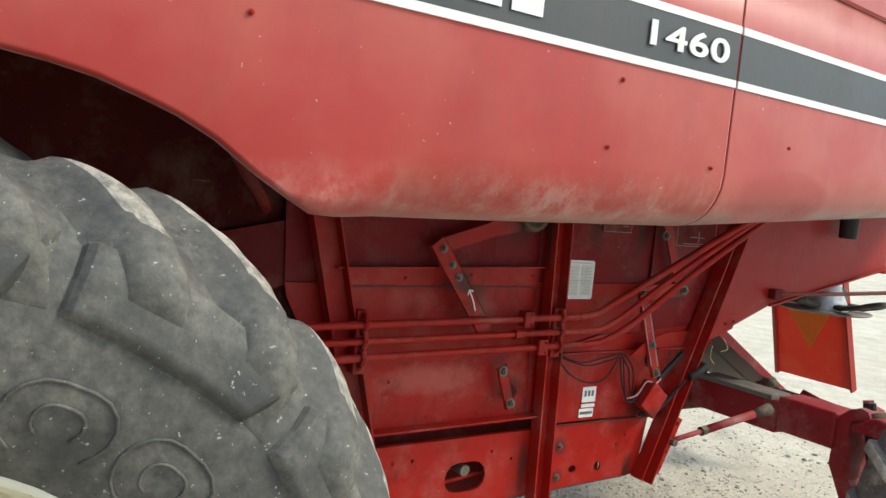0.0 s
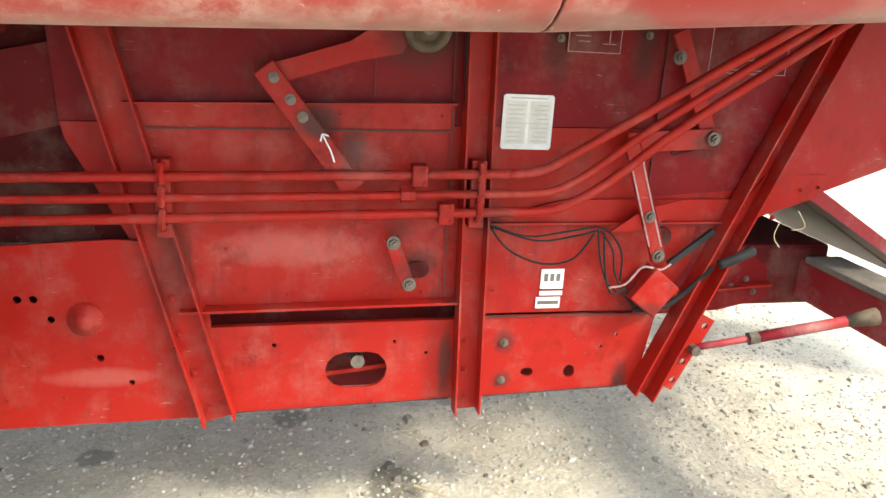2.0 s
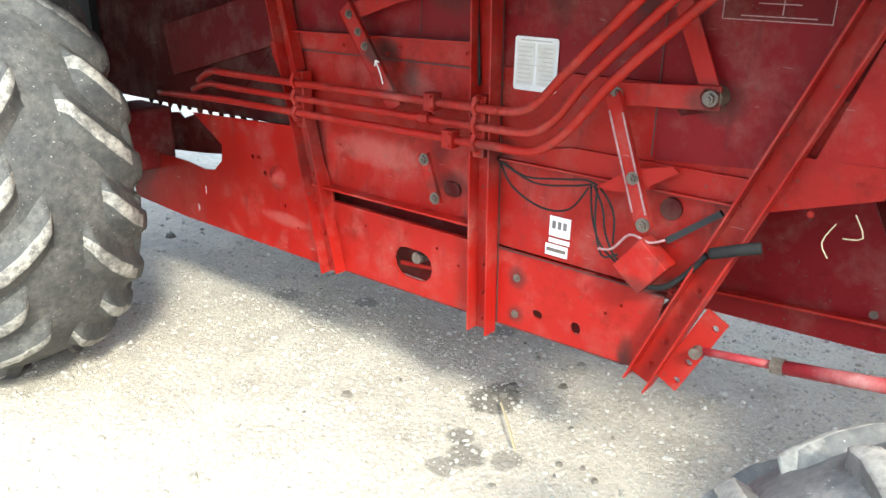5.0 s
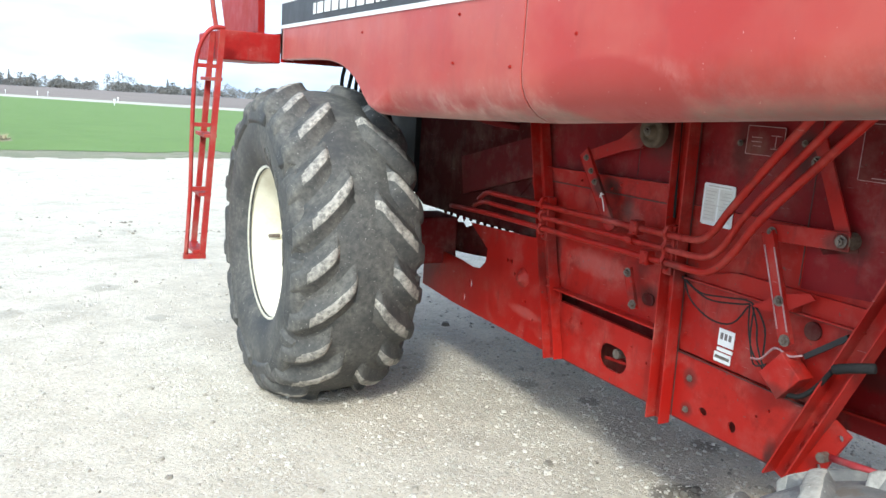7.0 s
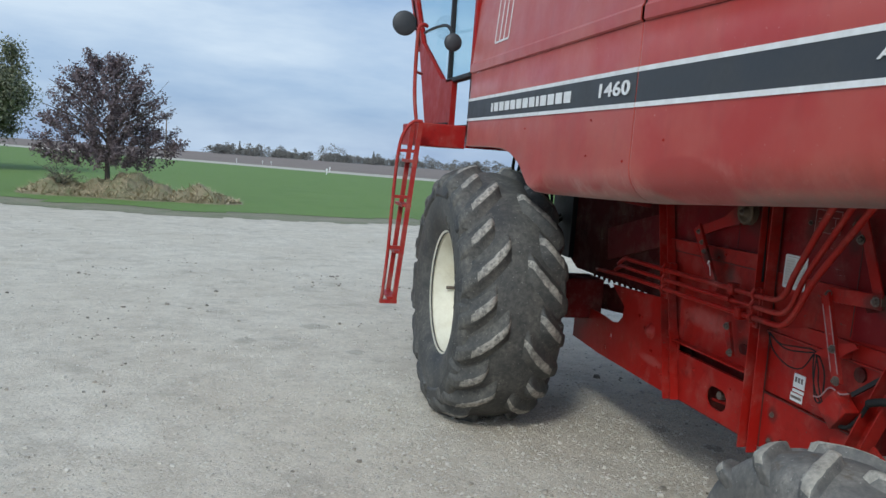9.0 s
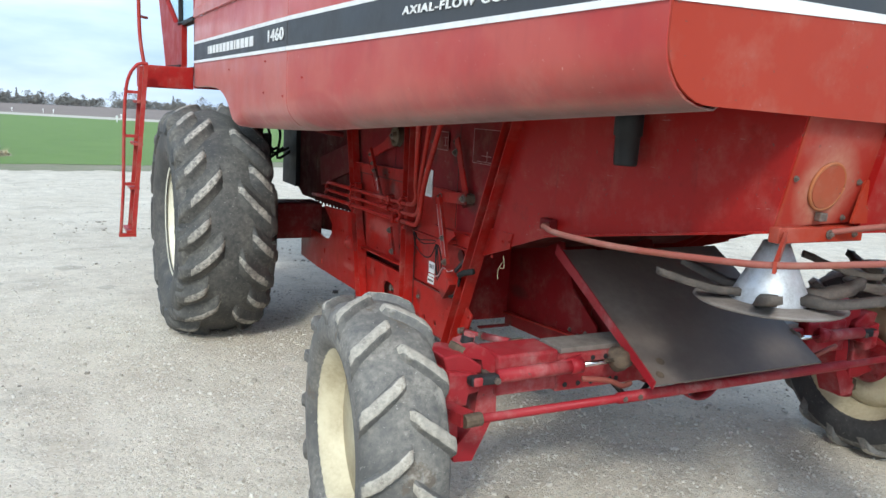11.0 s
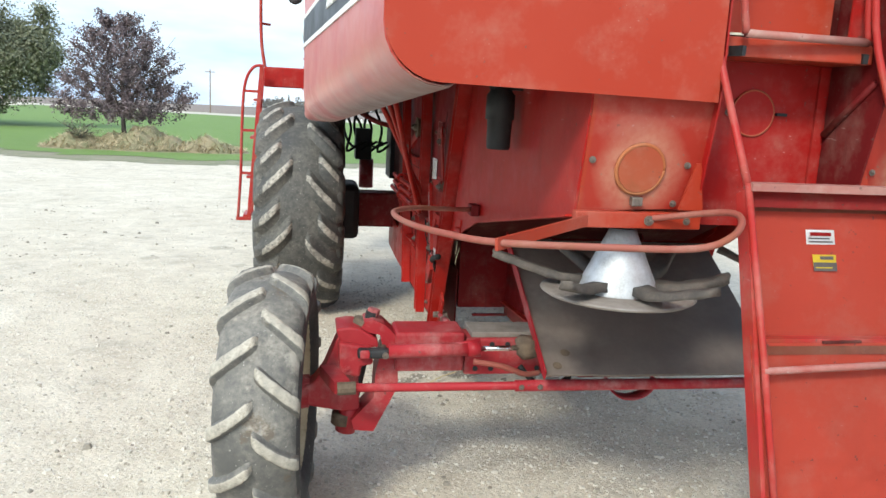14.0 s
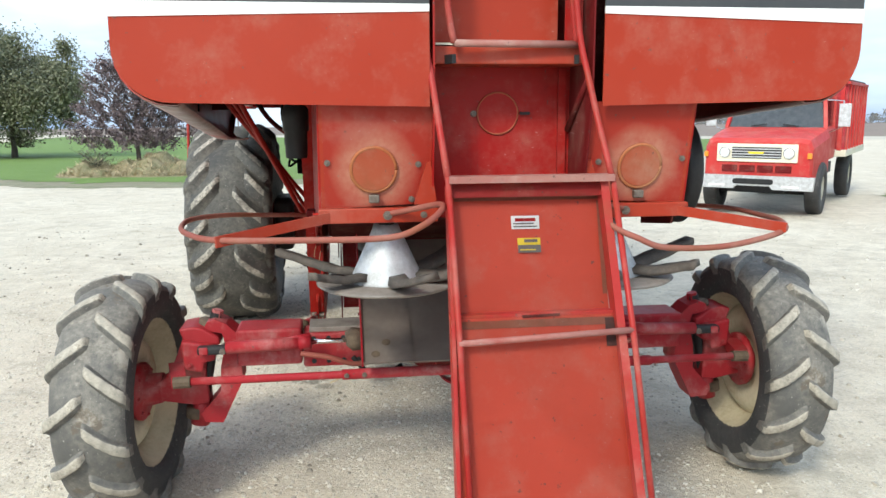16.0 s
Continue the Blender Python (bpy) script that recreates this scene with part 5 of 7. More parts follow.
outlined(1.035, 1.195, 1.585, 1.685, [((1.07, 1.61), (1.07, 1.655)), ((1.05, 1.655), (1.09, 1.655)), ((1.05, 1.61), (1.09, 1.61)), ((1.13, 1.63), (1.175, 1.63)), ((1.13, 1.645), (1.175, 1.645)), ((1.13, 1.615), (1.165, 1.615))])
outlined(0.485, 0.745, 1.545, 1.72, [((0.6, 1.56), (0.6, 1.61)), ((0.56, 1.585), (0.66, 1.585)), ((0.52, 1.555), (0.70, 1.555))])

# stay rod from the drilled plate to the axle
st = part("stay_rod", rod((-0.742, 0.668, 0.655), (-0.752, 0.45, 0.688), 0.012, 10), RED_AXLE, combine, "red stay rod with a grey coupler", True)
part("stay_sleeve", rod((-0.752, 0.45, 0.688), (-0.785, 0.13, 0.752), 0.019, 12), RED_AXLE, st, "", True)
part("coupler", rod((-0.751, 0.468, 0.685), (-0.753, 0.436, 0.690), 0.024, 6), STEEL, st)
part("stay_bolt", rod((-0.70, 0.668, 0.655), (-0.775, 0.668, 0.655), 0.017, 8), STEEL, st)
part("stay_yoke", rod((-0.785, 0.135, 0.751), (-0.797, 0.03, 0.772), 0.019, 10, 0.032), DUSTCAST, st, "greasy rod end", True)

# hoses and the lift cylinder ahead of the body
for k in range(7):
    x = -1.12 + 0.05 * k
    part("hose", tube(spline([(x, 4.15 + 0.03 * k, 2.0), (x - 0.03, 4.25, 1.75 - 0.03 * (k % 3)), (x + 0.06 * (-1) ** k, 4.32, 1.5), (x + 0.02, 4.25, 1.28 + 0.05 * (k % 2)), (x + 0.16, 4.2, 1.38)], 5), 0.013, 7), BLACK, combine, "", True)
part("valve_block", box((-1.02, 4.22, 1.20), (-0.86, 4.4, 1.50), 0.015), BLACK_PART, combine)
part("lift_cylinder", rod((-0.90, 4.35, 0.92), (-0.90, 4.35, 1.20), 0.07, 14), RED_AXLE, combine, "dusty pinkish lift cylinder", True)
# filter canister under the rear shield
part("filter_canister", lathe([(0.0, 0.0), (0.0, 0.042), (0.01, 0.045), (0.11, 0.047), (0.112, 0.054), (0.20, 0.054), (0.215, 0.042), (0.26, 0.038), (0.26, 0.0)], (-0.76, -0.52, 1.64), "z", 20), BLACK_PART, combine, "black filter canister", True)
part("canister_bracket", box((-0.80, -0.55, 1.86), (-0.66, -0.49, 1.90), 0.004), BLACK_PART, combine)
# dried grease along seams and lips, and flange shadows drawn as dark bars
for a, b, w in (((1.395, 0.774), (0.80, 0.772), 0.006), ((1.39, 1.070), (0.63, 1.074), 0.007), ((2.38, 1.336), (1.52, 1.346), 0.008), ((2.38, 1.404), (1.52, 1.430), 0.006), ((1.383, 0.50), (1.427, 2.0), 0.005),
                ((1.515, 0.84), (1.53, 2.0), 0.005), ((2.20, 0.484), (1.48, 0.499), 0.006), ((1.37, 0.501), (0.90, 0.514), 0.007), ((2.27, 0.824), (1.48, 0.827), 0.005), ((0.889, 1.17), (0.889, 1.75), 0.005),
                ((1.745, 1.44), (1.745, 1.62), 0.004), ((2.36, 1.05), (2.33, 0.95), 0.006)):
    part("grease_shadow_seam", bar((-0.7145, *a), (-0.7145, *b), w * 0.6, 0.003, (-1, 0, 0)), GREASE_SHADOW, combine)

# ---- rear end ----
def lean(bm, z0, y0, slope):
    """Leans an upright sheet: y moves by slope for each metre above z0."""
    for v in bm.verts:
        v.co.y += (v.co.z - z0) * slope
    return bm


for s in (-1, 1):
    def m(pts):
        return [(s * x, z) for x, z in pts]
    door = part("rear_door", lean(plate(m([(0.645, 1.50), (0.270, 1.515), (0.27, 1.86), (0.645, 1.86)]), -1.125, -1.135, "y"), 1.5, 0, -0.22), HALO, combine, "red rear door panel with a round rusty cover")
    rim = tube([(s * 0.47 + 0.076 * math.cos(a), -1.140 - (0.135 + 0.076 * math.sin(a)) * 0.22, 1.635 + 0.076 * math.sin(a)) for a in [2 * math.pi * k / 28 for k in range(29)]], 0.0065, 6)
    part("cover_ring", rim, RINGM, door, "rusty clamp ring", True)
    part("cover_disc", lean(plate(ring(s * 0.47, 1.635, 0.071, 28), -1.134, -1.146, "y"), 1.5, 0, -0.22), RUSTDISC, door, "round rusty inspection cover")
    bolt(door, (s * 0.47, -1.172, 1.735), (0, -1, 0), 0.010)
    part("cover_latch", box((s * 0.47 - 0.018, -1.175, 1.522), (s * 0.47 + 0.018, -1.150, 1.550), 0.004), STEEL, door)
    for x, z in ((0.625, 1.66), (0.318, 1.652), (0.34, 1.53)):
        bolt(door, (s * x, -1.137 - (z - 1.5) * 0.22, z), (0, -1, 0), 0.011)
    part("door_edge", bar((s * 0.643, -1.128, 1.50), (s * 0.643, -1.206, 1.86), 0.012, 0.016, (0, -1, 0)), RED_REAR, door)
    part("door_gusset", plate(m([(0.335, 1.515), (0.29, 1.66), (0.275, 1.66), (0.255, 1.515)]), -1.168, -1.178, "y"), RED_REAR, combine)
    sill = part("door_sill", box((s * 0.66, -1.165, 1.452), (s * 0.25, -1.125, 1.503), 0.004), RED_REAR, combine, "rust-stained orange red sill")
    bolt(sill, (s * 0.425, -1.168, 1.478), (0, -1, 0), 0.016)
    bolt(sill, (s * 0.30, -1.168, 1.478), (0, -1, 0), 0.012)
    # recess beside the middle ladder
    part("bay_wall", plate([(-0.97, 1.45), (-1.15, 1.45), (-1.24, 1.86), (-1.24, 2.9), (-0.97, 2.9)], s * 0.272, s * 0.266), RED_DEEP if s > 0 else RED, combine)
    # guard hoop
    pts = [(0.432, -1.15, 1.479), (0.34, -1.22, 1.505), (0.268, -1.352, 1.535), (0.275, -1.44, 1.525), (0.342, -1.508, 1.489), (0.44, -1.50, 1.455), (0.68, -1.455, 1.446), (0.955, -1.402, 1.444),
           (1.07, -1.24, 1.437), (1.15, -0.98, 1.424), (1.165, -0.70, 1.417), (1.06, -0.46, 1.40), (0.90, -0.22, 1.365), (0.73, -0.01, 1.335)]
    if s > 0:
        pts = [(0.6 + (x - 0.6) * 0.80 if x > 0.6 else x, y, z - (0.055 if y < -1.43 else 0.02 if y < -1.3 and x > 0.5 else 0)) for x, y, z in pts]
    hoop = part("guard_hoop", tube(spline([(s * x, y, z) for x, y, z in pts], 5), 0.0100, 10), RUSTY, combine, "bent rusty red guard pipe", True)
    part("hoop_strap", bar((s * 0.615, -1.155, 1.474), (s * (0.965 if s < 0 else 0.895), -1.415, 1.440), 0.010, 0.034, (0, 0, 1)), RED_REAR, hoop, "orange red flat strap")
    part("hoop_clip", box((s * 0.73 - 0.02, -0.05, 1.31), (s * 0.73 + 0.02, 0.03, 1.36), 0.005), RED_DEEP, hoop)
    # straw spreader
    cx, cy = s * 0.42, -0.965
    spin = part("straw_spreader", lathe([(1.190, 0.0), (1.195, 0.25), (1.203, 0.262), (1.209, 0.25), (1.210, 0.14)], (cx, cy, 0), "z", 40), DISC, combine, "dusty straw spreader disc with a bright cone", True)
    part("spreader_cone", lathe([(1.205, 0.136), (1.217, 0.136), (1.40, 0.052), (1.42, 0.045), (1.42, 0.0)], (cx, cy, 0), "z", 36), GALV, spin, "scuffed galvanized cone", True)
    part("spreader_shaft", rod((cx, cy, 1.40), (cx, cy, 1.56), 0.03, 12), BLACK_PART, spin)
    for k, a in enumerate((158, 218, 283, 338, 38, 98)):
        a = radians(a if s < 0 else 180 - a)
        rows = []
        tip = 0.43 if k % 2 == 0 else 0.36
        path = [(0.12, 0.0), (0.20, 0.03), (0.28, 0.02), (0.36 if tip > 0.4 else 0.32, -0.03), (tip, -0.07)]
        bm = bmesh.new()
        for r, o in path:
            ca, sa = math.cos(a + o * s), math.sin(a + o * s)
            w = 0.036 if r < 0.3 else 0.026
            z = 1.220 + (0.0 if r < 0.22 else (r - 0.22) * 0.32)
            c = Vector((cx + r * ca, cy + r * sa, z))
            t = Vector((-sa, ca, 0))
            rows.append([bm.verts.new(c + t * e * w + Vector((0, 0, h))) for e, h in ((-1, 0), (1, 0.006), (0.8, 0.032), (-0.8, 0.026))])
        for p, q in zip(rows, rows[1:]):
            for j in range(4):
                bm.faces.new((p[j], p[(j + 1) % 4], q[(j + 1) % 4], q[j]))
        bm.faces.new(rows[0][::-1])
        bm.faces.new(rows[-1])
        bmesh.ops.subdivide_edges(bm, edges=bm.edges[:], cuts=1, use_grid_fill=True)
        for v in bm.verts:
            v.co += Vector((random.uniform(-1, 1), random.uniform(-1, 1), random.uniform(-1, 1))) * 0.003
        part("paddle", bm, PADDLE, spin, "worn dark rubber paddle", True)

part("back_wall", plate([(-0.268, 1.44), (0.268, 1.44), (0.268, 2.02), (-0.268, 2.02)], -0.965, -0.972, "y"), RED, combine, "red recessed back wall")
cv = part("back_cover", plate(ring(-0.005, 1.82, 0.074, 28), -0.9725, -0.978, "y"), RED, combine, "round red inspection cover")
part("cover_ring", tube([(-0.005 + 0.075 * math.cos(a), -0.976, 1.82 + 0.075 * math.sin(a)) for a in [2 * math.pi * k / 28 for k in range(29)]], 0.004, 5), RUSTDISC, cv, "", True)
bolt(cv, (-0.095, -0.976, 1.82), (0, -1, 0), 0.012)
part("cover_latch", box((0.078, -0.985, 1.815), (0.115, -0.974, 1.825)), BLACK_PART, cv)
part("ladder_shelf", lean(box((-0.262, -1.17, 1.985), (0.262, -0.97, 2.045), 0.006), 2.0, 0, 0.1), RED_REAR, combine, "orange red step shelf")
part("shelf_tread", box((-0.255, -1.16, 2.049), (0.20, -1.0, 2.056)), CREAM, combine, "worn bare step tread")
part("upper_back_panel", plate([(-0.262, 2.06), (0.20, 2.06), (0.20, 3.3), (-0.262, 3.3)], -1.02, -1.03, "y"), RED_REAR, combine, "orange red upper back panel")
part("upper_back_side", plate([(0.2, 2.06), (0.262, 2.06), (0.262, 3.3), (0.2, 3.3)], -1.12, -1.13, "y"), RED, combine)
part("bay_brace", rod((0.262, -1.20, 1.93), (0.255, -0.99, 1.76), 0.011, 8), RED_DEEP, combine, "", True)
part("bay_lip", bar((0.235, -0.98, 1.45), (0.235, -0.98, 1.98), 0.03, 0.012, (0, -1, 0)), RED, combine)
# belt pulley on the right flank
part("belt_pulley", lathe([(0.70, 0.0), (0.70, 0.19), (0.72, 0.215), (0.735, 0.195), (0.75, 0.215), (0.765, 0.2), (0.765, 0.16), (0.74, 0.14), (0.74, 0.0)], (0, -0.86, 1.60), "x", 36), BLACK_PART, combine, "large black belt pulley", True)
part("pulley_guard", plate([(-0.7, 1.36), (-1.0, 1.40), (-1.08, 1.6), (-1.05, 1.85), (-0.7, 1.85)], 0.668, 0.675), RED_DEEP, combine)

# ---- ladder chute ----
lad = part("rear_ladder", bar((-0.245, -1.40, 1.618), (0.29, -1.40, 1.618), 0.05, 0.022, (0, 0, 1)), WORN_RUNG, combine, "red rear ladder chute with rails and rungs")


def on_chute(x, z, off=0.0):
    return (x, -1.405 - (1.615 - z) * 0.335 + off, z)


def sheet(x0, x1, z0, z1, off, thick=0.006, x0b=None, x1b=None):
    a = [on_chute(x0, z1, off), on_chute(x1, z1, off), on_chute(x1b if x1b is not None else x1, z0, off), on_chute(x0b if x0b is not None else x0, z0, off)]
    bm = bmesh.new()
    bm.faces.new([bm.verts.new(p) for p in a])
    bmesh.ops.solidify(bm, geom=bm.faces[:], thickness=thick)
    return bm


part("upper_sheet", sheet(-0.232, 0.262, 1.205, 1.565, 0.060), CHUTE_RED, lad, "orange red chute sheet")
part("lower_sheet", sheet(-0.245, 0.275, 0.615, 1.195, 0.030, x1b=0.30), CHUTE_RED, lad, "orange red lower chute sheet")
# brown stains; the band below the lap also carries its shadow as colour
part("stain", sheet(-0.225, 0.255, 1.545, 1.562, 0.057, 0.001), STAIN, lad)
part("stain", sheet(-0.225, 0.262, 1.165, 1.188, 0.027, 0.001), STAIN, lad)
part("grease", sheet(0.235, 0.27, 1.10, 1.185, 0.0255, 0.001), GREASE_SHADOW, lad)
part("grease", sheet(0.245, 0.26, 1.25, 1.54, 0.057, 0.001), STAIN, lad)
part("top_return", sheet(-0.235, 0.27, 1.56, 1.612, 0.02), RED_LADDER, lad)
part("lap_strip", bar(on_chute(-0.235, 1.20, 0.045), on_chute(0.265, 1.20, 0.045), 0.012, 0.030, (0, -1, 0)), RED_LADDER, lad)
part("handle_cut", bar(on_chute(-0.03, 1.197, 0.028), on_chute(0.09, 1.199, 0.028), 0.007, 0.008, (0, -1, 0)), CAVITY, lad, "dark handle slot")
for x0, x0b, w in ((-0.245, -0.262, 0.012), (0.262, 0.30, 0.026)):
    part("sheet_flange", bar(on_chute(x0, 1.60, 0.035), on_chute(x0b, 0.61, 0.02), w, 0.055, (0, -1, 0)), RED_LADDER, lad)
part("left_wing", sheet(-0.262, -0.236, 0.61, 1.22, 0.012), CHUTE_RED, lad)
for pts in ([on_chute(-0.247, 1.625), on_chute(-0.236, 1.15, -0.01), on_chute(-0.228, 0.60, -0.01)],
            [on_chute(0.288, 1.625), on_chute(0.312, 1.15, -0.012), on_chute(0.330, 0.60, -0.012)]):
    part("rail", tube(pts, 0.0100, 10), RED_LADDER, lad, "round red ladder rail", True)
part("rung", rod(on_chute(-0.24, 1.135, -0.012), on_chute(0.312, 1.155, -0.012), 0.0105, 10), WORN_RUNG, lad, "worn ladder rung", True)
part("rung", rod(on_chute(0.29, 0.628, -0.012), on_chute(0.329, 0.632, -0.012), 0.0105, 10), RED_LADDER, lad, "worn ladder rung", True)
part("rung", rod((-0.20, -1.215, 2.05), (0.226, -1.185, 2.05), 0.0125, 10), WORN_RUNG, lad, "worn ladder rung", True)
for pts in ([(-0.20, -1.215, 2.05), (-0.225, -1.21, 2.25), (-0.24, -1.2, 2.9)], [(0.226, -1.185, 2.05), (0.205, -1.18, 2.25), (0.17, -1.17, 2.9)],
            [(-0.247, -1.40, 1.62), (-0.285, -1.22, 2.0), (-0.30, -1.15, 2.2), (-0.31, -1.12, 2.9)], [(0.287, -1.40, 1.62), (0.255, -1.26, 1.9), (0.215, -1.2, 2.2), (0.19, -1.18, 2.9)]):
    part("upper_rail", tube(spline(pts, 4), 0.0115, 8), RED_LADDER, lad, "", True)
part("rail_bracket", bar((0.226, -1.185, 2.0), (0.262, -1.0, 2.03), 0.016, 0.03), BLACK_PART, lad)
part("rail_bracket", bar((-0.20, -1.215, 2.0), (-0.262, -1.05, 2.0), 0.016, 0.03), BLACK_PART, lad)
# warning decals on the sheet
for x0, x1, z0, z1, mt in ((-0.042, 0.050, 1.456, 1.497, WHITE), (-0.025, 0.050, 1.395, 1.428, YELLOW)):
    d = part("warning_decal", sheet(x0, x1, z0, z1, 0.056, 0.002), mt, lad, "white and red warning decal" if mt is WHITE else "yellow and black caution decal")
    if mt is WHITE:
        part("decal_field", sheet(x0 + 0.012, x1 - 0.012, z0 + 0.024, z1 - 0.007, 0.0535, 0.001), RED_FRAME, d)
        for k in range(2):
            part("print_bar", sheet(x0 + 0.006, x1 - 0.008 - 0.01 * k, z0 + 0.006 + 0.009 * k, z0 + 0.010 + 0.009 * k, 0.0535, 0.001), INK, d)
    else:
        part("decal_field", sheet(x0, x1, z0 - 0.012, z0 + 0.012, 0.0535, 0.001), INK, d)
        part("print_bar", sheet(x0 + 0.022, x1 - 0.010, z0 + 0.020, z0 + 0.029, 0.0535, 0.001), INK, d)
        part("print_bar", sheet(x0 + 0.006, x1 - 0.016, z0 - 0.004, z0 - 0.001, 0.052, 0.001), YELLOW, d)
# orange slow-vehicle triangle on the far side of the chute
tri = bmesh.new()
tri.faces.new([tri.verts.new(on_chute(x, z, 0.047)) for x, z in ((-0.16, 1.14), (0.20, 1.14), (0.02, 0.84))])
bmesh.ops.solidify(tri, geom=tri.faces[:], thickness=0.004)
part("slow_sign", tri, ORANGE, lad, "orange slow vehicle triangle")

# ---- deflector below the spreaders ----
fl = part("deflector", plate([(0.20, 1.165), (-0.535, 0.742), (-0.528, 0.732), (0.205, 1.153)], -0.30, 0.52), BELTING, combine, "dark dusty deflector sheet")
part("deflector_strip", plate([(0.20, 1.172), (-0.54, 0.746), (-0.534, 0.737), (0.205, 1.164)], -0.505, -0.285), BELTING, fl)
part("deflector_edge", plate([(0.21, 1.20), (-0.545, 0.760), (-0.53, 0.725), (0.225, 1.15)], -0.513, -0.506), RED_AXLE, fl, "red deflector flange")
for x, y in ((-0.45, -0.50), (-0.40, -0.44)):
    part("patch", moved(lathe([(0, 0.0), (0.006, 0.02), (0.008, 0.0)], (0, 0, 0), "z", 10), Matrix.Translation((x, y, 0.7675 + (y + 0.50) * 0.576)) @ pose(0, 0, 0, 30, 0, 0)), DUSTCAST, fl)

# ---- steering axle ----
axle = part("rear_axle", box((-0.78, -0.23, 0.635), (0.78, -0.07, 0.80), 0.012), RED_AXLE, combine, "dusty red adjustable rear axle")
for s in (-1, 1):
    part("axle_sleeve", box((s * 0.785, -0.245, 0.657), (s * 1.085, -0.055, 0.832), 0.012), RED_AXLE, axle)
    for k in range(5):
        part("adjust_hole", rod((s * (0.45 + 0.07 * k), -0.2325, 0.775), (s * (0.45 + 0.07 * k), -0.229, 0.775), 0.012, 10), BLACK_PART, axle)
        part("adjust_hole", rod((s * (0.45 + 0.07 * k), -0.2325, 0.665), (s * (0.45 + 0.07 * k), -0.229, 0.665), 0.012, 10), BLACK_PART, axle)

    def k2(pts):
        return [(s * x, z) for x, z in pts]
    part("axle_yoke", plate(k2([(1.235, 0.835), (1.215, 0.872), (1.18, 0.882), (1.131, 0.860), (1.075, 0.805), (1.065, 0.583), (1.165, 0.378), (1.25, 0.385), (1.262, 0.43), (1.168, 0.535), (1.163, 0.654), (1.137, 0.761), (1.15, 0.815)]), -0.22, -0.08, "y"), RED_AXLE, axle, "red cast axle yoke")
    bmk = plate(k2([(1.329, 0.80), (1.385, 0.66), (1.43, 0.595), (1.47, 0.585), (1.47, 0.50), (1.42, 0.487), (1.30, 0.465), (1.225, 0.47), (1.235, 0.60), (1.235, 0.80)]), -0.205, -0.095, "y")
    bmesh.ops.bevel(bmk, geom=bmk.edges[:], offset=0.010, segments=2, profile=0.5, affect="EDGES")
    knuckle = part("steering_knuckle", bmk, RED_AXLE, axle, "red cast steering knuckle")
    bmh = plate(k2([(1.34, 0.848), (1.28, 0.858), (1.237, 0.85), (1.16, 0.80), (1.158, 0.765), (1.315, 0.775)]), -0.245, -0.06, "y")
    bmesh.ops.bevel(bmh, geom=bmh.edges[:], offset=0.010, segments=2, profile=0.5, affect="EDGES")
    part("knuckle_cap", bmh, RED_AXLE, knuckle)
    bmr = plate(k2([(1.327, 0.80), (1.185, 0.775), (1.18, 0.70), (1.23, 0.692), (1.235, 0.644), (1.32, 0.66)]), -0.275, -0.20, "y")
    bmesh.ops.bevel(bmr, geom=bmr.edges[:], offset=0.012, segments=2, profile=0.5, affect="EDGES")
    part("knuckle_rib", bmr, RED_AXLE, knuckle)
    bolt(knuckle, (s * 1.29, -0.276, 0.685), (0, -1, 0), 0.014, RED_AXLE)
    part("king_pin", rod((s * 1.275, -0.15, 0.40), (s * 1.180, -0.15, 0.90), 0.028, 12), BLACK_PART, knuckle)
    part("pin_foot", rod((s * 1.285, -0.15, 0.355), (s * 1.262, -0.15, 0.485), 0.045, 14), RED_AXLE, knuckle, "", True)
    part("pin_grease", rod((s * 1.30, -0.15, 0.39), (s * 1.295, -0.15, 0.44), 0.049, 14), DUSTCAST, knuckle, "", True)
    part("pin_top", rod((s * 1.182, -0.15, 0.872), (s * 1.172, -0.15, 0.912), 0.027, 6), RED_AXLE, knuckle)
    part("cap_grease", rod((s * 1.222, -0.15, 0.80), (s * 1.205, -0.15, 0.862), 0.055, 14), DUSTCAST, knuckle, "", True)
    part("spindle", rod((s * 1.44, -0.15, 0.56), (s * 1.60, -0.15, 0.553), 0.055, 14), RED_AXLE, knuckle)
    arm = part("steering_arm", bar((s * 1.37, -0.20, 0.655), (s * 1.315, -0.42, 0.66), 0.065, 0.05), RED_AXLE, knuckle)
    part("ball_joint", rod((s * 1.335, -0.43, 0.657), (s * 1.262, -0.43, 0.66), 0.027, 10), DUSTCAST, arm)
    part("cylinder_eye", box((s * 1.25, -0.325, 0.742), (s * 1.115, -0.275, 0.782), 0.012), BLACK_PART, axle)
    part("eye_pin", rod((s * 1.135, -0.335, 0.760), (s * 1.135, -0.20, 0.760), 0.014, 10), STEEL, axle)
    part("cylinder_lug", box((s * 1.24, -0.33, 0.745), (s * 1.20, -0.16, 0.78), 0.006), RED_AXLE, axle)
    cyl = part("steering_cylinder", rod((s * 1.12, -0.305, 0.770), (s * 0.745, -0.34, 0.792), 0.029, 16), RED_AXLE, axle, "dusty red steering cylinder", True)
    part("cylinder_cap", rod((s * 0.79, -0.336, 0.789), (s * 0.737, -0.341, 0.792), 0.033, 16), RED_AXLE, cyl, "", True)
    part("cylinder_port", rod((s * 0.86, -0.33, 0.80), (s * 0.74, -0.335, 0.825), 0.012, 8), RED_AXLE, cyl, "", True)
    part("cylinder_rod", rod((s * 0.745, -0.34, 0.792), (s * 0.56, -0.345, 0.797), 0.0115, 10), CHROME, cyl, "bright steel cylinder rod", True)
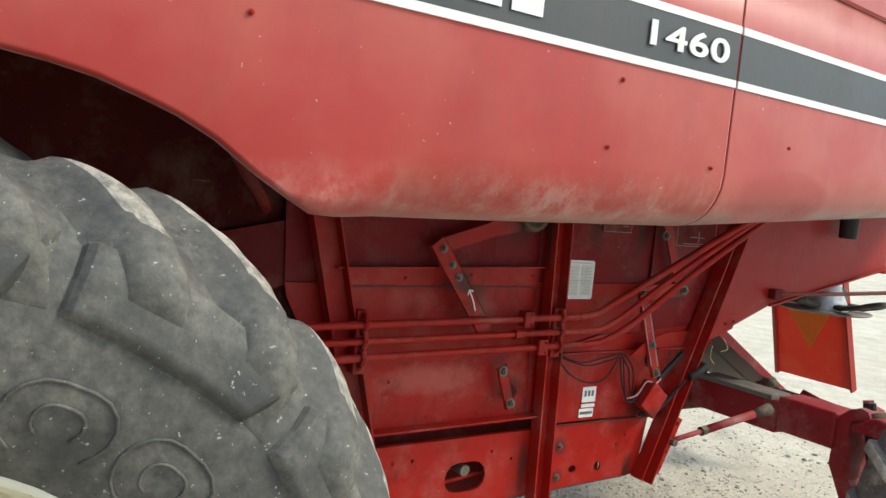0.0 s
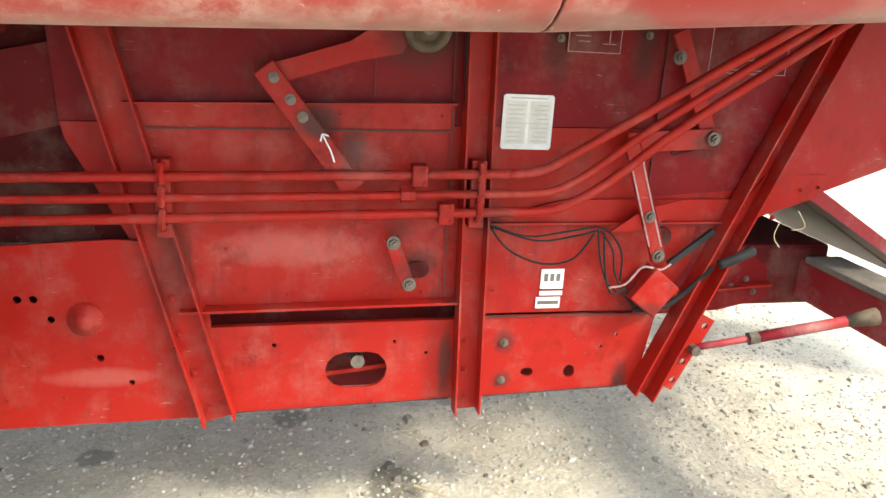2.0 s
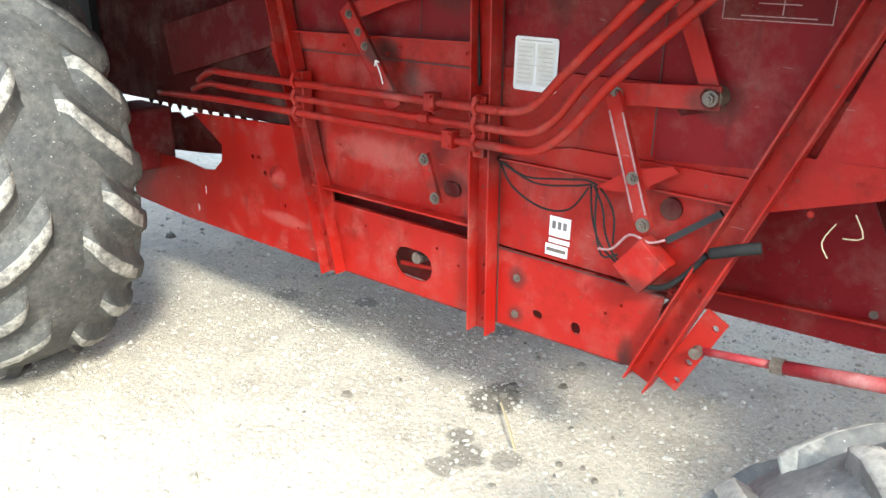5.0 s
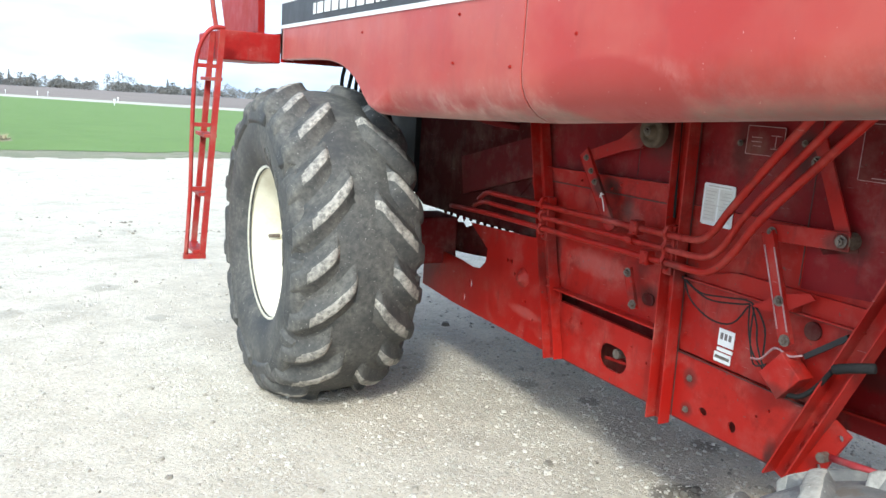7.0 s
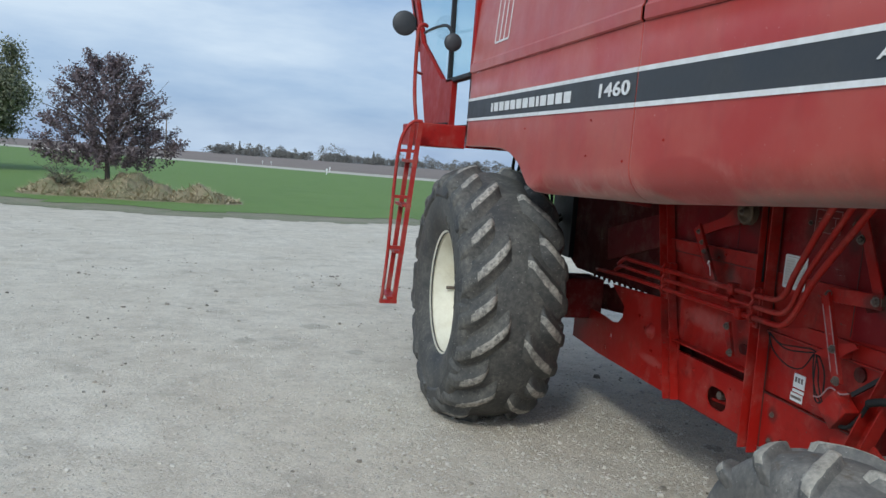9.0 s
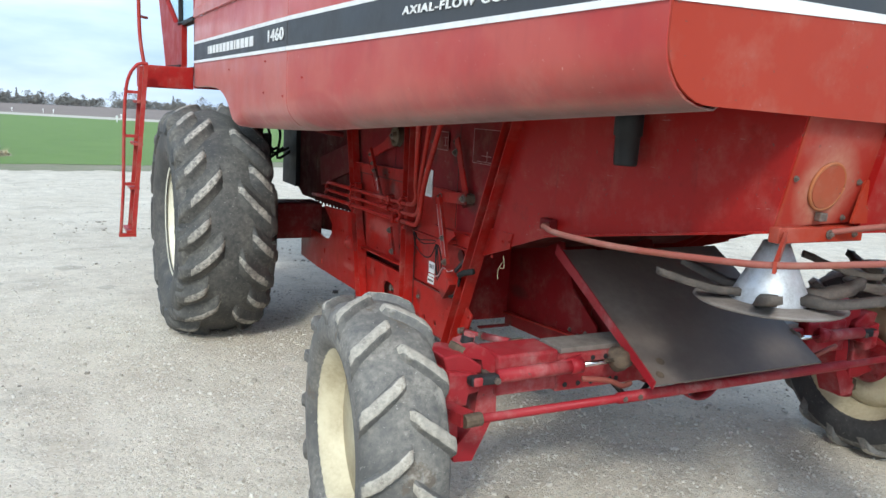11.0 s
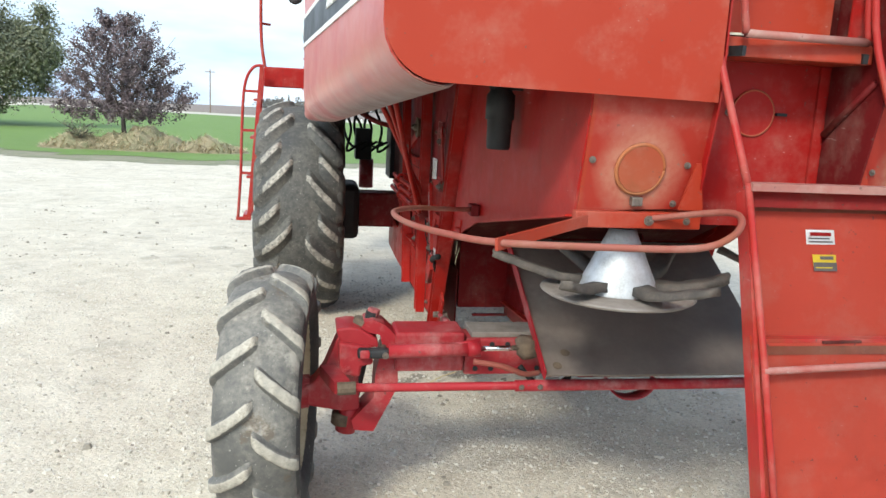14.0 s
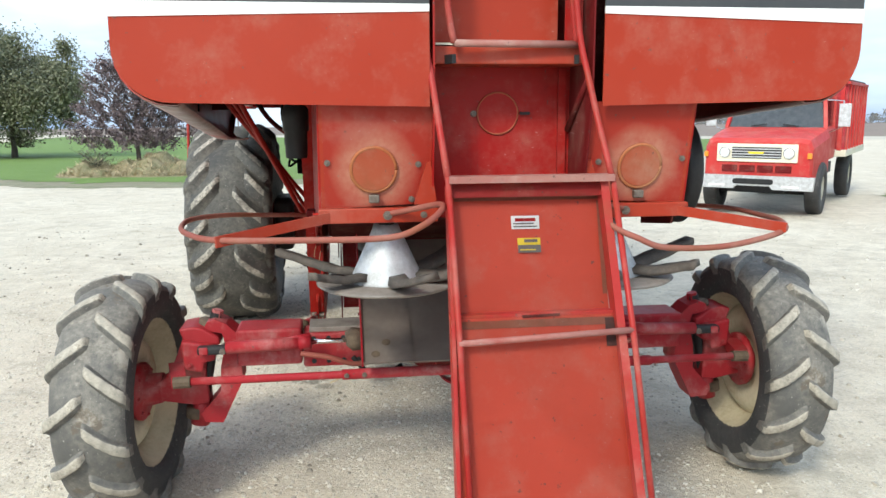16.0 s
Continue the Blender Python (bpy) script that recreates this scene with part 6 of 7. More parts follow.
    blob = lathe([(-0.06, 0.0), (-0.05, 0.035), (-0.02, 0.055), (0.02, 0.05), (0.05, 0.03), (0.06, 0.0)], (0, 0, 0), "x", 14)
    for v in blob.verts:
        v.co *= 0.95 + 0.35 * noise.noise(v.co * 45)
    part("rod_end", moved(blob, Matrix.Translation((s * 0.53, -0.34, 0.795))), DUSTCAST, cyl, "greasy dust-caked rod end", True)
    part("hose", tube(spline([(s * 0.78, -0.41, 0.76), (s * 0.66, -0.43, 0.745), (s * 0.56, -0.40, 0.70), (s * 0.48, -0.36, 0.69)], 5), 0.012, 8), RUSTY, cyl, "", True)
rodp = part("tie_rod", rod((-1.30, -0.43, 0.66), (1.30, -0.43, 0.66), 0.018, 12), RED_AXLE, axle, "long red tie rod", True)
part("tie_sleeve", rod((-0.60, -0.43, 0.66), (0.85, -0.43, 0.66), 0.024, 12), RED_AXLE, rodp, "", True)
for x in (-0.58, -0.50):
    bolt(rodp, (x, -0.455, 0.662), (0, -1, 0), 0.012)
part("axle_hose", tube(spline([(-0.55, -0.30, 0.70), (-0.48, -0.33, 0.63), (-0.40, -0.33, 0.615), (-0.32, -0.30, 0.65)], 5), 0.012, 8), BLACK, axle, "", True)
loop = bmesh.new()
rows = []
for k in range(25):
    a = math.pi * (1.0 + k / 24)
    rows.append([loop.verts.new((-0.05 + 0.11 * math.cos(a), -0.33 + e, 0.655 + 0.088 * math.sin(a) - w)) for e, w in ((-0.035, 0), (0.035, 0), (0.035, 0.008), (-0.035, 0.008))])
for p, q in zip(rows, rows[1:]):
    for j in range(4):
        loop.faces.new((p[j], p[(j + 1) % 4], q[(j + 1) % 4], q[j]))
part("axle_strap", loop, RED_AXLE, axle, "red strap loop below the axle", True)
part("pivot_bracket", box((-0.25, -0.20, 0.60), (0.25, 0.25, 0.86), 0.02), RED_DEEP, axle)

# ---- platform, ladder and cab at the front ----
part("platform", box((-1.90, 4.50, 1.85), (-1.5, 5.25, 2.04), 0.01), RED, combine, "red cab platform")
lf = part("front_ladder", bar((-2.15, 4.36, 0.575), (-2.01, 4.36, 0.575), 0.05, 0.03), RED_LADDER, combine, "narrow red access ladder")
for y in (4.36, 4.68):
    part("ladder_channel", bar((-2.032, y, 0.56), (-1.915, y, 2.03), 0.036, 0.03, (0, 1, 0)), RED_LADDER, lf)
part("ladder_tube", tube(spline([(-2.135, 4.36, 0.56), (-2.108, 4.36, 1.0), (-2.10, 4.36, 1.35), (-2.083, 4.36, 1.75), (-2.05, 4.36, 1.93), (-1.98, 4.36, 2.03), (-1.90, 4.36, 2.04)], 5), 0.014, 8), RED_LADDER, lf, "bent red grab tube", True)
for z, x0 in ((1.02, -2.11), (1.43, -2.10), (1.80, -2.08)):
    part("ladder_brace", bar((x0, 4.36, z), (-2.04 + 0.085 * (z - 0.56) + 0.02, 4.36, z), 0.022, 0.025), RED_LADDER, lf)
for z in (0.60, 0.98, 1.36, 1.72):
    x = -2.04 + 0.085 * (z - 0.56)
    part("tread", box((x - 0.05, 4.36, z - 0.012), (x + 0.03, 4.68, z + 0.012), 0.003), RED_LADDER, lf, "worn step tread")
hr = part("handrail", tube(spline([(-1.90, 4.62, 2.04), (-1.935, 4.62, 2.3), (-1.94, 4.62, 2.75), (-1.91, 4.62, 2.83), (-1.86, 4.66, 2.83)], 5), 0.016, 8), RED_LADDER, combine, "red tube handrail", True)
part("handrail_stub", rod((-1.94, 4.62, 2.45), (-1.86, 4.75, 2.45), 0.012, 8), RED_LADDER, hr)
cab = part("cab", plate([(5.05, 2.06), (6.12, 2.07), (6.75, 2.98), (7.3, 3.5), (7.15, 3.55), (6.55, 2.95), (5.52, 2.50), (5.40, 2.48), (5.05, 2.46)], -1.52, -1.47), RED, combine, "red cab with tinted windows")
part("door_seal", bar((-1.525, 5.10, 2.065), (-1.525, 6.10, 2.075), 0.03, 0.012, (-1, 0, 0)), BLACK, cab)
part("front_pillar", bar((-1.495, 6.70, 2.92), (-1.495, 7.60, 3.80), 0.12, 0.05, (-1, 0, 0)), RED, cab)
part("middle_pillar", bar((-1.495, 5.26, 2.48), (-1.495, 5.33, 3.70), 0.05, 0.04, (-1, 0, 0)), BLACK_PART, cab)
part("rear_pillar", box((-1.5, 4.47, 2.46), (-1.45, 4.54, 3.6), 0.01), RED, cab)
part("side_window", box((-1.49, 4.55, 2.48), (-1.485, 5.24, 3.6)), GLASS, cab, "pale tinted side window")
dw = bmesh.new()
dw.faces.new([dw.verts.new((-1.49, y, z)) for y, z in ((5.3, 2.5), (5.5, 2.5), (6.6, 2.98), (7.2, 3.56), (5.35, 3.6))])
bmesh.ops.solidify(dw, geom=dw.faces[:], thickness=0.005)
part("door_window", dw, GLASS, cab, "pale tinted door window")
part("window_ledge", box((-1.52, 4.47, 2.44), (-1.44, 5.30, 2.48), 0.008), BLACK_PART, cab)
part("cab_roof", box((-1.5, 4.45, 3.75), (1.2, 7.6, 3.95), 0.04), RED, cab)
part("cab_floor", box((-1.45, 4.5, 2.0), (1.2, 6.6, 2.06)), RED_DEEP, cab)
for at, r in (((-1.72, 6.6, 3.14), 0.13), ((-1.62, 4.72, 2.73), 0.075)):
    mr = part("mirror", lathe([(0.0, 0.0), (0.0, r), (-0.016, r), (-0.027, r * 0.86), (-0.034, r * 0.4), (-0.036, 0.0)], at, "y", 28), MIRROR, cab, "round black mirror", True)
part("mirror_arm", tube(spline([(-1.55, 6.3, 3.02), (-1.62, 5.6, 2.96), (-1.64, 4.95, 2.90), (-1.63, 4.76, 2.83), (-1.62, 4.74, 2.77)], 5), 0.014, 8), BLACK_PART, cab, "", True)
part("mirror_arm", rod((-1.55, 6.7, 3.1), (-1.72, 6.62, 3.14), 0.014, 8), BLACK_PART, cab)
# straw caught on the underside
wisp = random.Random(9)
for k in range(2):
    x, y, z = -0.70 + wisp.uniform(-0.03, 0.03), 0.40 - 0.05 * k + wisp.uniform(-0.02, 0.02), 1.10 + wisp.uniform(-0.03, 0.05)
    part("caught_straw", tube(spline([(x, y, z), (x - 0.01, y + wisp.uniform(-0.03, 0.03), z - 0.05), (x + wisp.uniform(-0.02, 0.02), y + wisp.uniform(-0.04, 0.04), z - wisp.uniform(0.04, 0.09))], 3), 0.0016, 5), STRAW, combine)
for s in (-1, 1):
    part("axle_plate", box((s * 0.30, -0.21, 0.799), (s * 0.75, -0.05, 0.824), 0.004), DISC, axle, "dust-covered axle top plate")

# ---- ground and distance ----
def ground_z(x, y):
    k = max(0.0, y - 0.6)
    return -0.019 * k + 0.012 * min(max(0.0, x - 3.0), 6.0) * min(1.0, max(0.0, 1.6 - y / 25.0)) + 0.004 * noise.noise(Vector((x * 0.35, y * 0.35, 0)))


def land(name, xs, ys, inside, lift, material, label=""):
    """A sheet over the ground: the grid cells whose middle is inside."""
    bm = bmesh.new()
    made = {}

    def vert(i, j):
        if (i, j) not in made:
            x, y = xs[i], ys[j]
            made[i, j] = bm.verts.new((x, y, ground_z(x, y) + lift))
        return made[i, j]
    for i in range(len(xs) - 1):
        for j in range(len(ys) - 1):
            if inside((xs[i] + xs[i + 1]) / 2, (ys[j] + ys[j + 1]) / 2):
                bm.faces.new((vert(i, j), vert(i + 1, j), vert(i + 1, j + 1), vert(i, j + 1)))
    ob = part(name, bm, material, None, "", True)
    return tagged(ob, label, "ground", "", "structure")


def spread(lim, near, n):
    return [lim * math.copysign(abs(k / n) ** 3, k) + near * k / n for k in range(-n, n + 1)]


land("ground", spread(900, 25, 40), [y + 2 for y in spread(900, 25, 40)], lambda x, y: True, 0.0, GRAVEL, "pale crushed gravel yard")


def lawn_edge(x):
    base = 22.5 + 0.062 * (x + 5.5) ** 2 if x < -5.5 else 22.5 + 0.028 * (x + 5.5) ** 2
    return base + 0.5 * noise.noise(Vector((x * 0.5, 3, 0))) + 0.25 * noise.noise(Vector((x * 2.3, 7, 0)))


def road_y(x):
    return 117.2 - 0.84 * x if x < 60 else 66.8


gx = [-240 + 6 * k for k in range(30)] + [k * 0.5 for k in range(-120, 121)] + [66 + 6 * k for k in range(30)]
gy = [14 + 0.25 * k for k in range(0, 90)] + [36.5 + 0.5 * k for k in range(0, 60)] + [66.5 + 3 * k for k in range(0, 90)]
land("verge", gx, gy, lambda x, y: lawn_edge(x) - 2.9 + 0.5 * noise.noise(Vector((x * 1.1, 5, 0))) < y < lawn_edge(x) + 1.2, 0.006, VERGE, "dry trampled verge of the lawn")
land("lawn", gx, gy, lambda x, y: lawn_edge(x) - 0.7 + 0.9 * noise.noise(Vector((x * 0.9, y * 0.9, 1))) < y < road_y(x), 0.016, GRASS, "bright green mown lawn")
side_x = [9.5 + 0.4 * k for k in range(0, 120)]
side_y = [-12 + 0.4 * k for k in range(0, 78)]
land("lawn_2", side_x, side_y, lambda x, y: x > 11.3 + 0.10 * abs(y - 8) + 0.5 * noise.noise(Vector((y * 0.6, 1, 0))) and y < 12.5 + 0.35 * (x - 11), 0.016, GRASS, "green grass beside the yard")
land("field", [-700 + 20 * k for k in range(71)], [50 + 10 * k for k in range(90)], lambda x, y: y > road_y(x) + 8, 0.03, FIELD, "brown ploughed field in the distance")
bm = bmesh.new()
kerb = []
for k in range(46):
    x = -390 + 10 * k
    kerb.append([bm.verts.new((x, road_y(x) + w, ground_z(x, road_y(x) + w) + h)) for w, h in ((-9, 0.0), (-6, 0.10), (6, 0.12), (9, 0.0))])
for a, b in zip(kerb, kerb[1:]):
    for q in range(3):
        bm.faces.new((a[q], b[q], b[q + 1], a[q + 1]))
tagged(part("road", bm, ROADM, None, "", True), "pale country road across the fields", "road", "", "structure")

# loose stones over the yard, thickest along the walk
rng = np.random.default_rng(5)
verts, faces = [], []


def stones(n, x0, x1, y0, y1, s0, s1):
    for _ in range(n):
        x, y = rng.uniform(x0, x1), rng.uniform(y0, y1)
        size = s0 + (s1 - s0) * rng.random() ** 4
        base = len(verts)
        z = ground_z(x, y) - size * 0.12
        a = rng.uniform(0, 6.28)
        long, flat = rng.uniform(0.75, 1.35), rng.uniform(0.4, 0.8)
        wob = rng.uniform(0.75, 1.2, 10)
        for k in range(5):
            for top in (0, 1):
                w = size * wob[2 * k + top] * (1.0, 0.58)[top]
                p, q = w * long * math.cos(1.2566 * k), w * math.sin(1.2566 * k)
                verts.append((x + p * math.cos(a) - q * math.sin(a), y + p * math.sin(a) + q * math.cos(a), z + (0.0, size * flat * wob[k] * 1.2)[top]))
        for k in range(5):
            m = (k + 1) % 5
            faces.append((base + 2 * k, base + 2 * m, base + 2 * m + 1, base + 2 * k + 1))
        faces.append(tuple(base + 2 * k + 1 for k in range(5)))


stones(26000, -4.2, 2.2, -3.4, 4.6, 0.003, 0.012)
stones(12000, -2.4, 1.2, -1.0, 4.0, 0.004, 0.015)
stones(2200, -4.5, 3.0, -3.6, 6.0, 0.009, 0.020)
stones(9000, -9, 8, -3, 17, 0.007, 0.024)
me = bpy.data.meshes.new("loose_gravel")
me.from_pydata(verts, [], faces)
me.materials.append(PEBBLE)
tagged(new("loose_gravel", me), "loose pale crushed stones on the yard", "gravel", "", "stuff")
# dark crumbs of dried mud, in scattered drifts
verts, faces = [], []
for _ in range(70):
    cx, cy = rng.uniform(-7, 0.6), rng.uniform(-2.5, 11)
    for _ in range(int(rng.integers(3, 11))):
        px, py = cx + rng.normal() * 0.22, cy + rng.normal() * 0.07
        stones(1, px - 0.001, px + 0.001, py - 0.001, py + 0.001, 0.010, 0.034)
me = bpy.data.meshes.new("mud_crumbs")
me.from_pydata(verts, [], faces)
me.materials.append(leaf("dried_mud", (0.13, 0.105, 0.078), (0.27, 0.235, 0.185)))
tagged(new("mud_crumbs", me), "brown crumbs of dried mud scattered over gravel", "mud", "", "stuff")
st = tube([(-0.69, 1.29, 0.012), (-0.57, 1.41, 0.022), (-0.46, 1.52, 0.010)], 0.005, 6)
tagged(part("straw_stalk", st, STRAW, None), "bent dry straw stalk lying on gravel", "straw")


# ---- trees ----
def leaves(n, place, size, bm_verts, bm_faces, seed):
    r = np.random.default_rng(seed)
    for _ in range(n):
        c = place(r)
        if c is None:
            continue
        u = r.normal(size=3)
        u /= np.linalg.norm(u)
        w = np.cross(u, r.normal(size=3))
        w /= np.linalg.norm(w)
        k = size * r.uniform(0.6, 1.3)
        b = len(bm_verts)
        bm_verts += [tuple(c + u * k), tuple(c + w * k * 0.55), tuple(c - u * k), tuple(c - w * k * 0.55)]
        bm_faces.append((b, b + 1, b + 2, b + 3))


def tree(name, at, height, spread_r, trunk_h, trunk_r, leaf_mat, n, size, seed, label, shape=1.0, loose=0.0, sprays=0):
    base = (at[0], at[1], ground_z(*at))
    top = empty(name, base, label, "tree")
    r = np.random.default_rng(seed)
    bm = bmesh.new()
    tube([(0, 0, -0.05), (0.03, 0.02, trunk_h * 0.5), (0.0, 0.04, trunk_h), (0.05, 0.0, height * 0.55)], trunk_r, 9, bm, trunk_r * 0.5)
    ends = []
    for k in range(15):
        a = 2.4 * k + r.uniform(-0.4, 0.4)
        z0 = trunk_h * 0.85 + (height * 0.5 - trunk_h * 0.85) * r.uniform(0, 1)
        reach = spread_r * r.uniform(0.55, 0.95)
        tip = (reach * math.cos(a), reach * math.sin(a), min(z0 + height * r.uniform(0.12, 0.45), height * 0.97))
        mid = (tip[0] * 0.45, tip[1] * 0.45, z0 + (tip[2] - z0) * 0.6)
        tube(spline([(0, 0, z0), mid, tip], 3), trunk_r * 0.38, 5, bm, 0.012)
        ends += [np.array(tip), np.array(mid)]
        for _ in range(2):
            q = np.array(tip) + r.normal(size=3) * spread_r * 0.22
            tube([mid, tuple(q)], trunk_r * 0.16, 4, bm, 0.006)
            ends.append(q)
    # twigs that reach up and outward, each with its spray of leaves
    twigs = []
    for _ in range(sprays):
        zz = r.random() ** 1.15
        a, out = r.uniform(0, 2 * math.pi), math.sqrt(r.random())
        wide = spread_r * (1 - zz) ** 0.55 * min(1.0, 0.72 + zz * 1.6)
        p = np.array((math.cos(a) * wide * out, math.sin(a) * wide * out, trunk_h * 0.85 + zz * (height * 0.88 - trunk_h * 0.85)))
        L = r.uniform(0.35, 0.75)
        q = p + L * np.array((math.cos(a) * (0.25 + 0.6 * out), math.sin(a) * (0.25 + 0.6 * out), 0.75 - 0.45 * out * (1 - zz))) + r.normal(size=3) * 0.08
        tube([tuple(p), tuple(q)], 0.012, 4, bm, 0.005)
        twigs.append((p, q))
    part("trunk", bm, BARK, top, "grey brown trunk and limbs", True)
    mids = []
    while len(mids) < 46:
        p = r.uniform(-1, 1, size=3)
        d = np.linalg.norm(p)
        if d < 1:
            zz = (p[2] + 1) / 2
            wide = spread_r * (math.sin(math.pi * min(1, zz * 0.86 + 0.14)) ** 0.6) * shape
            mids.append((np.array((p[0] * wide, p[1] * wide, trunk_h * 0.8 + zz * (height - trunk_h * 0.8))), r.uniform(0.16, 0.30) * spread_r))
    for e in ends:
        mids.append((e, spread_r * r.uniform(0.14, 0.24)))

    def place(q):
        if twigs:
            p, e = twigs[q.integers(len(twigs))]
            return p + (e - p) * q.uniform(0.0, 1.05) + q.normal(size=3) * 0.075
        c, rad = mids[q.integers(len(mids))]
        p = c + q.normal(size=3) * rad * (0.55 + loose * 0.25)
        return p if p[2] > trunk_h * 0.6 else None
    vs, fs = [], []
    leaves(n, place, size, vs, fs, seed + 1)
    me = bpy.data.meshes.new("crown")
    me.from_pydata(vs, [], fs)
    me.materials.append(leaf_mat)
    c = new("crown", me)
    c.parent = top
    c["label"] = "crown of many small leaves with gaps"
    return top


tree("tree", (-8.3, 27.6), 5.0, 2.55, 1.15, 0.11, LEAF_PURPLE, 27000, 0.050, 11, "small purple-leaved tree on the lawn behind dry grass", 1.0, 0.5, 330)
tree("tree", (-19.5, 45.0), 6.8, 3.6, 1.0, 0.20, LEAF_GREEN, 80000, 0.085, 12, "full olive green tree on the lawn", 1.05)
tree("tree", (-24.2, 45.0), 7.2, 3.6, 1.15, 0.19, LEAF_GREEN, 60000, 0.09, 13, "broad green tree at the lawn's edge", 1.05)
tree("tree", (-31.5, 48.0), 7.0, 3.3, 1.1, 0.19, LEAF_GREEN, 16000, 0.11, 14, "dense green tree at the lawn's edge", 1.05)
for k, (x, y, h) in enumerate(((24, 13.5, 4.0), (27.5, 16.5, 4.6), (30, 20.5, 5.0), (33, 14, 5.2), (22, 7.5, 3.6), (26, 3, 4.6))):
    tree("bush", (x, y), h, h * 0.55, 0.4, 0.09, LEAF_BUSH, 7000, 0.10, 30 + k, "thick autumn green bush beyond the grass", 1.15)

# far woods on the skyline
vs, fs = [], []
hills = np.random.default_rng(40)
blobs = []


def clump(az, h, wide, pointed=False):
    d = hills.uniform(690, 750)
    x, y = d * math.sin(radians(az)), d * math.cos(radians(az))
    blobs.append((np.array((x, y, ground_z(x, y))), h, wide, pointed))


for az, h, wide in ((-2.9, 8, 6), (-2.4, 10.5, 7), (-2.0, 9.5, 6), (-0.9, 10.5, 7), (-0.2, 10.5, 8), (0.4, 9, 6), (1.25, 10.5, 7), (2.3, 9, 6), (3.3, 7.5, 6), (4.2, 13.5, 7), (4.9, 15.5, 10), (5.6, 12, 8), (8.2, 10, 6), (9.8, 12, 8)):
    clump(az, h, wide)
for az in (-1.58, 7.9):
    clump(az, 11.5, 4, True)
for k in range(95):
    clump(hills.uniform(-3.6, 11), hills.uniform(4.0, 7.5), hills.uniform(4, 8))
for k in range(150):
    clump(hills.uniform(11, 48), hills.uniform(5, 12) * hills.uniform(0.7, 1.1), hills.uniform(5, 9))


def wood(q):
    c, h, wide, pointed = blobs[q.integers(len(blobs))]
    z = q.random() ** 0.8
    r = wide * ((1.05 - z) * 0.6 if pointed else math.sqrt(max(0.02, 1 - z * z)))
    return c + np.array((q.normal() * r * 0.5, q.normal() * r * 0.5, z * h + q.normal() * 0.5))


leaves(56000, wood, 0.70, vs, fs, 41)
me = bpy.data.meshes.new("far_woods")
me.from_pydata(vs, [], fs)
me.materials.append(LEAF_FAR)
tagged(new("far_woods", me), "grey green woods along the far skyline, haze in their colour", "woods", "", "stuff")

# mound of dry grass under the purple tree
vs, fs = [], []
mr = np.random.default_rng(50)


def mound_h(x, y):
    a = math.exp(-(((x + 7.4) / 1.6) ** 2 + ((y - 26.2) / 1.2) ** 2)) * 0.76
    b = math.exp(-(((x + 9.4) / 0.9) ** 2 + ((y - 25.8) / 0.9) ** 2)) * 0.62
    c = math.exp(-(((x + 5.1) / 1.1) ** 2 + ((y - 26.0) / 0.9) ** 2)) * 0.55
    return max(a, b, c) * (1 + 0.6 * noise.noise(Vector((x * 1.7, y * 1.7, 4))) + 0.25 * noise.noise(Vector((x * 4, y * 4, 2))))


for _ in range(26000):
    x, y = mr.uniform(-12, -2.6), mr.uniform(22.8, 28.0)
    h = mound_h(x, y)
    if h < 0.10:
        continue
    L = mr.uniform(0.10, 0.34)
    a, t = mr.uniform(0, 6.28), mr.uniform(0.8, 1.5)
    c = np.array((x, y, ground_z(x, y) + h * mr.uniform(0.5, 1.0) - 0.05))
    d = np.array((math.cos(a) * math.sin(t), math.sin(a) * math.sin(t), math.cos(t))) * L
    w = np.array((-math.sin(a), math.cos(a), 0)) * 0.016
    b = len(vs)
    vs += [tuple(c - w), tuple(c + w), tuple(c + d)]
    fs.append((b, b + 1, b + 2))
me = bpy.data.meshes.new("dry_grass")
me.from_pydata(vs, [], fs)
me.materials.append(DRY_STEM)
tagged(new("dry_grass", me), "flattened straw-coloured dry grass on a low mound", "grass", "", "stuff")
bm = bmesh.new()
nx, ny = 88, 48
grid = [[bm.verts.new((x, y, ground_z(x, y) + mound_h(x, y) - 0.06)) for y in steps(22.6, 28.4, ny)] for x in steps(-12.4, -2.2, nx)]
for i in range(nx):
    for j in range(ny):
        bm.faces.new((grid[i][j], grid[i + 1][j], grid[i + 1][j + 1], grid[i][j + 1]))
tagged(part("mound", bm, HAY, None, "", True), "low mound covered with dry grass", "ground", "", "structure")
tree("shrub", (-9.3, 25.6), 1.15, 0.55, 0.15, 0.02, LEAF_GREEN, 700, 0.035, 60, "grey green weedy shrub on the mound", 1.2, 0.6)

# poles and markers
pole = empty("utility_pole", (-19.7, 150, ground_z(-19.7, 150)), "thin grey utility pole beside the road", "pole")
part("post", rod((0, 0, 0), (0, 0, 8.0), 0.13, 8, 0.09), WOOD, pole)
part("crossarm", box((-0.9, -0.06, 7.4), (0.9, 0.06, 7.55)), WOOD, pole)
for x, y in ((4.5, 88.5), (6.6, 108.5), (-6.9, 143), (-2.4, 143), (-0.9, 142)):
    mk = empty("marker_post", (x, y, ground_z(x, y)), "short white marker post beside the road", "post", "road markers")
    part("post", rod((0, 0, 0), (0, 0, 0.5), 0.05, 8), WHITE, mk)
    part("cap", box((-0.10, -0.04, 0.5), (0.10, 0.04, 0.72), 0.015), WHITE, mk)
tagged(part("timber", bar((11.5, 5.2, 0.05), (19, 7.2, 0.02), 0.2, 0.12), WOOD, None), "long weathered timber lying on the grass edge", "timber")
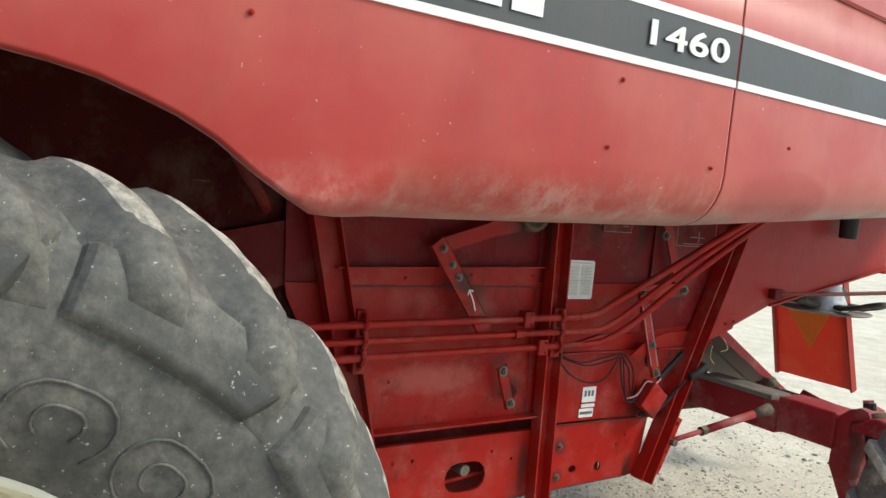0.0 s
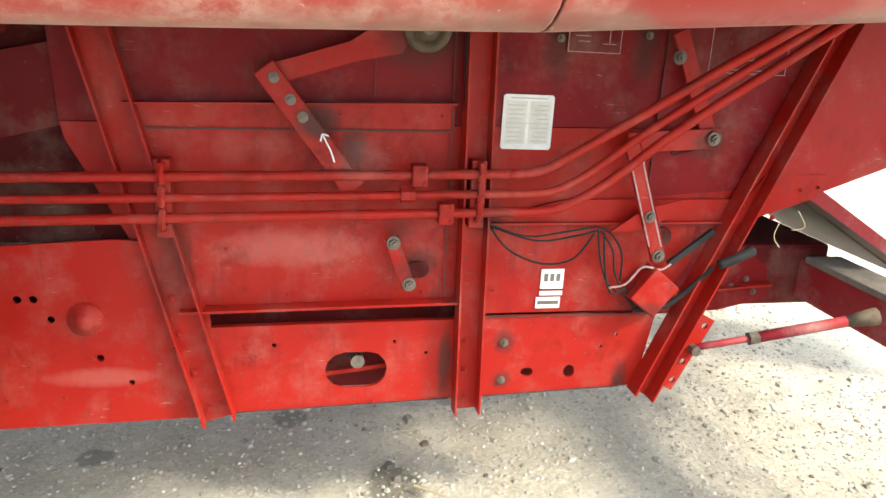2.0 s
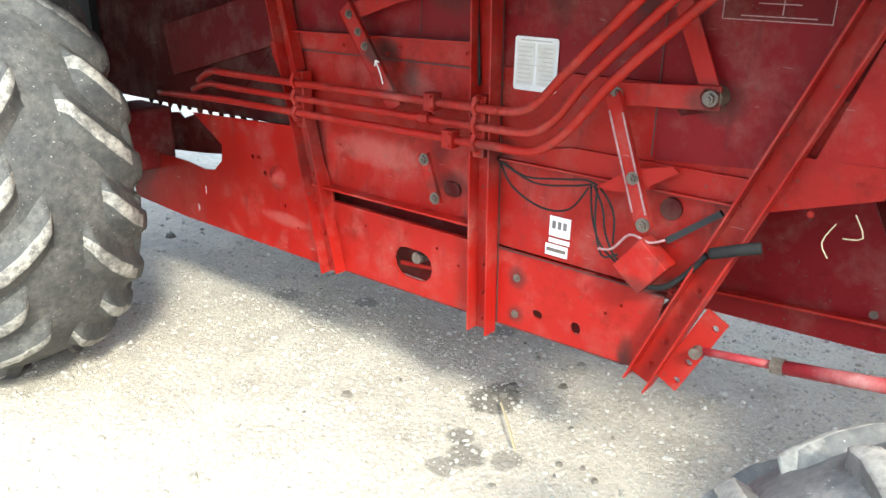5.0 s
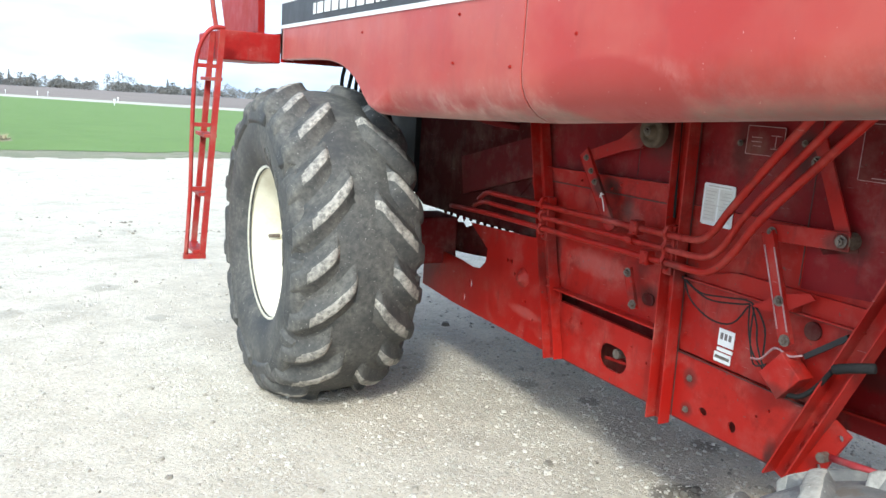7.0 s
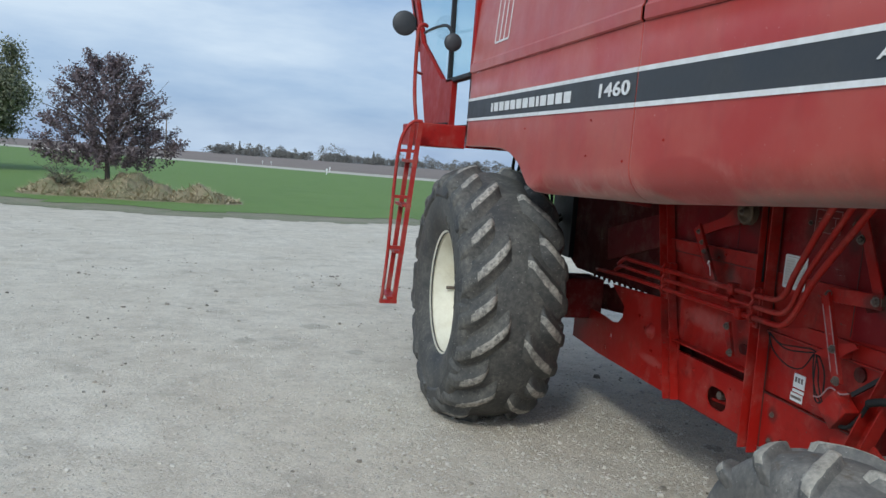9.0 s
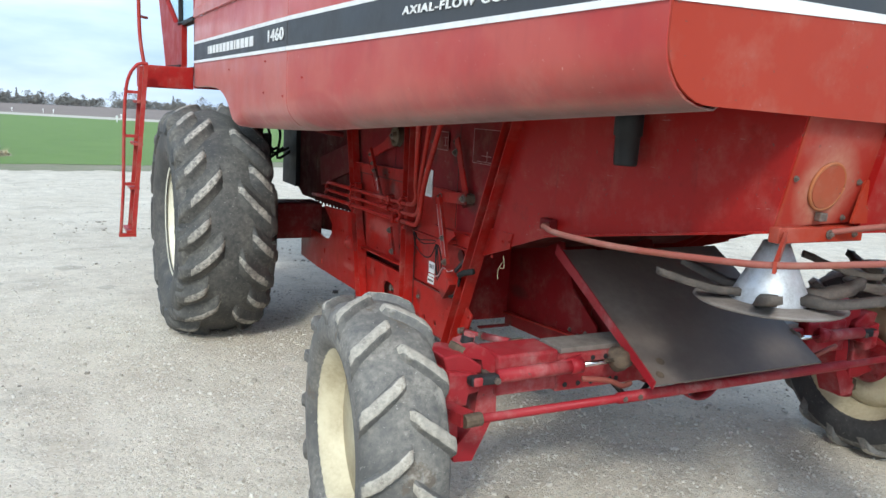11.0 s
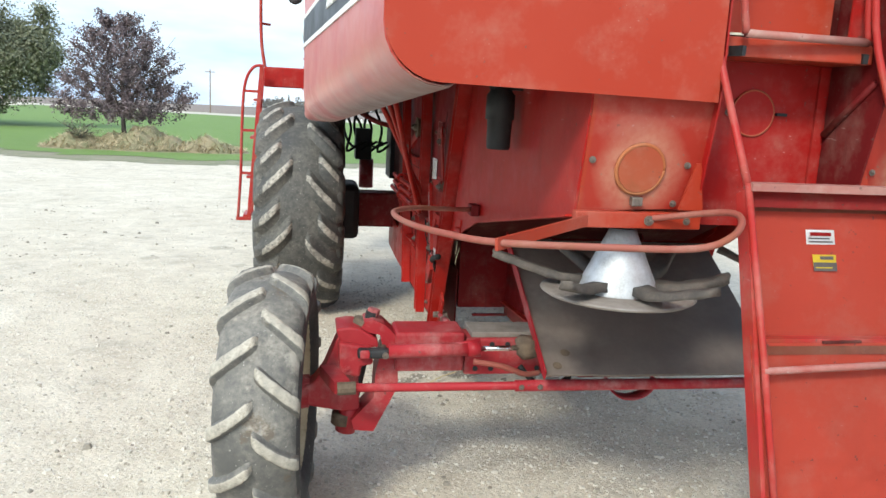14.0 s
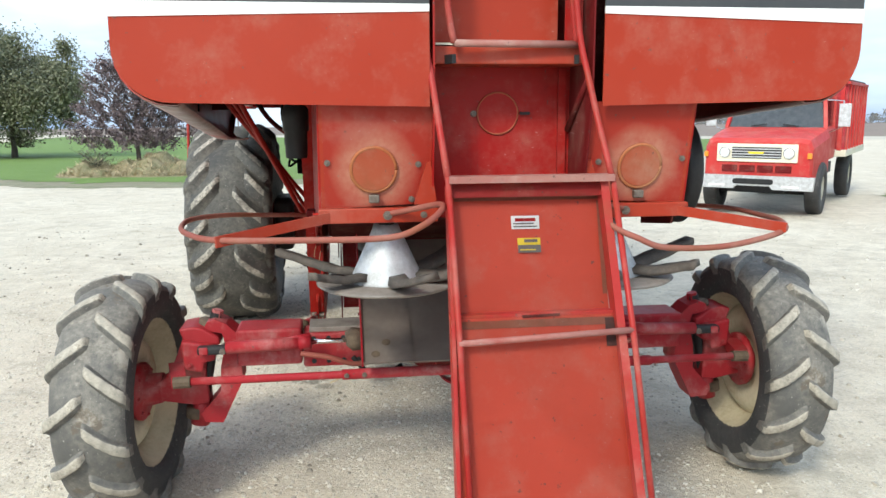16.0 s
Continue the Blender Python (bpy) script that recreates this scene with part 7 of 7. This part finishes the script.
tagged(part("timber", bar((12.0, 6.3, 0.05), (18, 8.3, 0.03), 0.16, 0.10), WOOD, None), "second weathered timber lying on gravel", "timber")
tank = empty("covered_implement", (20.5, 12.3, ground_z(20.5, 12.3)), "low black covered implement standing in the grass", "implement")
lump = bmesh.new()
bmesh.ops.create_icosphere(lump, subdivisions=3, radius=0.7)
for v in lump.verts:
    v.co = Vector((v.co.x * 1.1, v.co.y, v.co.z * 0.75 + 0.5)) * (1 + 0.18 * noise.noise(v.co * 2.2))
part("cover", lump, BLACK, tank, "", True)
part("drawbar", rod((-0.4, 0.2, 0.4), (-1.7, 0.5, 0.45), 0.06, 8), BLACK_PART, tank)

# ---- farm truck ----
TRED = paint("truck_red_paint", (0.46, 0.03, 0.03), (0.50, 0.07, 0.06), dusty=0.3, grime=0.2)
truck = empty("farm_truck", (6.93, 9.6, ground_z(7.4, 10.0)), "old red farm truck with a pale bumper parked on gravel", "truck")
truck.rotation_euler = (0, 0, radians(-41))
truck.scale = (0.97, 1.0, 0.99)
# local axes: the truck looks along -y
part("cab", box((-0.98, 1.35, 0.95), (0.98, 2.6, 1.60), 0.06), TRED, truck, "red steel cab")
hood = bmesh.new()
rows = []
for y, hw, zt in ((-0.02, 0.86, 1.36), (0.06, 0.90, 1.43), (0.7, 0.94, 1.52), (1.4, 0.97, 1.60)):
    rows.append([hood.verts.new((x, y, z)) for x, z in ((-hw - 0.06, 0.72), (-hw - 0.06, zt - 0.18), (-hw, zt - 0.03), (-hw + 0.12, zt), (hw - 0.12, zt), (hw, zt - 0.03), (hw + 0.06, zt - 0.18), (hw + 0.06, 0.72))])
for a, b in zip(rows, rows[1:]):
    for k in range(7):
        hood.faces.new((a[k], a[k + 1], b[k + 1], b[k]))
hood.faces.new(rows[0])
part("hood", hood, TRED, truck, "red hood and wings")
part("cab_roof", box((-0.88, 1.62, 2.16), (0.88, 2.62, 2.26), 0.05), TRED, truck)
for s in (-1, 1):
    part("pillar", bar((s * 0.93, 1.42, 1.58), (s * 0.84, 1.72, 2.2), 0.07, 0.07), TRED, truck)
    part("pillar", box((s * 0.86, 2.5, 1.55), (s * 0.95, 2.6, 2.2)), TRED, truck)
    part("door_glass", box((s * 0.90, 1.6, 1.60), (s * 0.905, 2.5, 2.16)), GLASS, truck)
ws = bmesh.new()
ws.faces.new([ws.verts.new(p) for p in ((-0.9, 1.43, 1.6), (0.9, 1.43, 1.6), (0.82, 1.74, 2.18), (-0.82, 1.74, 2.18))])
bmesh.ops.solidify(ws, geom=ws.faces[:], thickness=0.01)
part("windscreen", ws, plain("dark_windscreen", (0.10, 0.12, 0.14), (0.16, 0.18, 0.2), 0.12), truck, "dark reflecting windscreen")
for s in (-1, 1):
    part("wiper", bar((s * 0.45, 1.40, 1.62), (s * 0.15, 1.42, 1.66), 0.02, 0.02), BLACK_PART, truck)
gr = part("grille", box((-0.72, -0.055, 1.00), (0.72, -0.025, 1.33), 0.01), CREAM, truck, "cream grille surround")
part("grille_mesh", box((-0.44, -0.07, 1.07), (0.44, -0.054, 1.27)), BLACK_PART, gr)
for k in range(4):
    part("grille_bar", box((-0.44, -0.078, 1.085 + 0.048 * k), (0.44, -0.068, 1.105 + 0.048 * k)), GALV, gr)
part("badge", plate([(-0.12, 1.15), (0.12, 1.15), (0.15, 1.19), (-0.15, 1.19)], -0.08, -0.088, "y"), YELLOW, gr)
for s in (-1, 1):
    hl = part("headlight", lathe([(-0.058, 0.10), (-0.085, 0.10), (-0.088, 0.088), (-0.075, 0.085)], (s * 0.57, 0, 1.17), "y", 24), CHROME, gr, "chrome headlight ring", True)
    part("lens", lathe([(-0.075, 0.086), (-0.088, 0.05), (-0.092, 0.0)], (s * 0.57, 0, 1.17), "y", 24), plain("lamp_lens", (0.7, 0.72, 0.72), (0.5, 0.5, 0.5), 0.1), hl, "", True)
    part("side_lamp", box((s * 0.88, -0.07, 1.08), (s * 0.955, 0.0, 1.18), 0.01), ORANGE, truck)
for k in range(4):
    part("lower_slot", box((-0.62 + 0.32 * k, -0.045, 0.82), (-0.34 + 0.32 * k, -0.02, 0.94), 0.005), RED_DEEP, truck)
bp = part("bumper", plate([(-1.03, 0.52), (-0.35, 0.52), (-0.3, 0.58), (0.3, 0.58), (0.35, 0.52), (1.03, 0.52), (1.05, 0.76), (-1.05, 0.76)], -0.24, -0.12, "y"), GALV, truck, "pale grey steel bumper")
part("bumper_slot", plate(slot(0, 0.66, 0.72, 0.10), -0.25, -0.238, "y"), BLACK_PART, bp)
for s in (-1, 1):
    part("bumper_pad", box((s * 0.5, -0.246, 0.56), (s * 0.8, -0.238, 0.60)), WHITE, bp)
part("chassis", box((-0.5, 0.0, 0.45), (0.5, 5.8, 0.70)), BLACK_PART, truck)
part("front_axle", box((-0.9, 0.72, 0.36), (0.9, 0.88, 0.48), 0.02), BLACK_PART, truck)
for y in (0.8, 4.6):
    for s in (-1, 1):
        w = part("wheel", lathe([(-0.13, 0.25), (-0.13, 0.46), (-0.10, 0.49), (0.10, 0.49), (0.13, 0.46), (0.13, 0.25), (-0.13, 0.25)], (s * 0.93, y, 0.49), "x", 32), TYRE_SIDE, truck, "black truck tyre", True)
        part("rim", lathe([(s * 0.10, 0.0), (s * 0.10, 0.12), (s * 0.02, 0.2), (s * 0.12, 0.26), (s * 0.05, 0.27)], (s * 0.93, y, 0.49), "x", 24), CREAM, w, "", True)
bed = part("grain_box", box((-1.13, 2.75, 1.10), (1.13, 5.9, 2.46), 0.02), paint("box_red_paint", (0.33, 0.02, 0.03), (0.37, 0.04, 0.05)), truck, "dark red wooden grain box")
for k in range(7):
    for s in (-1, 1):
        part("stake", box((s * 1.13, 2.85 + 0.48 * k, 1.05), (s * 1.17, 2.92 + 0.48 * k, 2.46)), TRED, bed)
    part("front_stake", box((-1.05 + 0.34 * k, 2.70, 1.1), (-0.97 + 0.34 * k, 2.75, 2.46)), TRED, bed)
part("box_rim", box((-1.17, 2.68, 2.44), (1.17, 5.95, 2.50), 0.01), TRED, bed)
part("box_tarp", box((-1.10, 2.72, 2.495), (1.10, 5.9, 2.55), 0.02), PADDLE, bed, "rolled grey tarp along the box top")
part("box_sill", box((-1.17, 2.70, 0.98), (1.17, 5.95, 1.12), 0.01), CREAM, bed)
for s in (-1, 1):
    ma = part("mirror_arm", tube([(s * 0.96, 1.5, 1.50), (s * 1.22, 1.42, 1.62), (s * 1.22, 1.42, 2.1), (s * 0.92, 1.55, 2.12)], 0.015, 6), CHROME, truck)
    part("mirror", box((s * 1.15, 1.40, 1.62), (s * 1.36, 1.44, 2.05), 0.01), GALV, ma, "tall chrome mirror")
